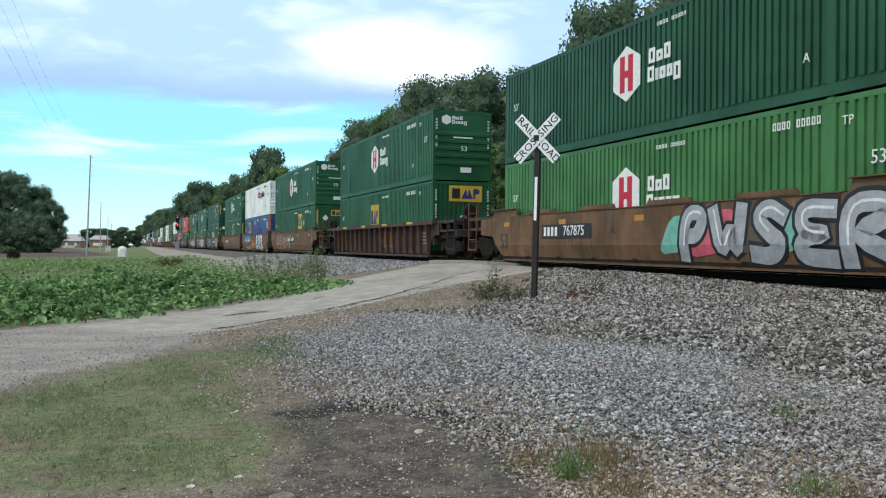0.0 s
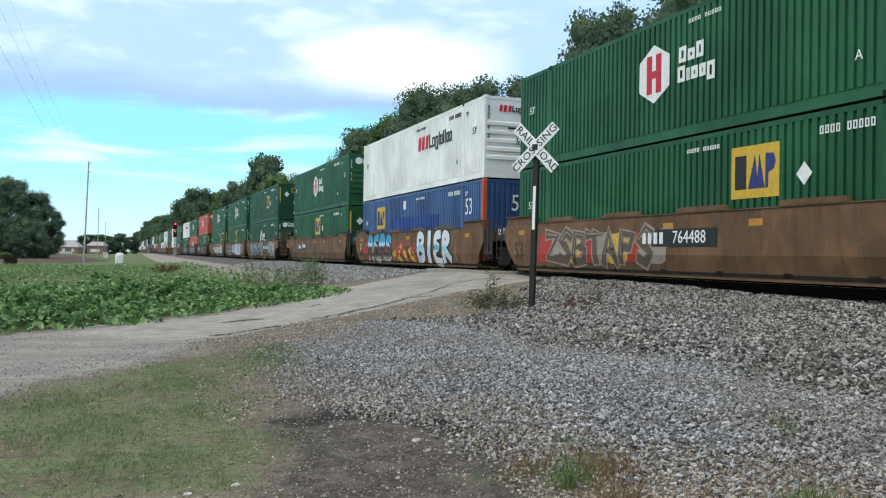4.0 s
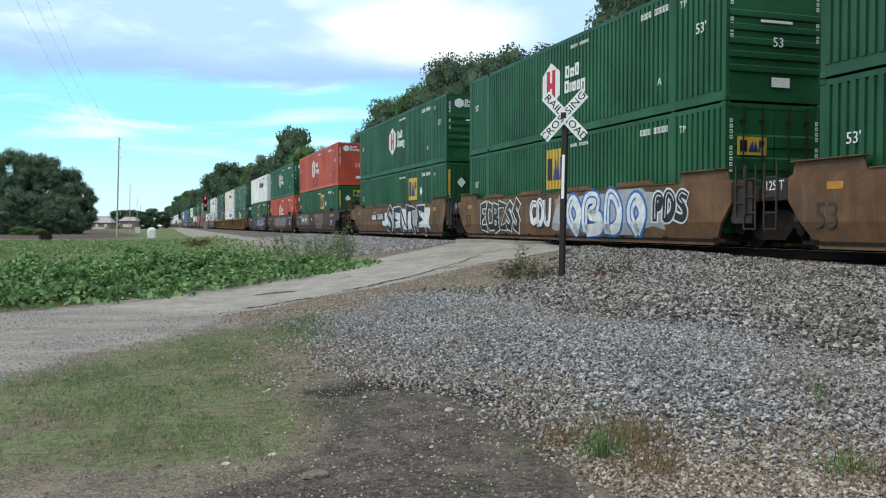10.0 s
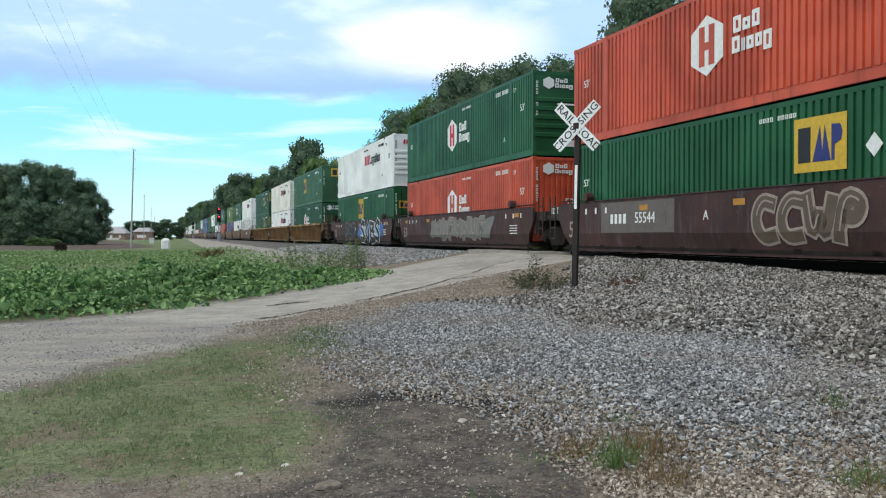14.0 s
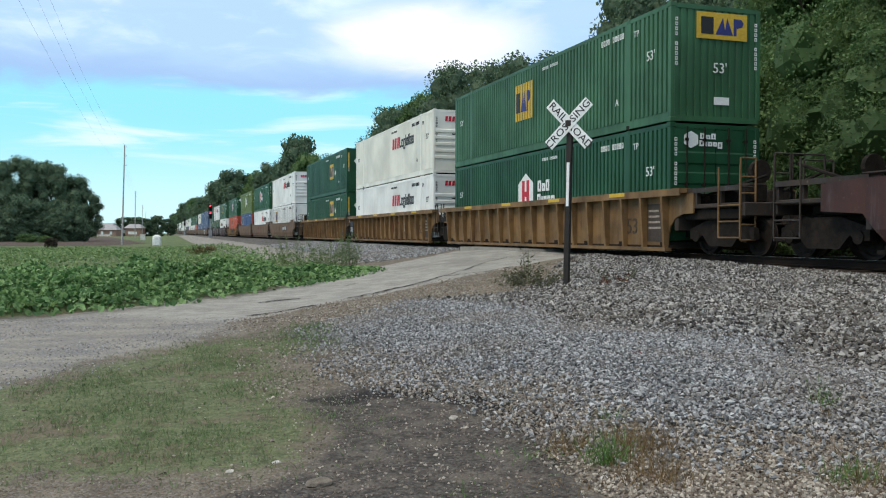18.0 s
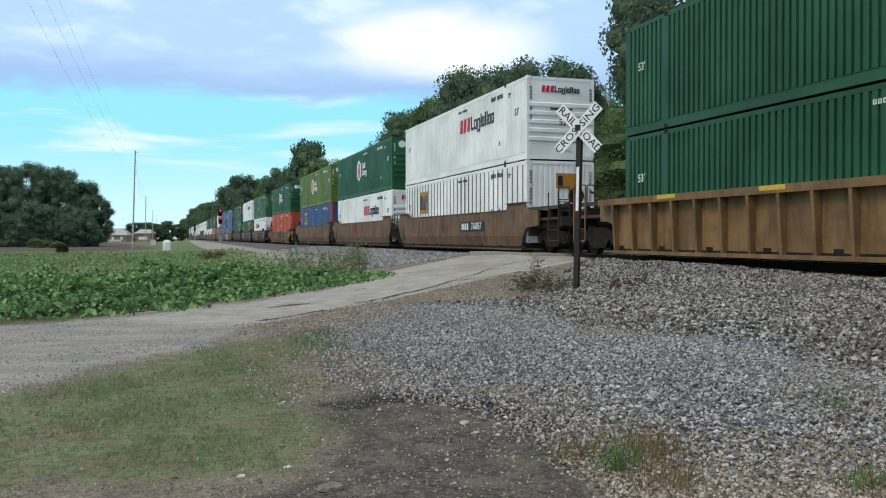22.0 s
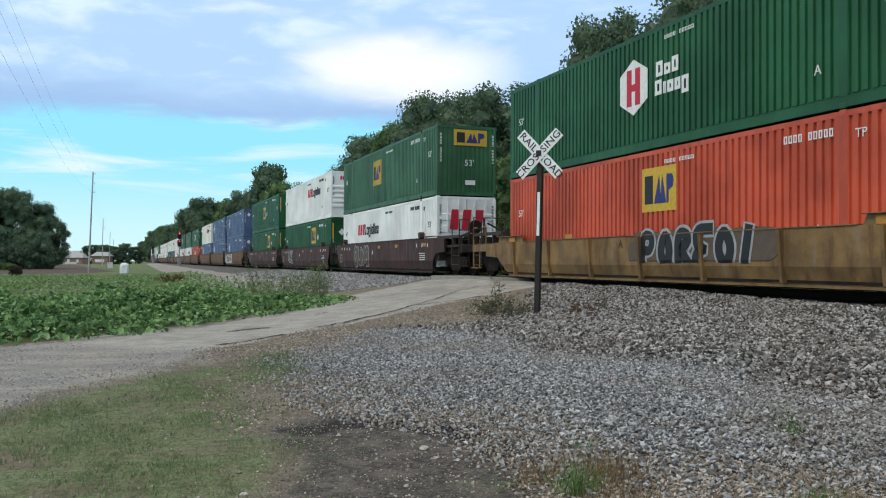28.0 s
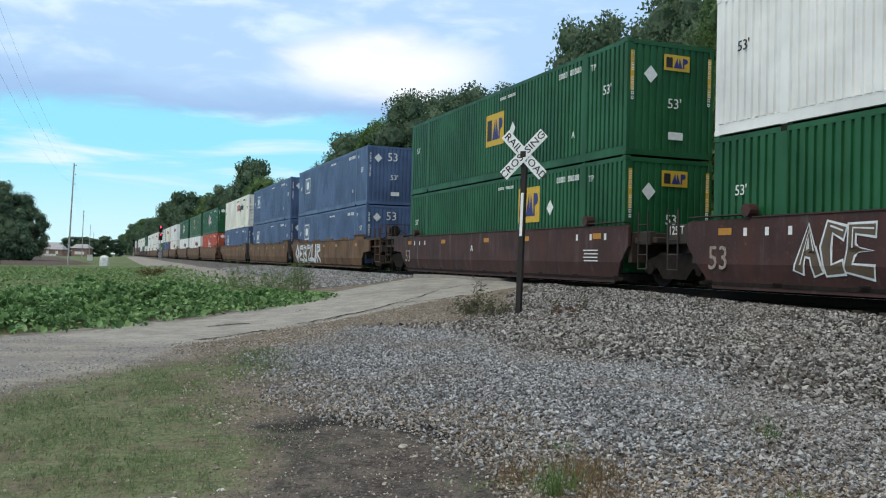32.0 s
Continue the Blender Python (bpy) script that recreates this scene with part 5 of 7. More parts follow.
GRAFFITI = {
    0: [(0.3, 6.2, 0.80, 1.28, 5, "silver", "black", ("teal", "pink", "brown", "teal", "brown", "pink"), False, "white", (5, 1, 3, 7, 2))],
    2: [(8.3, 13.8, 0.75, 0.95, 7, "brown", "pale", ("red", "pale", "yellow"), True, "pale")],
    3: [(10.1, 14.2, 0.80, 1.34, 4, "fade", "black", None, False, None, (2, 7, 2, 3)), (2.5, 6.5, 0.80, 1.36, 4, "frost", "black", None, False, None, (10, 0, 7, 2))],
    5: [(10.3, 14.0, 0.80, 1.0, 6, "brown", "sky", None, False, "sky"), (8.8, 10.0, 0.75, 0.75, 3, "blue", "sky", None, False, "sky"), (6.3, 8.6, 0.85, 0.95, 4, "black", "white", None, False, "white", (1, 7, 3, 13)), (0.2, 3.3, 0.84, 1.25, 4, "silver", "black", None, False, None, (1, 0, 14, 9))],
    6: [(10.6, 14.3, 0.82, 1.1, 6, "black", "white", None, True, "brown"), (8.2, 9.8, 0.9, 0.9, 3, "white", "black", None, False, "black"), (2.7, 7.3, 0.84, 1.2, 4, "white", "blue", ("silver",), False, "blue"), (1.0, 2.5, 0.95, 0.75, 3, "black", "white", None, False, "white")],
    7: [(2.3, 9.1, 0.80, 1.36, 5, "black", "white", ("white", "silver", "white"), True, None, (3, 7, 12, 13, 7))],
    8: [(4.2, 7.3, 0.80, 1.0, 4, "brown", "pale", None, False, "pale")],
    9: [(3.9, 10.6, 0.80, 0.9, 7, "grey", "pale", ("grey",), False, "pale")],
    10: [(9.0, 12.2, 0.82, 1.05, 4, "black", "grey", None, False, None, (11, 6, 12, 2)), (2.2, 7.4, 0.80, 1.34, 4, "black", "white", ("blue", "silver", "blue", "silver"), True, None, (3, 9, 10, 3))],
    17: [(3.9, 8.1, 0.80, 1.0, 6, "black", "silver", ("brown",), False, None)],
    18: [(9.6, 12.6, 0.80, 1.0, 4, "brown", "silver", None, False, None, (14, 6, 12, 10))],
    19: [(11.8, 13.5, 0.84, 0.95, 3, "brown", "white", None, True, "white")],
    21: [(8.4, 15.6, 0.80, 1.1, 6, "white", "brown", None, True, "brown")],
}
NUMBERS = {0: (11.5, "767875"), 2: (7.5, "764488"), 4: (11.7, "724490"), 5: (4.6, "726395"), 7: (10.9, "726395"), 8: (12.1, "55544"), 14: (5.0, "766057")}


def car_marks(car, i, mat, ribbed, ends):
    """Stencils, reflectors, plates and graffiti on the near side."""
    for k, g in enumerate(GRAFFITI.get(i, [])):
        graffito(car, *g[:5], *g[5:8], 300 + i * 10 + k, *g[8:])
    if i == 3:
        spatter(car, 6.6, 15.6, 0.62, 0.80, 110, ("red", "yellow", "red", "brown", "yellow", "red"), 77)
    if i in NUMBERS and not ribbed:
        x, num = NUMBERS[i]
        if i == 8:
            part("primer_patch", boxes("primer_patch", (-1.85, 1.85, -0.002, 0.002, -0.22, 0.60)), SPRAY["primer"], car, pose(8.075 - 12.1, -1.54, 0.80))
        p = part("number_plate_field", boxes("number_plate_field", (-1.45, 1.45, -0.002, 0.002, -0.2, 0.2)), MARK_K if i != 8 else SPRAY["primer"], car, pose(8.075 - x, -1.546, 0.95))
        part("number", letters(num), MARK_W, p, pose(0.5, -0.006, 0) @ Matrix.Diagonal((0.29, 1, 0.29, 1)))
        for q in range(4):
            part("reporting_mark_bar", boxes("reporting_mark_bar", (-0.07, 0.07, -0.002, 0.002, -0.13, 0.13)), MARK_W, p, pose(-1.22 + q * 0.23, -0.006, 0))
    dark = mat.name in (TAN.name, YELLOW.name, RUST.name, GOLD.name)
    if i in (1, 12, 15):
        x = {1: 2.475, 12: 2.2, 15: -0.925}[i]
        if i == 12:
            part("paint_patch", boxes("paint_patch", (-0.22, 0.22, -0.002, 0.002, -0.28, 0.28)), FADED_W, car, pose(3.85, -1.448, 0.86), "pale faded paint patch")
        if i == 1:
            part("paint_patch", boxes("paint_patch", (-0.98, 0.98, -0.002, 0.002, -0.42, 0.36)), YELLOW, car, pose(x, -1.446, 0.86), "faded yellow paint patch")
        for k in range(3):
            part("emblem_bar", prism("emblem_bar", [(-0.20, 0.20), (0.20, 0.20), (0.20, 0.10), (0.06, 0.10), (0.06, -0.24), (-0.06, -0.24), (-0.06, 0.10), (-0.20, 0.10)], -0.002, 0.002), FADED_R, car, pose(x - 0.66 + 0.66 * k, -1.544 if i == 15 else -1.451, 0.84) @ Matrix.Diagonal((1.5, 1, 1.7 if i == 15 else 1.2, 1)))
    face = -1.542 if not ribbed else -1.446
    if not ribbed:
        for x in (7.2, 3.2, 0.3, -3.6, -7.4) if mat.name != RUST.name else ():
            if not any(a - 0.3 < 8.075 - x < b + 0.3 for a, b, *_ in GRAFFITI.get(i, [])):
                part("reflector", boxes("reflector", (-0.20, 0.20, -0.002, 0.002, -0.07, 0.07)), MARK_O, car, pose(x, face, 1.22), "yellow orange reflector strip")
        if i != 17:
            part("stencil", letters("53"), FADED_K if dark else FADED_W, car, pose(-7.6, face, 0.66) @ Matrix.Diagonal((0.46, 1, 0.50, 1)), "stencilled size number")
        part("stencil", letters("A"), FADED_K if dark else MARK_W, car, pose(-0.9, face, 0.95) @ Matrix.Diagonal((0.22, 1, 0.22, 1)))
        if mat.name == MAROON.name:
            for x in (7.6, 6.9, 6.2, -5.6, -6.2, -6.8):
                part("stencil_bar", boxes("stencil_bar", (-0.05, 0.05, -0.002, 0.002, -0.08, 0.08)), MARK_W, car, pose(x, face, 1.20))
            for k in range(4):
                part("stencil_bar", boxes("stencil_bar", (-0.36 + 0.05 * (k % 2), 0.36, -0.002, 0.002, -0.015, 0.015)), MARK_W, car, pose(6.9, face, 0.86 - k * 0.09))
    else:
        for x in (6.1, 2.24, -1.6, -5.5):
            part("reflector", boxes("reflector", (-0.4, 0.4, -0.002, 0.002, -0.05, 0.05)), MARK_Y, car, pose(x, -1.654, 1.495), "yellow reflector strip")
        part("stencil_field", boxes("stencil_field", (-0.36, 0.36, -0.002, 0.002, -0.5, 0.42)), FADED_K, car, pose(7.62, -1.450, 0.8))
        for k in range(4):
            part("stencil_bar", boxes("stencil_bar", (-0.26, 0.2 + 0.03 * k, -0.002, 0.002, -0.025, 0.025)), FADED_W, car, pose(7.62, -1.454, 1.05 - 0.14 * k))
        part("stencil", letters("53"), FADED_K, car, pose(6.55, face, 0.66) @ Matrix.Diagonal((0.42, 1, 0.42, 1)), "stencilled size number")
        if i == 12:
            p = part("stencil_field", boxes("stencil_field", (-0.40, 0.40, -0.002, 0.002, -0.5, 0.42)), MARK_K, car, pose(-7.72, -1.652, 0.8))
            part("stencil", letters("1251"), MARK_W, p, pose(0, -0.006, -0.1) @ Matrix.Diagonal((0.26, 1, 0.32, 1)))
    if ends[0] == "a" and mat.name == TAN.name:
        p = part("end_casting", boxes("end_casting", (8.60, 9.22, -1.485, -1.40, 0.52, 1.44), bevel=0.02), GRIMY, car)
        part("grab_iron", boxes("grab_iron", (8.74, 8.77, -1.53, -1.50, 0.70, 1.75), (9.05, 9.08, -1.53, -1.50, 0.70, 1.75), (8.74, 9.08, -1.53, -1.50, 0.95, 0.98), (8.74, 9.08, -1.53, -1.50, 1.32, 1.35)), GRIMY, p)
    if ends[1] == "a":
        p = part("bolster_casting", boxes("bolster_casting", (-9.5, -8.74, -1.45, -1.30, 0.98, 1.42), bevel=0.02), GRIMY, car)
        part("stencil", letters("125 T"), MARK_W, p, pose(-9.12, -1.454, 1.28) @ Matrix.Diagonal((0.17, 1, 0.2, 1)))


def build_train():
    u = FIRST_U
    for i, (up, low, mat, ribbed, ends, gap) in enumerate(TRAIN):
        u -= gap
        fine = i < 25
        car = well_car(mat, ribbed, ends[0], ends[1], CAR_LABEL[mat.name], 0.78 if i == 17 else 1.0)
        a, b = container(low, True, random, fine, {3: 12.75, 4: 7.9, 7: 5.0, 8: 5.65}.get(i)), container(up, False, random, fine, 7.8 if i == 20 else None)
        if i == 3:
            part("repaint_patch", SH["repaint"], BLUE_FRESH, a, pose(-7.95 + 15.9 / 76 * 39, -1.3015, 0), "fresh darker blue paint over the side")
            mark("data_plate", "plate", MARK_W, a, 9.0, 2.40, (0.8, 1.6))
            mark("number", "53", MARK_W, a, 1.35, 1.95, (0.52, 0.62))
            mark("number", "53", MARK_W, a, 0.1, 2.05, (0.5, 0.6), True)
        STACKS.append((u, car, a, b))
        if fine:
            car_marks(car, i, mat, ribbed, ends)


def ran(t):
    return RUN[0] * t + RUN[1] * t * t


def motions():
    times = [0, 2, 4, 6, 8, 10, 12, 14, 16, 18, 20, 22, 24, 26, 28, 30, 32]
    for u, car, low, up in STACKS:
        walk(car, [(t, track_pose(u + ran(t))) for t in times])
        walk(low, [(t, track_pose(u + ran(t), RAIL_Z + 0.30)) for t in times])
        walk(up, [(t, track_pose(u + ran(t), RAIL_Z + 0.30 + 2.93)) for t in times])
    # wheels roll while their car goes by
    start = {car: u for u, car, low, up in STACKS}
    for wheel, car, x in WHEELS:
        inside_ = [k / FPS for k in range(32 * FPS + 1) if -62 < start[car] + x + ran(k / FPS) < 8]
        if len(inside_) < 3:
            continue
        angle = lambda t: math.degrees((ran(t) - ran(inside_[0])) / 0.425)
        rows = [(t, pose(x, 0, 0.425, 0, 0, 0) @ Matrix.Rotation(radians(angle(t)), 4, "Y")) for t in inside_]
        if inside_[0] > 0:
            rows.insert(0, (0, rows[0][1]))
        if inside_[-1] < 32:
            rows.append((32, rows[-1][1]))
        walk(wheel, rows)


build_train()


# ---------------------------------------------------------------- crossing sign
def build_sign():
    n, u = 7.8, -15.9
    z = float(ground_z(n, u))
    p = at(n, u, z - 0.05)
    s = thing("railroad_crossing_sign", "white crossbuck sign with black letters on a dark leaning post", "road sign", pose(p.x, p.y, p.z, 0.2, 1.1, 0) @ pose(0, 0, 0, 0, 0, -30.0))
    black = plain("creosoted_post", (0.020, 0.016, 0.015), 0.8, 0, 0.3, 9, 0.3)
    blade = plain("sign_white", (0.82, 0.83, 0.82), 0.5, 0, 0.05, 9)
    part("post", boxes("post", (-0.055, 0.055, -0.05, 0.05, 0, 3.42), bevel=0.008), black, s)
    part("white_strip", boxes("white_strip", (-0.03, 0.03, -0.056, -0.052, 1.62, 2.50)), blade, s, label="white reflective strip")
    c = pose(0.01, -0.085, 3.27)
    for turn, words, dy in ((45, ("CROS", "SING"), -0.012), (-45, ("RAIL", "ROAD"), 0.008)):
        b = part("blade", boxes("blade", (-0.61, 0.61, -0.004, 0.004, -0.115, 0.115), bevel=0.003), blade, s, c @ pose(0, dy, 0, 0, -turn, 0), "white blade with black letters")
        for x, word in zip((-0.345, 0.345), words):
            part("lettering", letters(word), MARK_K, b, pose(x, -0.006, 0) @ Matrix.Diagonal((0.172, 1, 0.152, 1)))
    part("bolt", boxes("bolt", (-0.06, 0.06, -0.11, -0.10, 3.22, 3.34), bevel=0.004), black, s)


build_sign()


# ---------------------------------------------------------------- stones, grass, weeds
def island_copies(name, base_v, base_f, places, rots, scales):
    base_v, base_f = np.asarray(base_v, np.float32), np.asarray(base_f, np.int32)
    k = len(places)
    v = np.einsum("kij,vj->kvi", rots * 1.0, base_v) * scales[:, None, :] if scales.ndim == 2 else np.einsum("kij,vj->kvi", rots, base_v) * scales[:, None, None]
    v = v + places[:, None, :]
    f = base_f[None] + (np.arange(k, dtype=np.int32) * len(base_v))[:, None, None]
    return quick_mesh(name, v.reshape(-1, 3), f.reshape(-1, 3))


def random_rots(rng, k, tilt=1.0):
    """Random turns; tilt 0 keeps them upright."""
    az, ax, an = rng.uniform(0, 2 * np.pi, k), rng.uniform(0, 2 * np.pi, k), rng.uniform(0, np.pi * 0.5, k) * tilt
    cz, sz = np.cos(az), np.sin(az)
    rz = np.zeros((k, 3, 3))
    rz[:, 0, 0], rz[:, 0, 1], rz[:, 1, 0], rz[:, 1, 1], rz[:, 2, 2] = cz, -sz, sz, cz, 1
    x, y, c, s = np.cos(ax), np.sin(ax), np.cos(an), np.sin(an)
    r = np.zeros((k, 3, 3))
    r[:, 0, 0], r[:, 0, 1], r[:, 0, 2] = c + x * x * (1 - c), x * y * (1 - c), y * s
    r[:, 1, 0], r[:, 1, 1], r[:, 1, 2] = x * y * (1 - c), c + y * y * (1 - c), -x * s
    r[:, 2, 0], r[:, 2, 1], r[:, 2, 2] = -y * s, x * s, c
    return r @ rz


def sample(rng, poly, count, n0, n1, u0, u1, soft=0.6, bias=None):
    n, u = rng.uniform(n0, n1, count), rng.uniform(u0, u1, count)
    keep = rng.uniform(0, 1, count) < (inside(poly, n, u, soft) if poly is not None else 1.0)
    if bias is not None:
        keep &= rng.uniform(0, 1, count) < bias(n, u)
    return n[keep], u[keep]


def plan_points(n, u, dz=0.0):
    return np.stack([n * NV.x + u * UV.x, n * NV.y + u * UV.y, surface(n, u) + dz], -1)


def rock(seed):
    """A small angular crushed stone."""
    rng = random.Random(seed)
    vs = [(0.62, 0.05, 0.0), (-0.55, 0.1, 0.04), (0.05, 0.50, -0.05), (-0.08, -0.48, 0.06), (0.12, 0.05, 0.40), (-0.05, -0.02, -0.38)]
    vs = [(x * rng.uniform(0.75, 1.2), y * rng.uniform(0.75, 1.2) + rng.uniform(-0.16, 0.16), z * rng.uniform(0.7, 1.2) + rng.uniform(-0.12, 0.12)) for x, y, z in vs]
    return vs, [(0, 2, 4), (2, 1, 4), (1, 3, 4), (3, 0, 4), (2, 0, 5), (1, 2, 5), (3, 1, 5), (0, 3, 5)]


FRINGE = [(2.3, -12.4), (1.4, -11.2), (0.9, -9.8), (0.8, -8.4), (1.3, -7.9), (2.2, -8.2), (2.4, -9.5), (2.6, -11.0), (3.4, -13.0)]


def build_stones():
    rng = np.random.RandomState(11)
    vs, fs = rock(5)
    for pick, count, s0, s1, name, mat, label in ((False, 205000, 0.015, 0.039, "gravel_stones", STONE, "loose pale grey crushed gravel stones"), (True, 150000, 0.028, 0.066, "ballast_stones", STONE_OLD, "weathered brown grey ballast stones sloping to the track")):
        lo, hi = (4.4, 11.75) if pick else (1.2, 7.2)
        n, u = sample(rng, GRAVEL, count, lo, hi, -22.5, -1.5, 1.5)
        toe = 6.1 + 0.12 * (u + 9) + 0.35 * np.sin(u * 1.3) + rng.normal(0, 0.28, len(n))
        q = (n > toe) == pick
        n, u = n[q], u[q]
        size = rng.uniform(s0, s1, len(n)) * np.where(rng.uniform(0, 1, len(n)) < 0.12, 1.5, 1.0)
        me = island_copies(name, vs, fs, plan_points(n, u, rng.uniform(-0.004, 0.055 if pick else 0.042, len(n))), random_rots(rng, len(n), 2.0), size)
        solid(name, me, mat, label, "gravel", kind="stuff")
    vs, fs = rock(9)
    n, u = sample(rng, None, 60000, 0.7, 8.5, -13.5, -1.0, bias=lambda a, b: np.clip(np.maximum(np.clip((b + 7.2) / 1.5, 0, 1) * (a > 2.3), inside(FRINGE, a, b, 1.6)) * (1.1 - inside(GRAVEL, a, b, 1.6)), 0, 1) * np.clip(1 - inside(DARK, a, b, 0.8), 0.05, 1) * (0.55 + 0.45 * np.sin(a * 3.3 + b) * np.sin(b * 2.7 - a)))
    solid("sparse_stones", island_copies("sparse_stones", vs, fs, plan_points(n, u, 0.004), random_rots(rng, len(n), 2.0), rng.uniform(0.012, 0.038, len(n))), STONE_TAN, "dusty tan stones strewn over brown dirt", "gravel", kind="stuff")
    n, u = sample(rng, None, 95000, 2.2, 7.0, -6.2, -0.8, bias=lambda a, b: np.clip(1.05 - inside(GRAVEL, a, b, 1.2), 0, 1) * np.clip(1 - inside(DARK, a, b, 0.8), 0.0, 1) * np.clip(0.75 + 0.4 * np.sin(a * 4.1 + b * 2) * np.sin(b * 3.7 - a), 0.2, 1))
    solid("dusty_stones", island_copies("dusty_stones", vs, fs, plan_points(n, u, rng.uniform(0, 0.012, len(n))), random_rots(rng, len(n), 2.0), rng.uniform(0.010, 0.036, len(n))), STONE_TAN, "dusty tan stones strewn over brown dirt", "gravel", kind="stuff")
    # dusty stones mixed into the edge of the gravel
    edge = np.random.RandomState(17)
    n, u = sample(edge, None, 60000, 1.4, 7.0, -10.0, -2.0, bias=lambda a, b: np.clip(4.0 * inside(GRAVEL, a, b, 1.3) * (1 - inside(GRAVEL, a, b, 1.3)) - 0.12, 0, 1))
    solid("edge_stones", island_copies("edge_stones", vs, fs, plan_points(n, u, edge.uniform(0.0, 0.030, len(n))), random_rots(edge, len(n), 2.0), edge.uniform(0.012, 0.036, len(n))), STONE_TAN, "dusty tan stones along the gravel edge", "gravel", kind="stuff")
    verge = [(1.0, -13.5), (1.6, -14.8), (3.0, -16.3), (4.7, -17.7), (6.9, -19.5), (9.0, -20.8), (10.5, -20.6), (8.8, -17.4), (6.8, -14.9), (4.7, -15.0), (2.3, -12.0)]
    n, u = sample(rng, verge, 70000, 0.8, 10.6, -21, -11.8, 1.0, lambda a, b: np.clip(0.6 + 0.5 * np.sin(a * 2.3 - b) * np.sin(b * 1.9 + a), 0.1, 1))
    solid("verge_stones", island_copies("verge_stones", vs, fs, plan_points(n, u, 0.003), random_rots(rng, len(n), 2.0), rng.uniform(0.012, 0.040, len(n))), STONE_TAN, "dusty stones strewn along the road verge", "gravel", kind="stuff")
    n, u = sample(rng, LOOSE, 60000, -12, 1.6, -17.5, -6.5, 1.6, lambda a, b: np.clip(0.35 + 0.65 * np.sin(a * 1.4 + b * 1.9) * np.sin(b * 0.9 - a * 0.5), 0.06, 1))
    solid("loose_road_stones", island_copies("loose_road_stones", vs, fs, plan_points(n, u, 0.002), random_rots(rng, len(n), 2.0), rng.uniform(0.010, 0.028, len(n))), STONE, "loose grey stones on the broken road edge", "gravel", kind="stuff")
    # single stones that stand out
    for a, b, s, col, label in ((4.52, -7.66, 0.055, (0.16, 0.035, 0.035), "dull red broken brick on gravel"), (2.12, -6.29, 0.045, (0.42, 0.39, 0.34), "pale flat stone on dark dirt"), (0.86, -5.01, 0.070, (0.19, 0.165, 0.135), "pale flat rock sunk in dirt"), (0.68, -5.6, 0.024, (0.55, 0.53, 0.49), "small white stone in bare dirt"), (2.35, -4.35, 0.03, (0.60, 0.58, 0.54), "small white stone in bare dirt"), (3.75, -4.7, 0.05, (0.07, 0.065, 0.06), "dark stone on gravel"), (0.38, -5.44, 0.026, (0.55, 0.52, 0.47), "small white stone in bare dirt")):
        bm = bmesh.new()
        bmesh.ops.create_icosphere(bm, subdivisions=2, radius=s)
        rr = random.Random(int(a * 100))
        for v in bm.verts:
            v.co = Vector((v.co.x * 1.25, v.co.y * 0.9, v.co.z * 0.5)) * rr.uniform(0.82, 1.12)
        p = plan_points(np.array([a]), np.array([b]))[0]
        solid("stone", bm, plain("stone_%d" % int(abs(b) * 100), col, 0.85, 0, 0.2, 20, 0.3), label, "stone", pose(p[0], p[1], p[2] + s * 0.12, 0, 0, rr.uniform(0, 180)))
    n2, u2 = sample(rng, None, 56000, -4.0, 6.0, -16.0, -3.2, bias=lambda a, b: 0.16 + 0.75 * inside(DARK, a, b, 1.5))
    keep = inside(ROAD, n2, u2, 0.4) < 0.4
    n2, u2 = n2[keep], u2[keep]
    size = rng.uniform(0.007, 0.024, len(n2)) * np.where(rng.uniform(0, 1, len(n2)) < 0.02, 2.2, 1.0)
    solid("scattered_pebbles", island_copies("scattered_pebbles", vs, fs, plan_points(n2, u2, 0.002), random_rots(rng, len(n2)), size), STONE_TAN, "small pale pebbles scattered over dirt", "gravel", kind="stuff")
    n3, u3 = sample(rng, BALLAST, 16000, 6.2, 12.5, -70, -29)
    solid("far_ballast_stones", island_copies("far_ballast_stones", vs, fs, plan_points(n3, u3, 0.01), random_rots(rng, len(n3)), rng.uniform(0.04, 0.11, len(n3))), STONE, "grey ballast shoulder stones beyond the crossing", "gravel", kind="stuff")


build_stones()
BLADE_V = [(-0.5, 0, 0), (0.5, 0, 0), (0.35, 0.25, 0.6), (-0.25, 0.25, 0.6), (0.0, 0.7, 1.0)]
BLADE_F = [(0, 1, 2), (0, 2, 3), (3, 2, 4)]
LEAF_V = [(0, -0.5, 0), (0.38, -0.12, 0.06), (0.30, 0.28, 0.04), (0, 0.55, -0.08), (-0.30, 0.28, 0.04), (-0.38, -0.12, 0.06)]
LEAF_F = [(0, 1, 2), (0, 2, 3), (0, 3, 4), (0, 4, 5)]
SPRIG_V = [(0, -0.55, 0), (0.42, 0.0, 0.12), (0, 0.6, -0.05), (-0.42, 0.05, 0.12)]
SPRIG_F = [(0, 1, 2), (0, 2, 3)]


def blades(name, n, u, h, w, mat, label, rng, tilt=0.35, dz=0.0):
    k = len(n)
    base = np.asarray(BLADE_V, np.float32) * (w, w * 6, h)
    me = island_copies(name, base, BLADE_F, plan_points(n, u, dz - 0.004), random_rots(rng, k, tilt), rng.uniform(0.5, 1.15, k))
    solid(name, me, mat, label, "grass", kind="stuff")


FIELD_BLADE = leaf_mat("field_grass_blades", (0.130, 0.200, 0.076), (0.245, 0.335, 0.142))


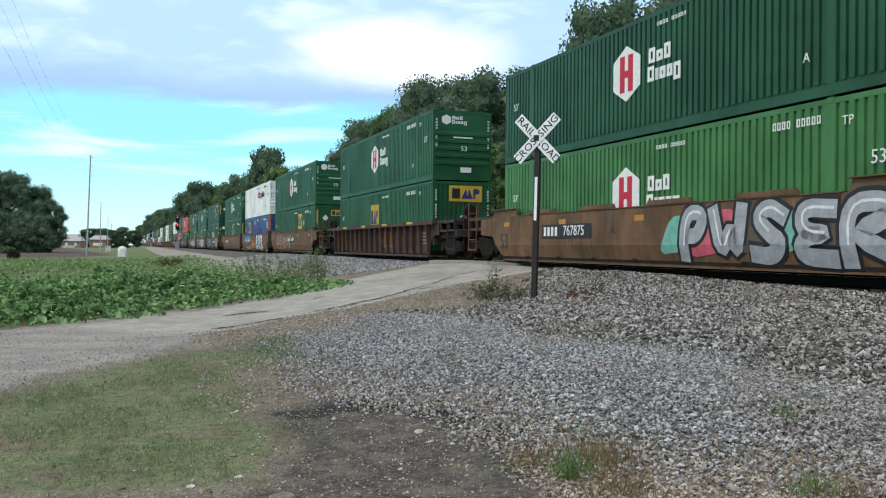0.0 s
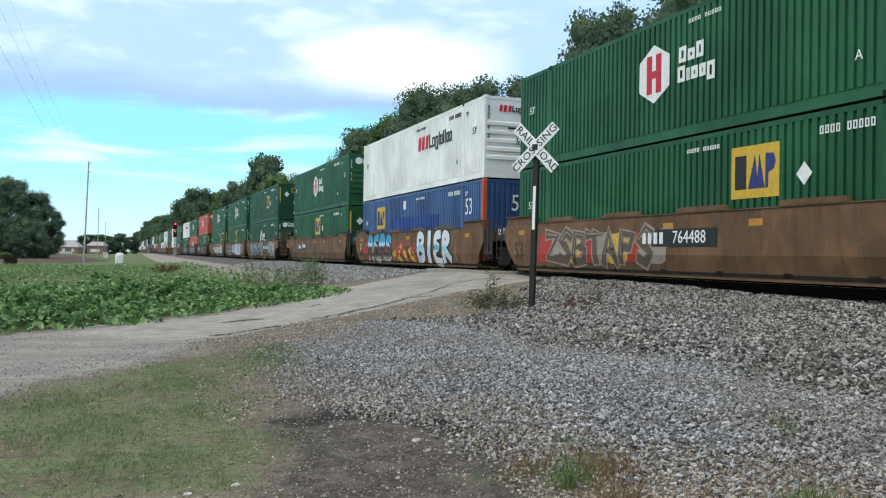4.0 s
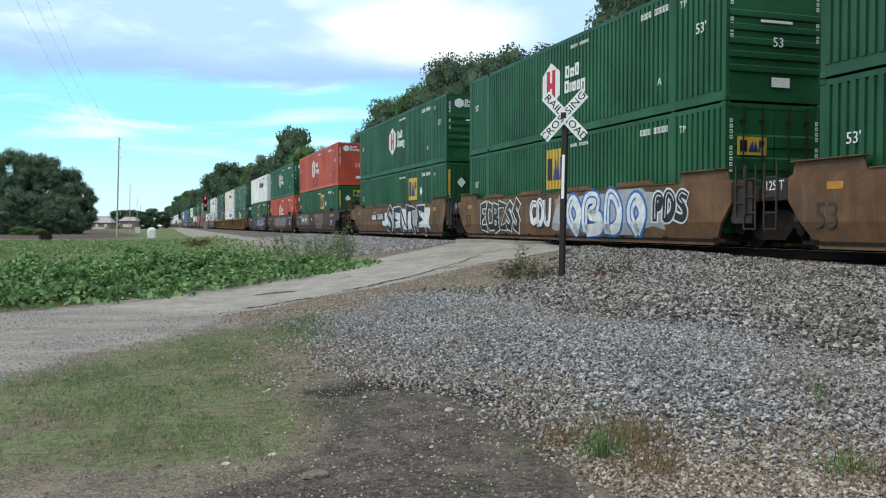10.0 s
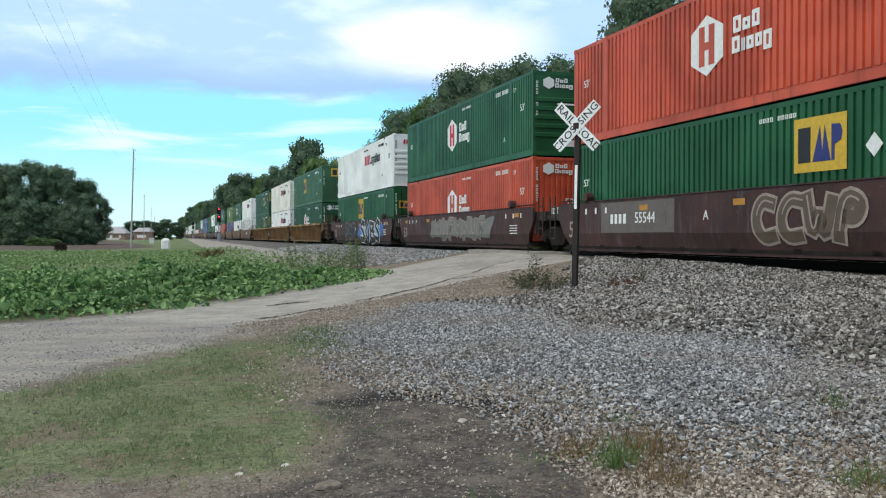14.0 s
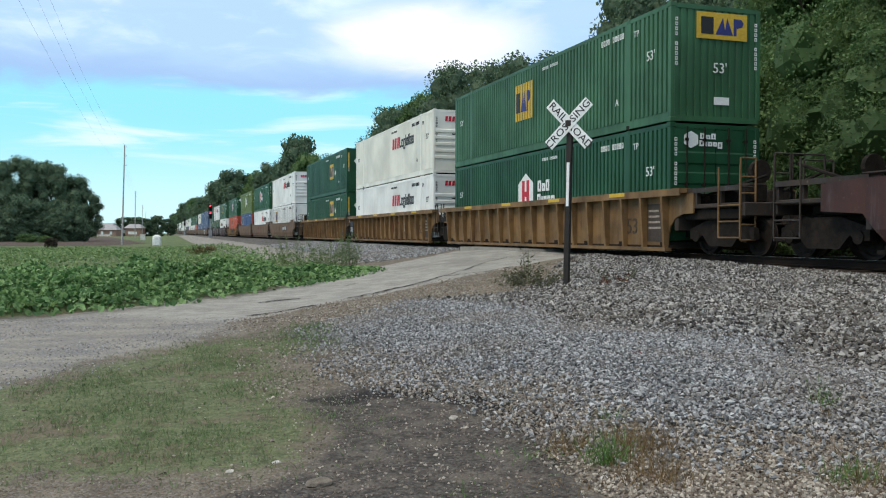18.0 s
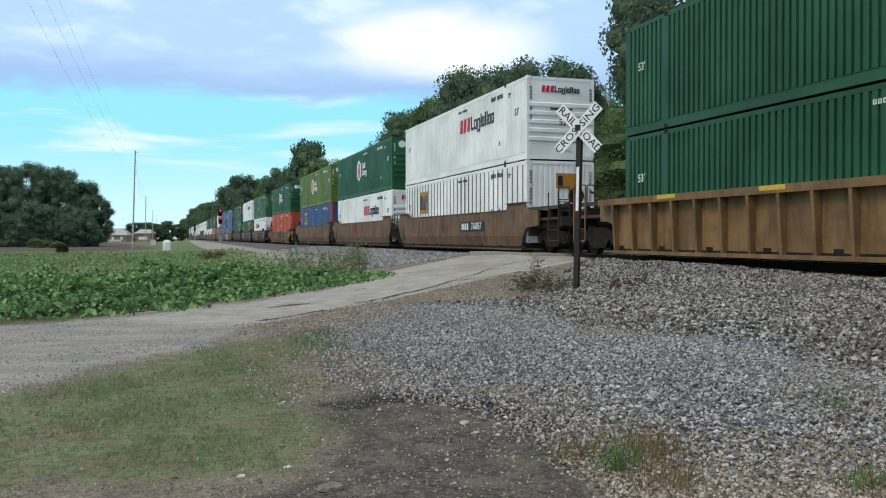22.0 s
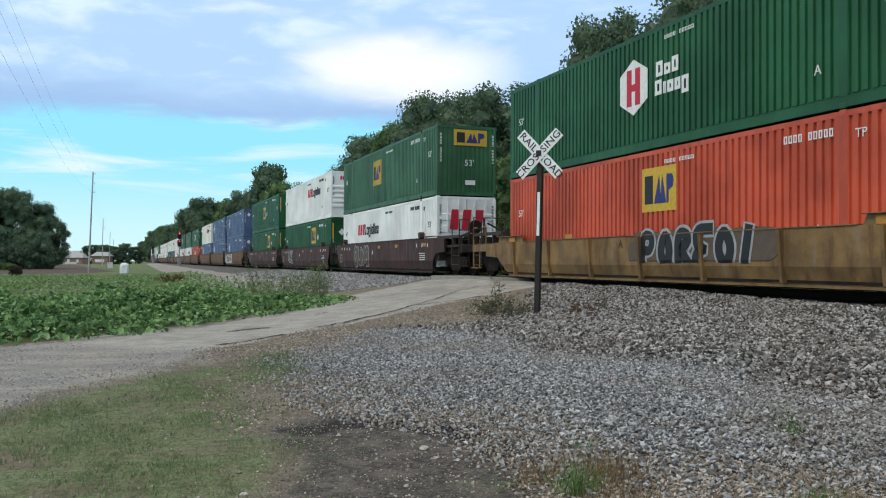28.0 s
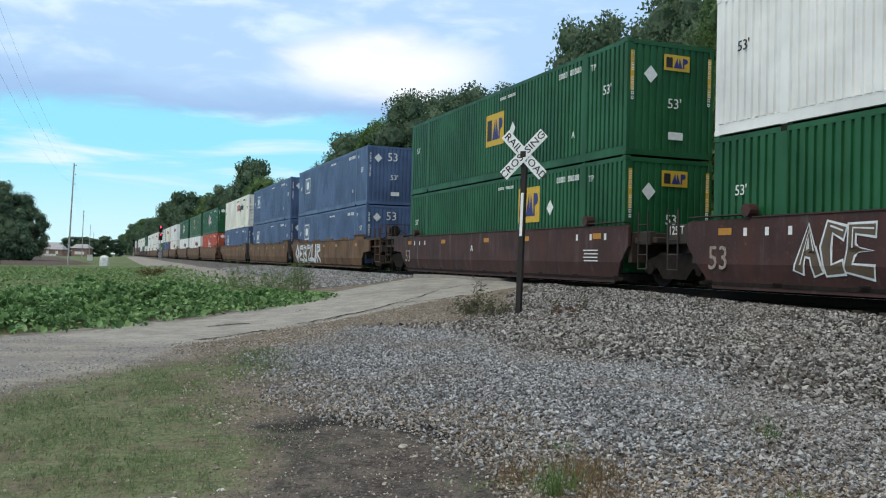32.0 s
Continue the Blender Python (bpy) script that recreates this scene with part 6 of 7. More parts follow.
def build_plants():
    rng = np.random.RandomState(21)
    n, u = sample(rng, GRASS, 150000, -4.2, 2.6, -13.2, -4.2, 1.2, lambda a, b: np.clip(0.5 + 0.5 * np.sin(a * 3.1 + b * 1.3) * np.sin(b * 2.3 - a) + 0.45 * np.sin(a * 11 + np.sin(b * 7) * 2) * np.sin(b * 9.5 + a * 3), 0.06, 1))
    blades("short_grass", n, u, 0.045, 0.006, BLADE, "patchy short green grass", rng, 0.8)
    q = rng.uniform(0, 1, len(n)) < 0.22
    blades("fresh_grass", n[q], u[q] + 0.01, 0.05, 0.006, leaf_mat("fresh_grass_blades", (0.095, 0.180, 0.060), (0.190, 0.310, 0.115)), "patchy short green grass", rng, 0.8)
    n, u = sample(rng, FIELD, 52000, -40, 6.5, -95, -18, 1.0, lambda a, b: np.clip(0.55 + 0.6 * np.sin(a * 0.55 + np.sin(b * 0.3) * 2) * np.sin(b * 0.31 - a * 0.2), 0.08, 1))
    blades("field_grass", n, u, 0.15, 0.035, FIELD_BLADE, "rough field grass beyond the weeds", rng, 0.5)
    verge = [(1.0, -13.5), (1.6, -14.8), (3.0, -16.3), (4.7, -17.7), (6.9, -19.5), (9.0, -20.8), (10.5, -20.6), (8.8, -17.4), (6.8, -14.9), (4.7, -15.0), (2.3, -12.0)]
    n, u = sample(rng, verge, 7000, 0.8, 10.6, -21, -11.8, 1.0, lambda a, b: np.clip(0.5 + 0.6 * np.sin(a * 2.1 + b) * np.sin(b * 1.7 - a), 0.05, 1))
    blades("dry_verge_grass", n, u, 0.06, 0.008, BLADE_DRY, "thin dry tan grass on the road verge", rng, 0.8)
    # leafy weed bank along the road
    weeds = [(-6.0, -28), (-1.5, -28.5), (1.6, -28.2), (4.4, -27.4), (5.6, -26.3), (5.1, -24.5), (1.4, -21.2), (-0.7, -18.7), (-2.1, -18.0), (-9, -14.5), (-16, -18), (-14, -26)]
    n, u = sample(rng, weeds, 190000, -16, 6.2, -32, -14.5, 2.6)
    d = inside(weeds, n, u, 3.0)
    lump = 0.5 + 0.3 * np.sin(n * 1.7 + np.sin(u * 1.1) * 2) * np.sin(u * 1.3 + n * 0.6) + 0.3 * np.sin(n * 3.9 + u * 2.2) * np.sin(u * 3.3 - n * 1.1)
    top = (0.08 + 0.50 * d) * (0.25 + 1.05 * lump) * np.clip((n + 22) / 20, 0.7, 1.1) * np.clip(1.0 - 0.09 * n, 0.5, 1.0)
    hgt = top * rng.uniform(0.35, 1.0, len(n)) ** 0.6
    me = island_copies("weed_bank", LEAF_V, LEAF_F, plan_points(n, u, hgt), random_rots(rng, len(n), 1.05), rng.uniform(0.06, 0.165, len(n)))
    n, u = sample(rng, None, 16000, -30, 6.0, -90, -31, bias=lambda a, b: inside(FIELD, a, b, 2.0) * np.clip(0.5 + 0.6 * np.sin(a * 0.8 + np.sin(b * 0.4) * 2) * np.sin(b * 0.5 + a * 0.3), 0.05, 1))
    solid("field_weeds", island_copies("field_weeds", LEAF_V, LEAF_F, plan_points(n, u, rng.uniform(0.02, 0.14, len(n))), random_rots(rng, len(n), 0.6), rng.uniform(0.08, 0.2, len(n))), LEAF_WEED, "low patchy weeds in the rough field", "weeds", kind="stuff")
    n, u = sample(rng, None, 42000, -34, 6.0, -88, -29, bias=lambda a, b: inside(FIELD, a, b, 2.0) * np.clip(0.35 + 0.7 * np.sin(a * 0.43 + np.sin(b * 0.23) * 2) * np.sin(b * 0.27 + a * 0.17), 0.03, 1))
    solid("tall_field_weeds", island_copies("tall_field_weeds", LEAF_V, LEAF_F, plan_points(n, u, rng.uniform(0.02, 0.34, len(n)) ** 1.2), random_rots(rng, len(n), 1.0), rng.uniform(0.06, 0.20, len(n))), FIELD_BLADE, "rough knee-high weeds over the field", "weeds", kind="stuff")
    solid("weed_bank", me, LEAF_WEED, "bright green broadleaf weeds along the road edge", "weeds", kind="stuff")


build_plants()


def weed_clump(n, u, h, count, seed, mat=LEAF_TALL, spread=0.5, leaf=1.0, label="tall grey green weeds growing in gravel"):
    """A bushy weed: thin stems and many small leaves."""
    rng = np.random.RandomState(seed)
    p = plan_points(np.array([n]), np.array([u]))[0]
    w = thing("weed", label, "weed", pose(*p))
    bm = bmesh.new()
    tips = []
    for _ in range(max(3, count // 40)):
        a, r = rng.uniform(0, 6.28), spread * rng.uniform(0.1, 1) ** 0.7
        hh = h * rng.uniform(0.45, 1)
        tip = (r * math.cos(a), r * math.sin(a), hh)
        root = (tip[0] * 0.45, tip[1] * 0.45, -0.02)
        tube(bm, root, tip, 0.006, 4, 0.003)
        tips.append((root, tip))
    part("stem", bm, LEAF_TALL, w)
    idx = rng.randint(0, len(tips), count)
    f = rng.uniform(0.15, 1.05, count)
    roots, ends = np.array([t[0] for t in tips])[idx], np.array([t[1] for t in tips])[idx]
    pos = roots + (ends - roots) * f[:, None] + rng.normal(0, 0.05, (count, 3))
    pos[:, 2] = np.maximum(pos[:, 2], 0.01)
    part("leaves", island_copies("leaves", np.asarray(LEAF_V) * (0.55, 1.2, 1), LEAF_F, pos, random_rots(rng, count, 0.9), rng.uniform(0.03, 0.085, count) * leaf), mat, w)


def tuft(n, u, h, count, seed, mat, label, r):
    rng = np.random.RandomState(seed)
    p = plan_points(np.array([n]), np.array([u]))[0]
    nn = count
    pos = np.stack([rng.normal(0, r, nn), rng.normal(0, r, nn), np.zeros(nn)], -1)
    base = np.asarray(BLADE_V, np.float32) * (0.0055, 0.09, h)
    me = island_copies("grass_tuft", base, BLADE_F, pos, random_rots(rng, nn, 0.62), rng.uniform(0.35, 1.15, nn))
    solid("grass_tuft", me, mat, label, "grass tuft", pose(*p), kind="stuff")


for i, (n, u, h, c, s) in enumerate([(7.35, -16.6, 0.42, 520, 0.75), (7.1, -16.9, 0.3, 300, 0.6), (7.55, -17.2, 0.8, 160, 0.2), (7.2, -15.7, 0.4, 160, 0.4), (6.4, -30.2, 1.15, 900, 0.6), (5.9, -31.4, 1.0, 800, 0.9), (5.4, -28.6, 0.7, 600, 0.8), (4.6, -33.0, 0.9, 700, 1.0), (5.0, -30.2, 0.8, 600, 0.9), (5.7, -40.0, 1.2, 420, 0.9), (5.6, -36.0, 0.9, 300, 0.9), (6.2, -29.8, 0.7, 300, 0.7), (8.6, -15.3, 0.25, 120, 0.5)]):
    weed_clump(n, u, h, c, 100 + i, LEAF_POST if u > -18 else LEAF_TALL, spread=s)
weed_clump(8.3, -15.2, 0.22, 160, 140, leaf_mat("red_weed_leaves", (0.09, 0.030, 0.022), (0.20, 0.08, 0.05)), 0.5, label="low reddish brown weeds in the ballast")
BLADE_FRESH = leaf_mat("tuft_blades", (0.060, 0.130, 0.030), (0.140, 0.260, 0.070))
DRY_LABEL, GREEN_LABEL = "tuft of dry brown grass in gravel", "tuft of green grass in gravel"
for i, (n, u, h, c, d, r) in enumerate([(2.5, -4.58, 0.24, 120, 0, 0.05), (2.46, -4.66, 0.18, 60, 0, 0.07), (2.84, -4.73, 0.20, 320, 1, 0.13), (2.56, -4.12, 0.16, 150, 1, 0.09), (2.62, -4.4, 0.14, 90, 1, 0.12), (2.45, -4.96, 0.17, 110, 1, 0.10), (2.98, -5.13, 0.13, 70, 1, 0.12),
                                         (3.45, -3.66, 0.15, 120, 0, 0.08), (3.5, -3.5, 0.15, 140, 1, 0.12), (4.45, -5.01, 0.26, 40, 0, 0.05), (4.35, -4.9, 0.10, 90, 1, 0.22), (3.05, -5.53, 0.11, 50, 0, 0.06), (2.7, -4.9, 0.10, 80, 0, 0.12), (2.0, -12.0, 0.13, 300, 0, 0.30), (1.9, -11.4, 0.10, 260, 0, 0.28),
                                         (2.1, -12.6, 0.12, 200, 0, 0.22), (2.2, -4.3, 0.08, 90, 1, 0.2), (2.6, -8.2, 0.08, 60, 1, 0.12), (2.2, -5.0, 0.08, 60, 0, 0.14), (1.6, -4.4, 0.05, 60, 0, 0.12), (3.9, -3.9, 0.09, 80, 1, 0.2), (1.5, -9.9, 0.06, 120, 0, 0.3), (1.2, -8.9, 0.05, 120, 0, 0.25)]):
    tuft(n, u, h, c, 200 + i, BLADE_DRY if d else BLADE_FRESH, DRY_LABEL if d else GREEN_LABEL, r)


# ---------------------------------------------------------------- trees
def tree_meshes(seed, height, width, leaves, leaf, low=0.12, lobes_n=74):
    """Trunk with limbs, and a crown of leafy lobes round the limbs: twigs of leaves over dense shaded hearts, uneven in outline."""
    rng = np.random.RandomState(seed)
    bm = bmesh.new()
    tube(bm, (0, 0, -0.3), (rng.normal(0, 0.2), rng.normal(0, 0.2), height * 0.5), height * 0.022, 9, height * 0.012)
    lobes = []
    for i in range(lobes_n):
        a, f = rng.uniform(0, 6.28), rng.uniform(low, 0.90)
        r = width * 0.5 * math.sqrt(max(0.05, 1 - (1.60 * (f - 0.42)) ** 2)) * rng.uniform(0.45, 0.92)
        tip = (r * math.cos(a), r * math.sin(a), height * f)
        if i % 2:
            tube(bm, (0, 0, height * max(0.10, f * 0.5)), tip, height * 0.007, 5, height * 0.002)
        lobes.append((*tip, width * rng.uniform(0.085, 0.165)))
    lobes.append((0, 0, height * 0.90, width * 0.13))
    trunk = baked(bm, "trunk")
    lobes = np.array(lobes)
    ball = bmesh.new()
    bmesh.ops.create_icosphere(ball, subdivisions=2, radius=1.0)
    ball.verts.ensure_lookup_table()
    bv, bf = np.array([v.co[:] for v in ball.verts]), np.array([[v.index for v in f.verts] for f in ball.faces])
    ball.free()
    hv, hf = [], []
    for k, (x, y, z, r) in enumerate(lobes):
        bump = rng.uniform(0.45, 0.78, (len(bv), 1))
        hv.append(bv * bump * r * (1, 1, 0.78) + (x, y, max(z, r * 0.6)))
        hf.append(bf + k * len(bv))
    idx = rng.choice(len(lobes), leaves, p=lobes[:, 3] ** 2 / np.sum(lobes[:, 3] ** 2))
    d = rng.normal(0, 1, (leaves, 3)) + (0, 0, 0.25)
    d /= np.linalg.norm(d, axis=1, keepdims=True)
    rad = lobes[idx, 3] * (0.66 + 0.44 * rng.uniform(0, 1, leaves))
    pos = lobes[idx, :3] + d * rad[:, None] * (1, 1, 0.80)
    pos[:, 2] = np.maximum(pos[:, 2], 0.3)
    rots, sizes = random_rots(rng, leaves, 1.0), rng.uniform(0.45, 1.3, leaves) * leaf
    base = np.asarray(SPRIG_V) * (1.2, 1.2, 1.6)
    lv = np.einsum("kij,vj->kvi", rots, base) * sizes[:, None, None] + pos[:, None, :]
    lf = np.asarray(SPRIG_F)[None] + (np.arange(leaves) * len(base))[:, None, None]
    hv, hf = np.concatenate(hv), np.concatenate(hf)
    crown = quick_mesh("crown", np.concatenate([hv, lv.reshape(-1, 3)]), np.concatenate([hf, lf.reshape(-1, 3) + len(hv)]))
    return trunk, crown, height, width


TREE_KINDS = [tree_meshes(1, 15, 12, 26000, 0.19), tree_meshes(2, 14, 10, 24000, 0.18), tree_meshes(3, 16, 13, 28000, 0.20), tree_meshes(4, 12, 11, 80000, 0.10), tree_meshes(5, 7, 8, 48000, 0.085, 0.05), tree_meshes(6, 14, 13, 7000, 0.45, 0.04, 60), tree_meshes(7, 7, 9, 7000, 0.26, 0.03, 60)]


def tree(p, kind, height, width, mat, turn, label, group):
    trunk, crown, h, w = TREE_KINDS[kind]
    t = thing("tree", label, "tree", pose(p[0], p[1], p[2], 0, 0, turn) @ Matrix.Diagonal((width / w, width / w, height / h, 1)), group=group)
    part("trunk", trunk, BARK, t)
    part("crown", crown, mat, t)


def build_trees():
    rng = random.Random(8)
    dark = "broadleaf tree in full dark green leaf"

    def wood(n, u, kind, h, w, mat=LEAF_DARK, label=dark):
        p = at(n, u, float(ground_z(n, u)) - 0.1)
        tree(p, kind, h, w, mat, rng.uniform(0, 360), label, "woods behind the track")
    # the skyline of the woods on the far side of the track
    for n, u, h, w in [(27, -22, 16, 11), (27, -30, 16, 9), (29, -37, 17, 9), (27.5, -44.5, 16.4, 8), (29, -62, 15.8, 10), (27, -66, 15.6, 9), (28, -75.5, 17.3, 11), (27, -84, 16.6, 9), (27, -96, 16.4, 10), (27, -106, 15.0, 9), (27, -117, 13.2, 8),
                       (25, -125, 12.8, 9), (25, -146, 15.9, 11), (26, -175, 22.2, 12.5), (25, -194, 18.4, 12), (22, -206, 16.6, 12), (21, -243, 19.6, 15), (20, -280, 20, 14), (20, -300, 19, 14), (16, -367, 16.5, 14), (15.8, -395, 18, 14), (16, -430, 19, 14), (16.5, -480, 21, 14), (16, -540, 22, 15), (16, -620, 23, 16), (15.5, -720, 23, 17), (15, -886, 22, 18)]:
        kind = rng.choice((0, 1, 2)) if u > -200 else 5
        wood(n + (2.5 if u < -300 else 0), u, 5 if u == -175 else kind, h * (1.0 if -100 < u < -40 else 0.95), w * (1.0 if u > -130 else 0.88), LEAF_DARK if rng.random() < 0.9 else LEAF_MID)
    # depth of the woods behind, lower
    for i in range(24):
        wood(36 + rng.uniform(0, 6), 8 - i * 8.0, 5, rng.uniform(11.5, 13.5), 13)
    # leafy edge, lower still
    for i in range(30):
        wood(22.5 + rng.uniform(-1, 2), 6 - i * 5.2, 4 if i < 11 else 6, rng.uniform(5.5, 8.5), rng.uniform(7, 9.5), LEAF_SHADE, "low leafy young tree at the edge of the woods")
    for u, h in ((-16, 13), (-9, 12), (-3, 13), (4, 12), (-26, 13)):
        wood(24.5, u, 3, h, 10, LEAF_MID, "green tree standing before the woods")
    # grove across the field, leafy down to the ground
    for x, y, h, w in [(-79.5, 160, 15.4, 9.5), (-75.3, 160, 12.8, 8), (-71.9, 159, 9.2, 6), (-86, 161, 16.4, 11), (-93, 162, 16, 12), (-102, 163, 16, 13), (-112, 166, 16, 13)]:
        tree((x, y, -0.1), rng.choice((0, 2, 3)), h, w, LEAF_DARK, rng.uniform(0, 360), "dark broadleaf tree at the edge of a field", "grove across the field")
    for x, y, h, w in [(-84, 152, 9, 10), (-77.5, 152, 7.5, 7), (-91, 154, 10, 11), (-98, 156, 10, 11), (-81, 150, 6, 9), (-87, 150, 7, 9), (-75, 152, 6, 7), (-72.4, 152, 7, 7), (-79.5, 151, 8, 9), (-70.3, 153, 4.5, 4.5)]:
        tree((x, y, -0.1), 6, h, w, LEAF_DARK, rng.uniform(0, 360), "low dark tree at the edge of a field", "grove across the field")
    for x, y, h, w in ((-69.5, 133, 1.5, 3.2), (-66.5, 133, 1.2, 2.6)):
        tree((x, y, -0.1), 6, h, w, LEAF_MID, rng.uniform(0, 360), "low light green bush before the grove", "bushes")
    for i in range(8):
        tree((-166 + i * 2.7, 405 + rng.uniform(-10, 10), -0.1), 5, rng.uniform(8.0, 10.0), 8.5, LEAF_DARK, rng.uniform(0, 360), "distant tree on the horizon", "distant trees")
    p = at(-10.4, -97, -0.05)
    tree(p, 6, 1.05, 1.35, leaf_mat("dead_brush_leaves", (0.034, 0.024, 0.020), (0.075, 0.052, 0.040)), 30, "dark brown dead bush in the field", "bushes")
    red = leaf_mat("rusty_brush_leaves", (0.11, 0.080, 0.038), (0.21, 0.145, 0.065))
    for k, (n, u, h) in enumerate(((2.6, -60, 0.50), (3.1, -64, 0.42))):
        weed_clump(n, u, h, 420, 160 + k, red, 1.1, 2.2, "low rusty brown brush in the field")
    # bare branches showing over the woods
    p = at(27, -50, 0.4)
    dead = thing("dead_tree", "bare grey dead tree among the woods", "tree", pose(*p))
    bm = bmesh.new()
    tube(bm, (0, 0, 0), (0, 0, 11), 0.16, 8, 0.06)
    for k in range(16):
        a, z = rng.uniform(0, 6.28), rng.uniform(6, 11)
        l = rng.uniform(1.0, 2.6)
        tip = (l * 0.7 * math.cos(a), l * 0.7 * math.sin(a), z + l)
        tube(bm, (0, 0, z), tip, 0.045, 5, 0.012)
        tube(bm, Vector(tip) * 0.6 + Vector((0, 0, z * 0.4)), (tip[0] * 1.2, tip[1] * 1.2, tip[2] + 0.4), 0.02, 4, 0.006)
    part("branches", bm, plain("dead_wood", (0.24, 0.22, 0.20), 0.9, 0, 0.2, 5), dead)


build_trees()


# ---------------------------------------------------------------- poles, wires, signals, box
def build_line():
    wood = plain("pole_wood", (0.40, 0.39, 0.38), 0.85, 0, 0.2, 5, 0.2)
    tops = []
    for i, u in enumerate((-11, -121, -231, -341, -451)):
        p = at((-4.8, -4.5, -5.5, -5.6, -5.8)[i], u, 0)
        t = thing("utility_pole", "tall bare wooden utility pole beside the field", "utility pole", pose(p.x, p.y, p.z, 0.0, 1.9 if i == 1 else 0.7, 0), group="utility poles")
        bm = bmesh.new()
        tube(bm, (0, 0, -0.5), (0, 0, 13.0 if i < 2 else 12.0), 0.115, 10, 0.075)
        part("shaft", bm, wood, t)
        for z in (12.7, 11.5, 10.3) if i < 2 else (11.7, 10.6, 9.5):
            bm = bmesh.new()
            tube(bm, (0.0, 0, z), (0.28, 0, z + 0.05), 0.02, 6), tube(bm, (0.28, 0, z), (0.28, 0, z + 0.14), 0.035, 6)
            part("insulator", bm, plain("insulator_grey", (0.25, 0.26, 0.28), 0.4), t)
        tops.append(p)
    wire = plain("wire", (0.50, 0.57, 0.66), 0.6)
    for k, z in enumerate((13.0, 11.8, 10.4)):
        w = thing("power_line", "thin sagging overhead wire", "wire", group="overhead wires")
        for a, b in zip([at(-4.3, 99, 0)] + tops[:-1], tops):
            cu = []
            for i in range(25):
                f = i / 24
                q = a.lerp(b, f)
                cu.append((q.x + 0.28, q.y, z + 0.1 - 2.2 * 4 * f * (1 - f) * 0.8))
            bm = bmesh.new()
            for c0, c1 in zip(cu, cu[1:]):
                tube(bm, c0, c1, 0.0045, 4)
            part("span", bm, wire, w)


build_line()


def signal(n, u, lit, label):
    z = float(ground_z(n, u))
    p = at(n, u, z)
    s = thing("railway_signal", label, "railway signal", pose(p.x, p.y, p.z, 0, 0, 20.15))
    grey = plain("signal_grey", (0.30, 0.31, 0.32), 0.5, 0.3)
    bm = bmesh.new()
    tube(bm, (0, 0.25, 0), (0, 0.25, 6.4), 0.09, 10)
    part("mast", bm, grey, s)
    part("case", boxes("case", (-0.3, 0.3, 0.1, 0.6, 0.0, 1.4), bevel=0.02), grey, s)
    bm = bmesh.new()
    for x in (0.5, 0.9):
        tube(bm, (x, 0.4, 0.0), (x, 0.4, 6.0), 0.03, 6)
    for i in range(16):
        tube(bm, (0.5, 0.4, 0.3 + i * 0.36), (0.9, 0.4, 0.3 + i * 0.36), 0.02, 5)
    part("ladder", bm, grey, s)
    black = plain("signal_black", (0.012, 0.012, 0.013), 0.7)
    for k, z0 in enumerate((5.6, 4.2)):
        h = part("signal_head", boxes("signal_head", (-0.34, 0.34, 0.0, 0.1, z0 - 0.62, z0 + 0.62), bevel=0.03), black, s)
        for j, dz in enumerate((0.38, 0.0, -0.38)):
            hood = lathe("hood", [(0.13, -0.30), (0.14, -0.30), (0.14, 0.0), (0.0, 0.0)], 14)
            part("hood", hood, black, h, pose(0, 0, z0 + dz))
            if j == 0 and lit:
                def glow(kk, b):
                    b.inputs["Base Color"].default_value = (0.6, 0.01, 0.02, 1)
                    b.inputs["Emission Color"].default_value = (1.0, 0.03, 0.05, 1)
                    b.inputs["Emission Strength"].default_value = 6.0
                bm = bmesh.new()
                tube(bm, (0, -0.03, 0), (0, -0.01, 0), 0.125, 14)
                part("lens", bm, shader("red_lamp_glow", glow), h, pose(0, 0, z0 + dz), "lit red lens")


signal(9.3, -168, True, "tall railway signal mast showing red")
signal(9.2, -330, False, "dark railway signal mast far down the line")


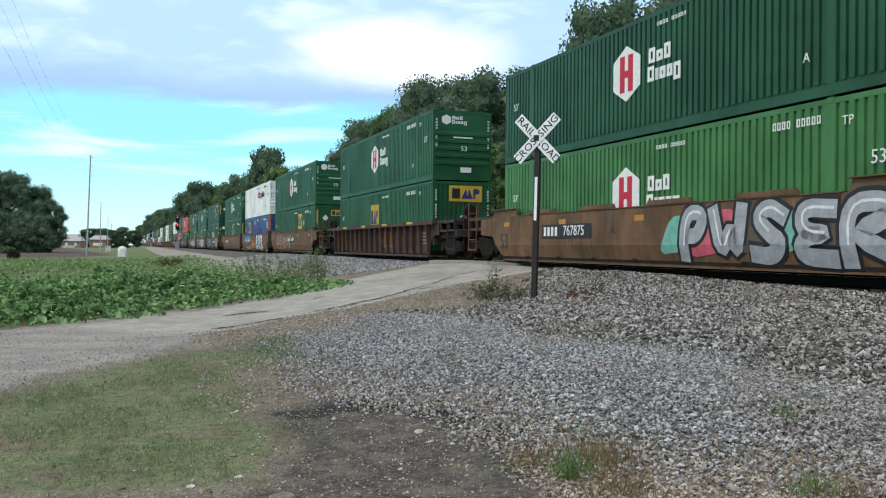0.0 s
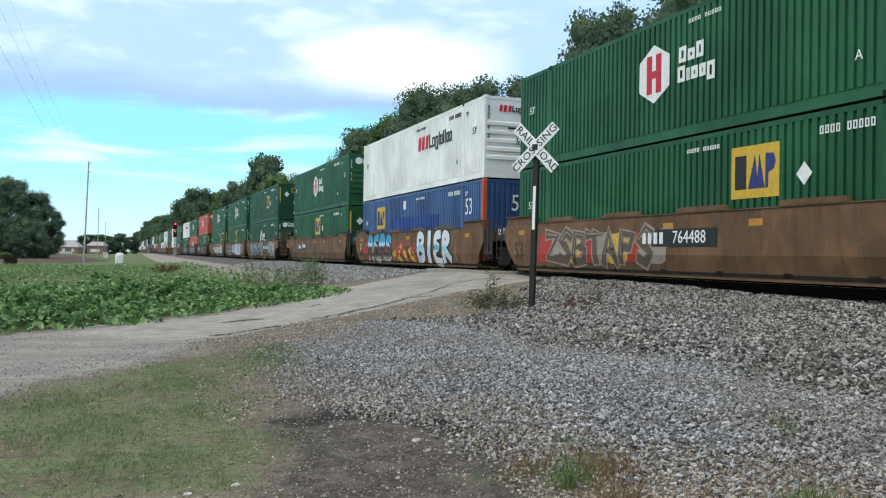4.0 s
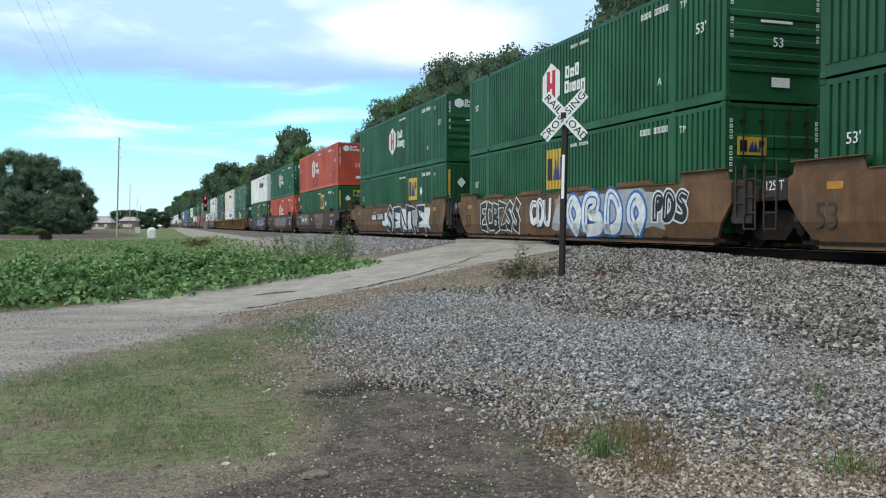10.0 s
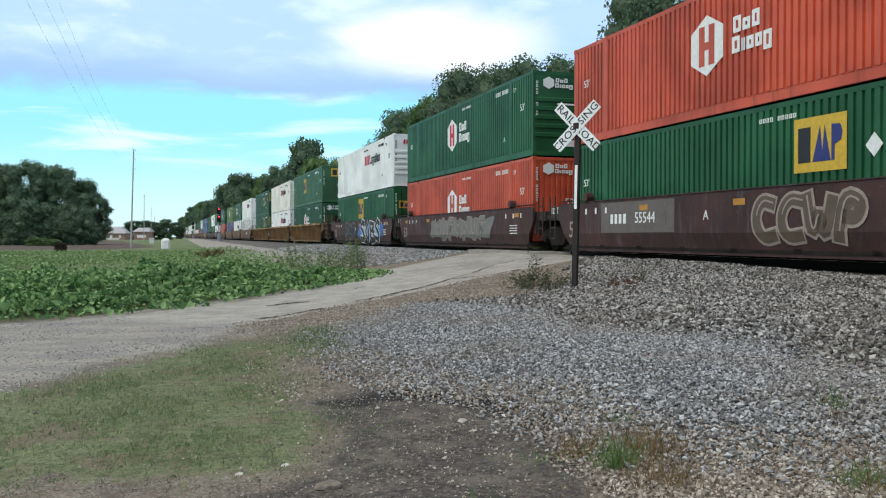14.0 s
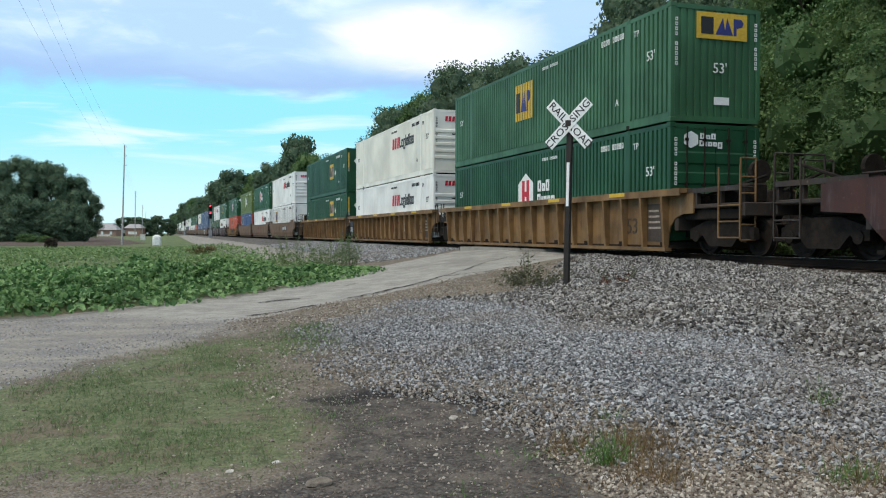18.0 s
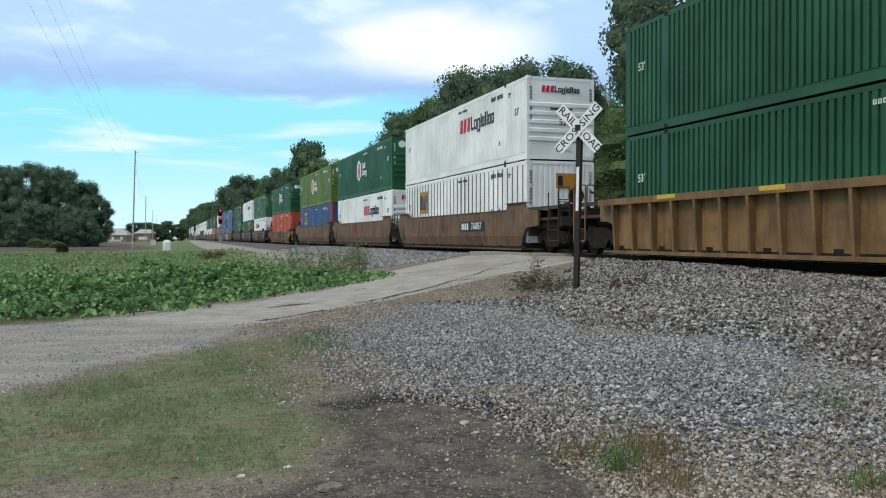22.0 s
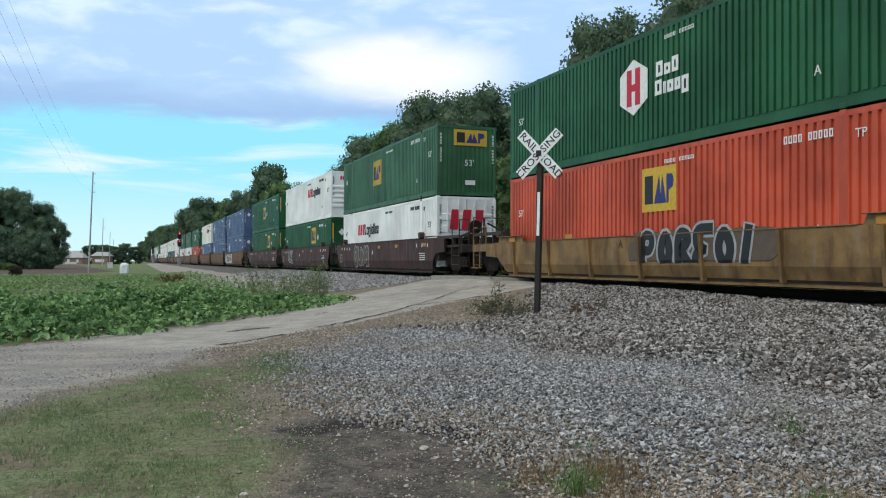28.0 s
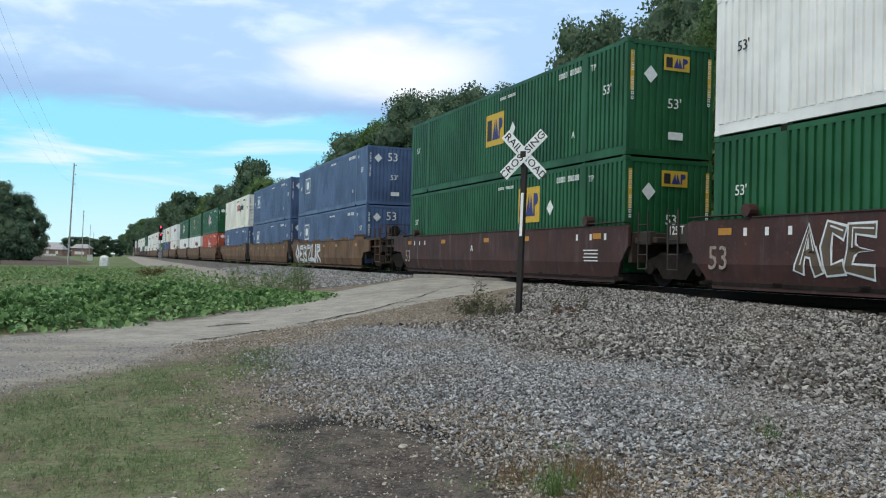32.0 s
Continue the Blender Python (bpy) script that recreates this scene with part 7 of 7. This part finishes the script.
def small_things():
    white = plain("cabinet_white", (0.70, 0.71, 0.70), 0.6)
    p = at(-0.15, -103.5, 0.0)
    c = thing("equipment_cabinet", "weathered white rounded cabinet standing in field grass", "cabinet", pose(p.x, p.y, p.z, 0, 0, 10))
    part("body", boxes("body", (-0.46, 0.46, -0.36, 0.36, 0, 0.95), bevel=0.12), white, c)
    dome = bmesh.new()
    bmesh.ops.create_uvsphere(dome, u_segments=16, v_segments=10, radius=0.5)
    bmesh.ops.transform(dome, matrix=Matrix.Translation((0, 0, 0.92)) @ Matrix.Diagonal((1.0, 0.8, 0.8, 1)), verts=dome.verts)
    part("lid", dome, white, c, label="rounded white lid")
    p = at(-3.0, -190, 0.0)
    c = thing("equipment_cabinet", "small white box beside the field", "cabinet", pose(p.x, p.y, p.z, 0, 0, 20))
    part("body", boxes("body", (-0.5, 0.5, -0.4, 0.4, 0, 1.15), bevel=0.04), white, c)
    part("lid", boxes("lid", (-0.54, 0.54, -0.44, 0.44, 1.15, 1.22), bevel=0.02), white, c)
    brick = plain("house_brick", (0.30, 0.19, 0.15), 0.85, 0, 0.2, 3)
    roof = plain("house_roof", (0.36, 0.35, 0.35), 0.8, 0, 0.15, 2)
    for x, y, w, z, wall in ((-159, 366, 15, 2.9, brick), (-166, 388, 8, 4.2, white), (-156, 396, 7, 3.8, brick)):
        h = thing("house", "low brick house with grey hipped roof across the field" if wall is brick else "white house with grey roof across the field", "house", pose(x, y, 0, 0, 0, 5))
        part("wall", boxes("wall", (-w / 2, w / 2, -4, 4, 0, z)), wall, h)
        part("roof", mesh_of("roof", [(-w / 2 - 0.5, -4.6, z - 0.1), (w / 2 + 0.5, -4.6, z - 0.1), (w / 2 + 0.5, 4.6, z - 0.1), (-w / 2 - 0.5, 4.6, z - 0.1), (-w / 2 + 1, 0, z + 1.8), (w / 2 - 1, 0, z + 1.8)], [(0, 1, 5, 4), (2, 3, 4, 5), (1, 2, 5), (3, 0, 4), (3, 2, 1, 0)]), roof, h)
        for i in range(4):
            part("window", boxes("window", (-w / 2 + 2 + i * (w - 4) / 3 - 0.5, -w / 2 + 2 + i * (w - 4) / 3 + 0.5, -4.05, -4.0, 0.9, 2.2)), white, h)
    p = thing("fence", "low white board fence before the houses", "fence", pose(-153.5, 355, 0, 0, 0, 5))
    for i in range(7):
        part("post", boxes("post", (-3 + i - 0.06, -3 + i + 0.06, -0.06, 0.06, 0, 0.9)), white, p)
    for z in (0.35, 0.75):
        part("board", boxes("board", (-3.1, 3.1, -0.09, -0.06, z - 0.12, z + 0.12)), white, p)
    for x, y, zz in ((-163.5, 400, 14.0), (-134, 430, 26.0)):
        m = thing("radio_mast", "thin grey mast on the horizon", "mast", pose(x, y, 0))
        bm = bmesh.new()
        tube(bm, (0, 0, 0), (0, 0, zz), 0.16, 6, 0.07)
        part("shaft", bm, roof, m)


small_things()


def build_cracks():
    """Cracks and broken lips of the old asphalt; thin dark strips paint the lip's shadow."""
    tar = plain("crack_lip_shade", (0.050, 0.045, 0.040), 0.95, 0, 0.2, 9)
    rng = random.Random(4)
    for path, w in (([(3.6, -17.2), (4.7, -18.3), (5.8, -19.3), (6.6, -20.2), (7.2, -20.2), (7.9, -20.4), (8.8, -21.0)], 0.09), ([(1.4, -15.2), (2.2, -15.9), (2.9, -16.5)], 0.12), ([(6.6, -20.2), (7.6, -21.3), (8.6, -22.6), (9.8, -23.6)], 0.04), ([(1.9, -17.9), (2.4, -18.2), (2.8, -18.1)], 0.13), ([(4.2, -20.4), (4.6, -20.9)], 0.05)):
        pts = []
        for (a, b), (c, d) in zip(path, path[1:]):
            for k in range(8):
                f = k / 8
                pts.append((a + (c - a) * f + rng.uniform(-0.05, 0.05), b + (d - b) * f + rng.uniform(-0.05, 0.05), w * rng.uniform(0.3, 1.2)))
        vs, fs = [], []
        for k, (n, u, ww) in enumerate(pts):
            for s in (-0.5, 0.5):
                q = at(n + s * ww * 0.7, u + s * ww * 0.7)
                vs.append((q.x, q.y, float(ground_z(n, u)) + 0.014))
            if k:
                fs.append((2 * k - 2, 2 * k - 1, 2 * k + 1, 2 * k))
        solid("road_crack", mesh_of("road_crack", vs, fs), tar, "dark crack and lip shadow line in worn asphalt", "road", kind="structure")


build_cracks()

motions()
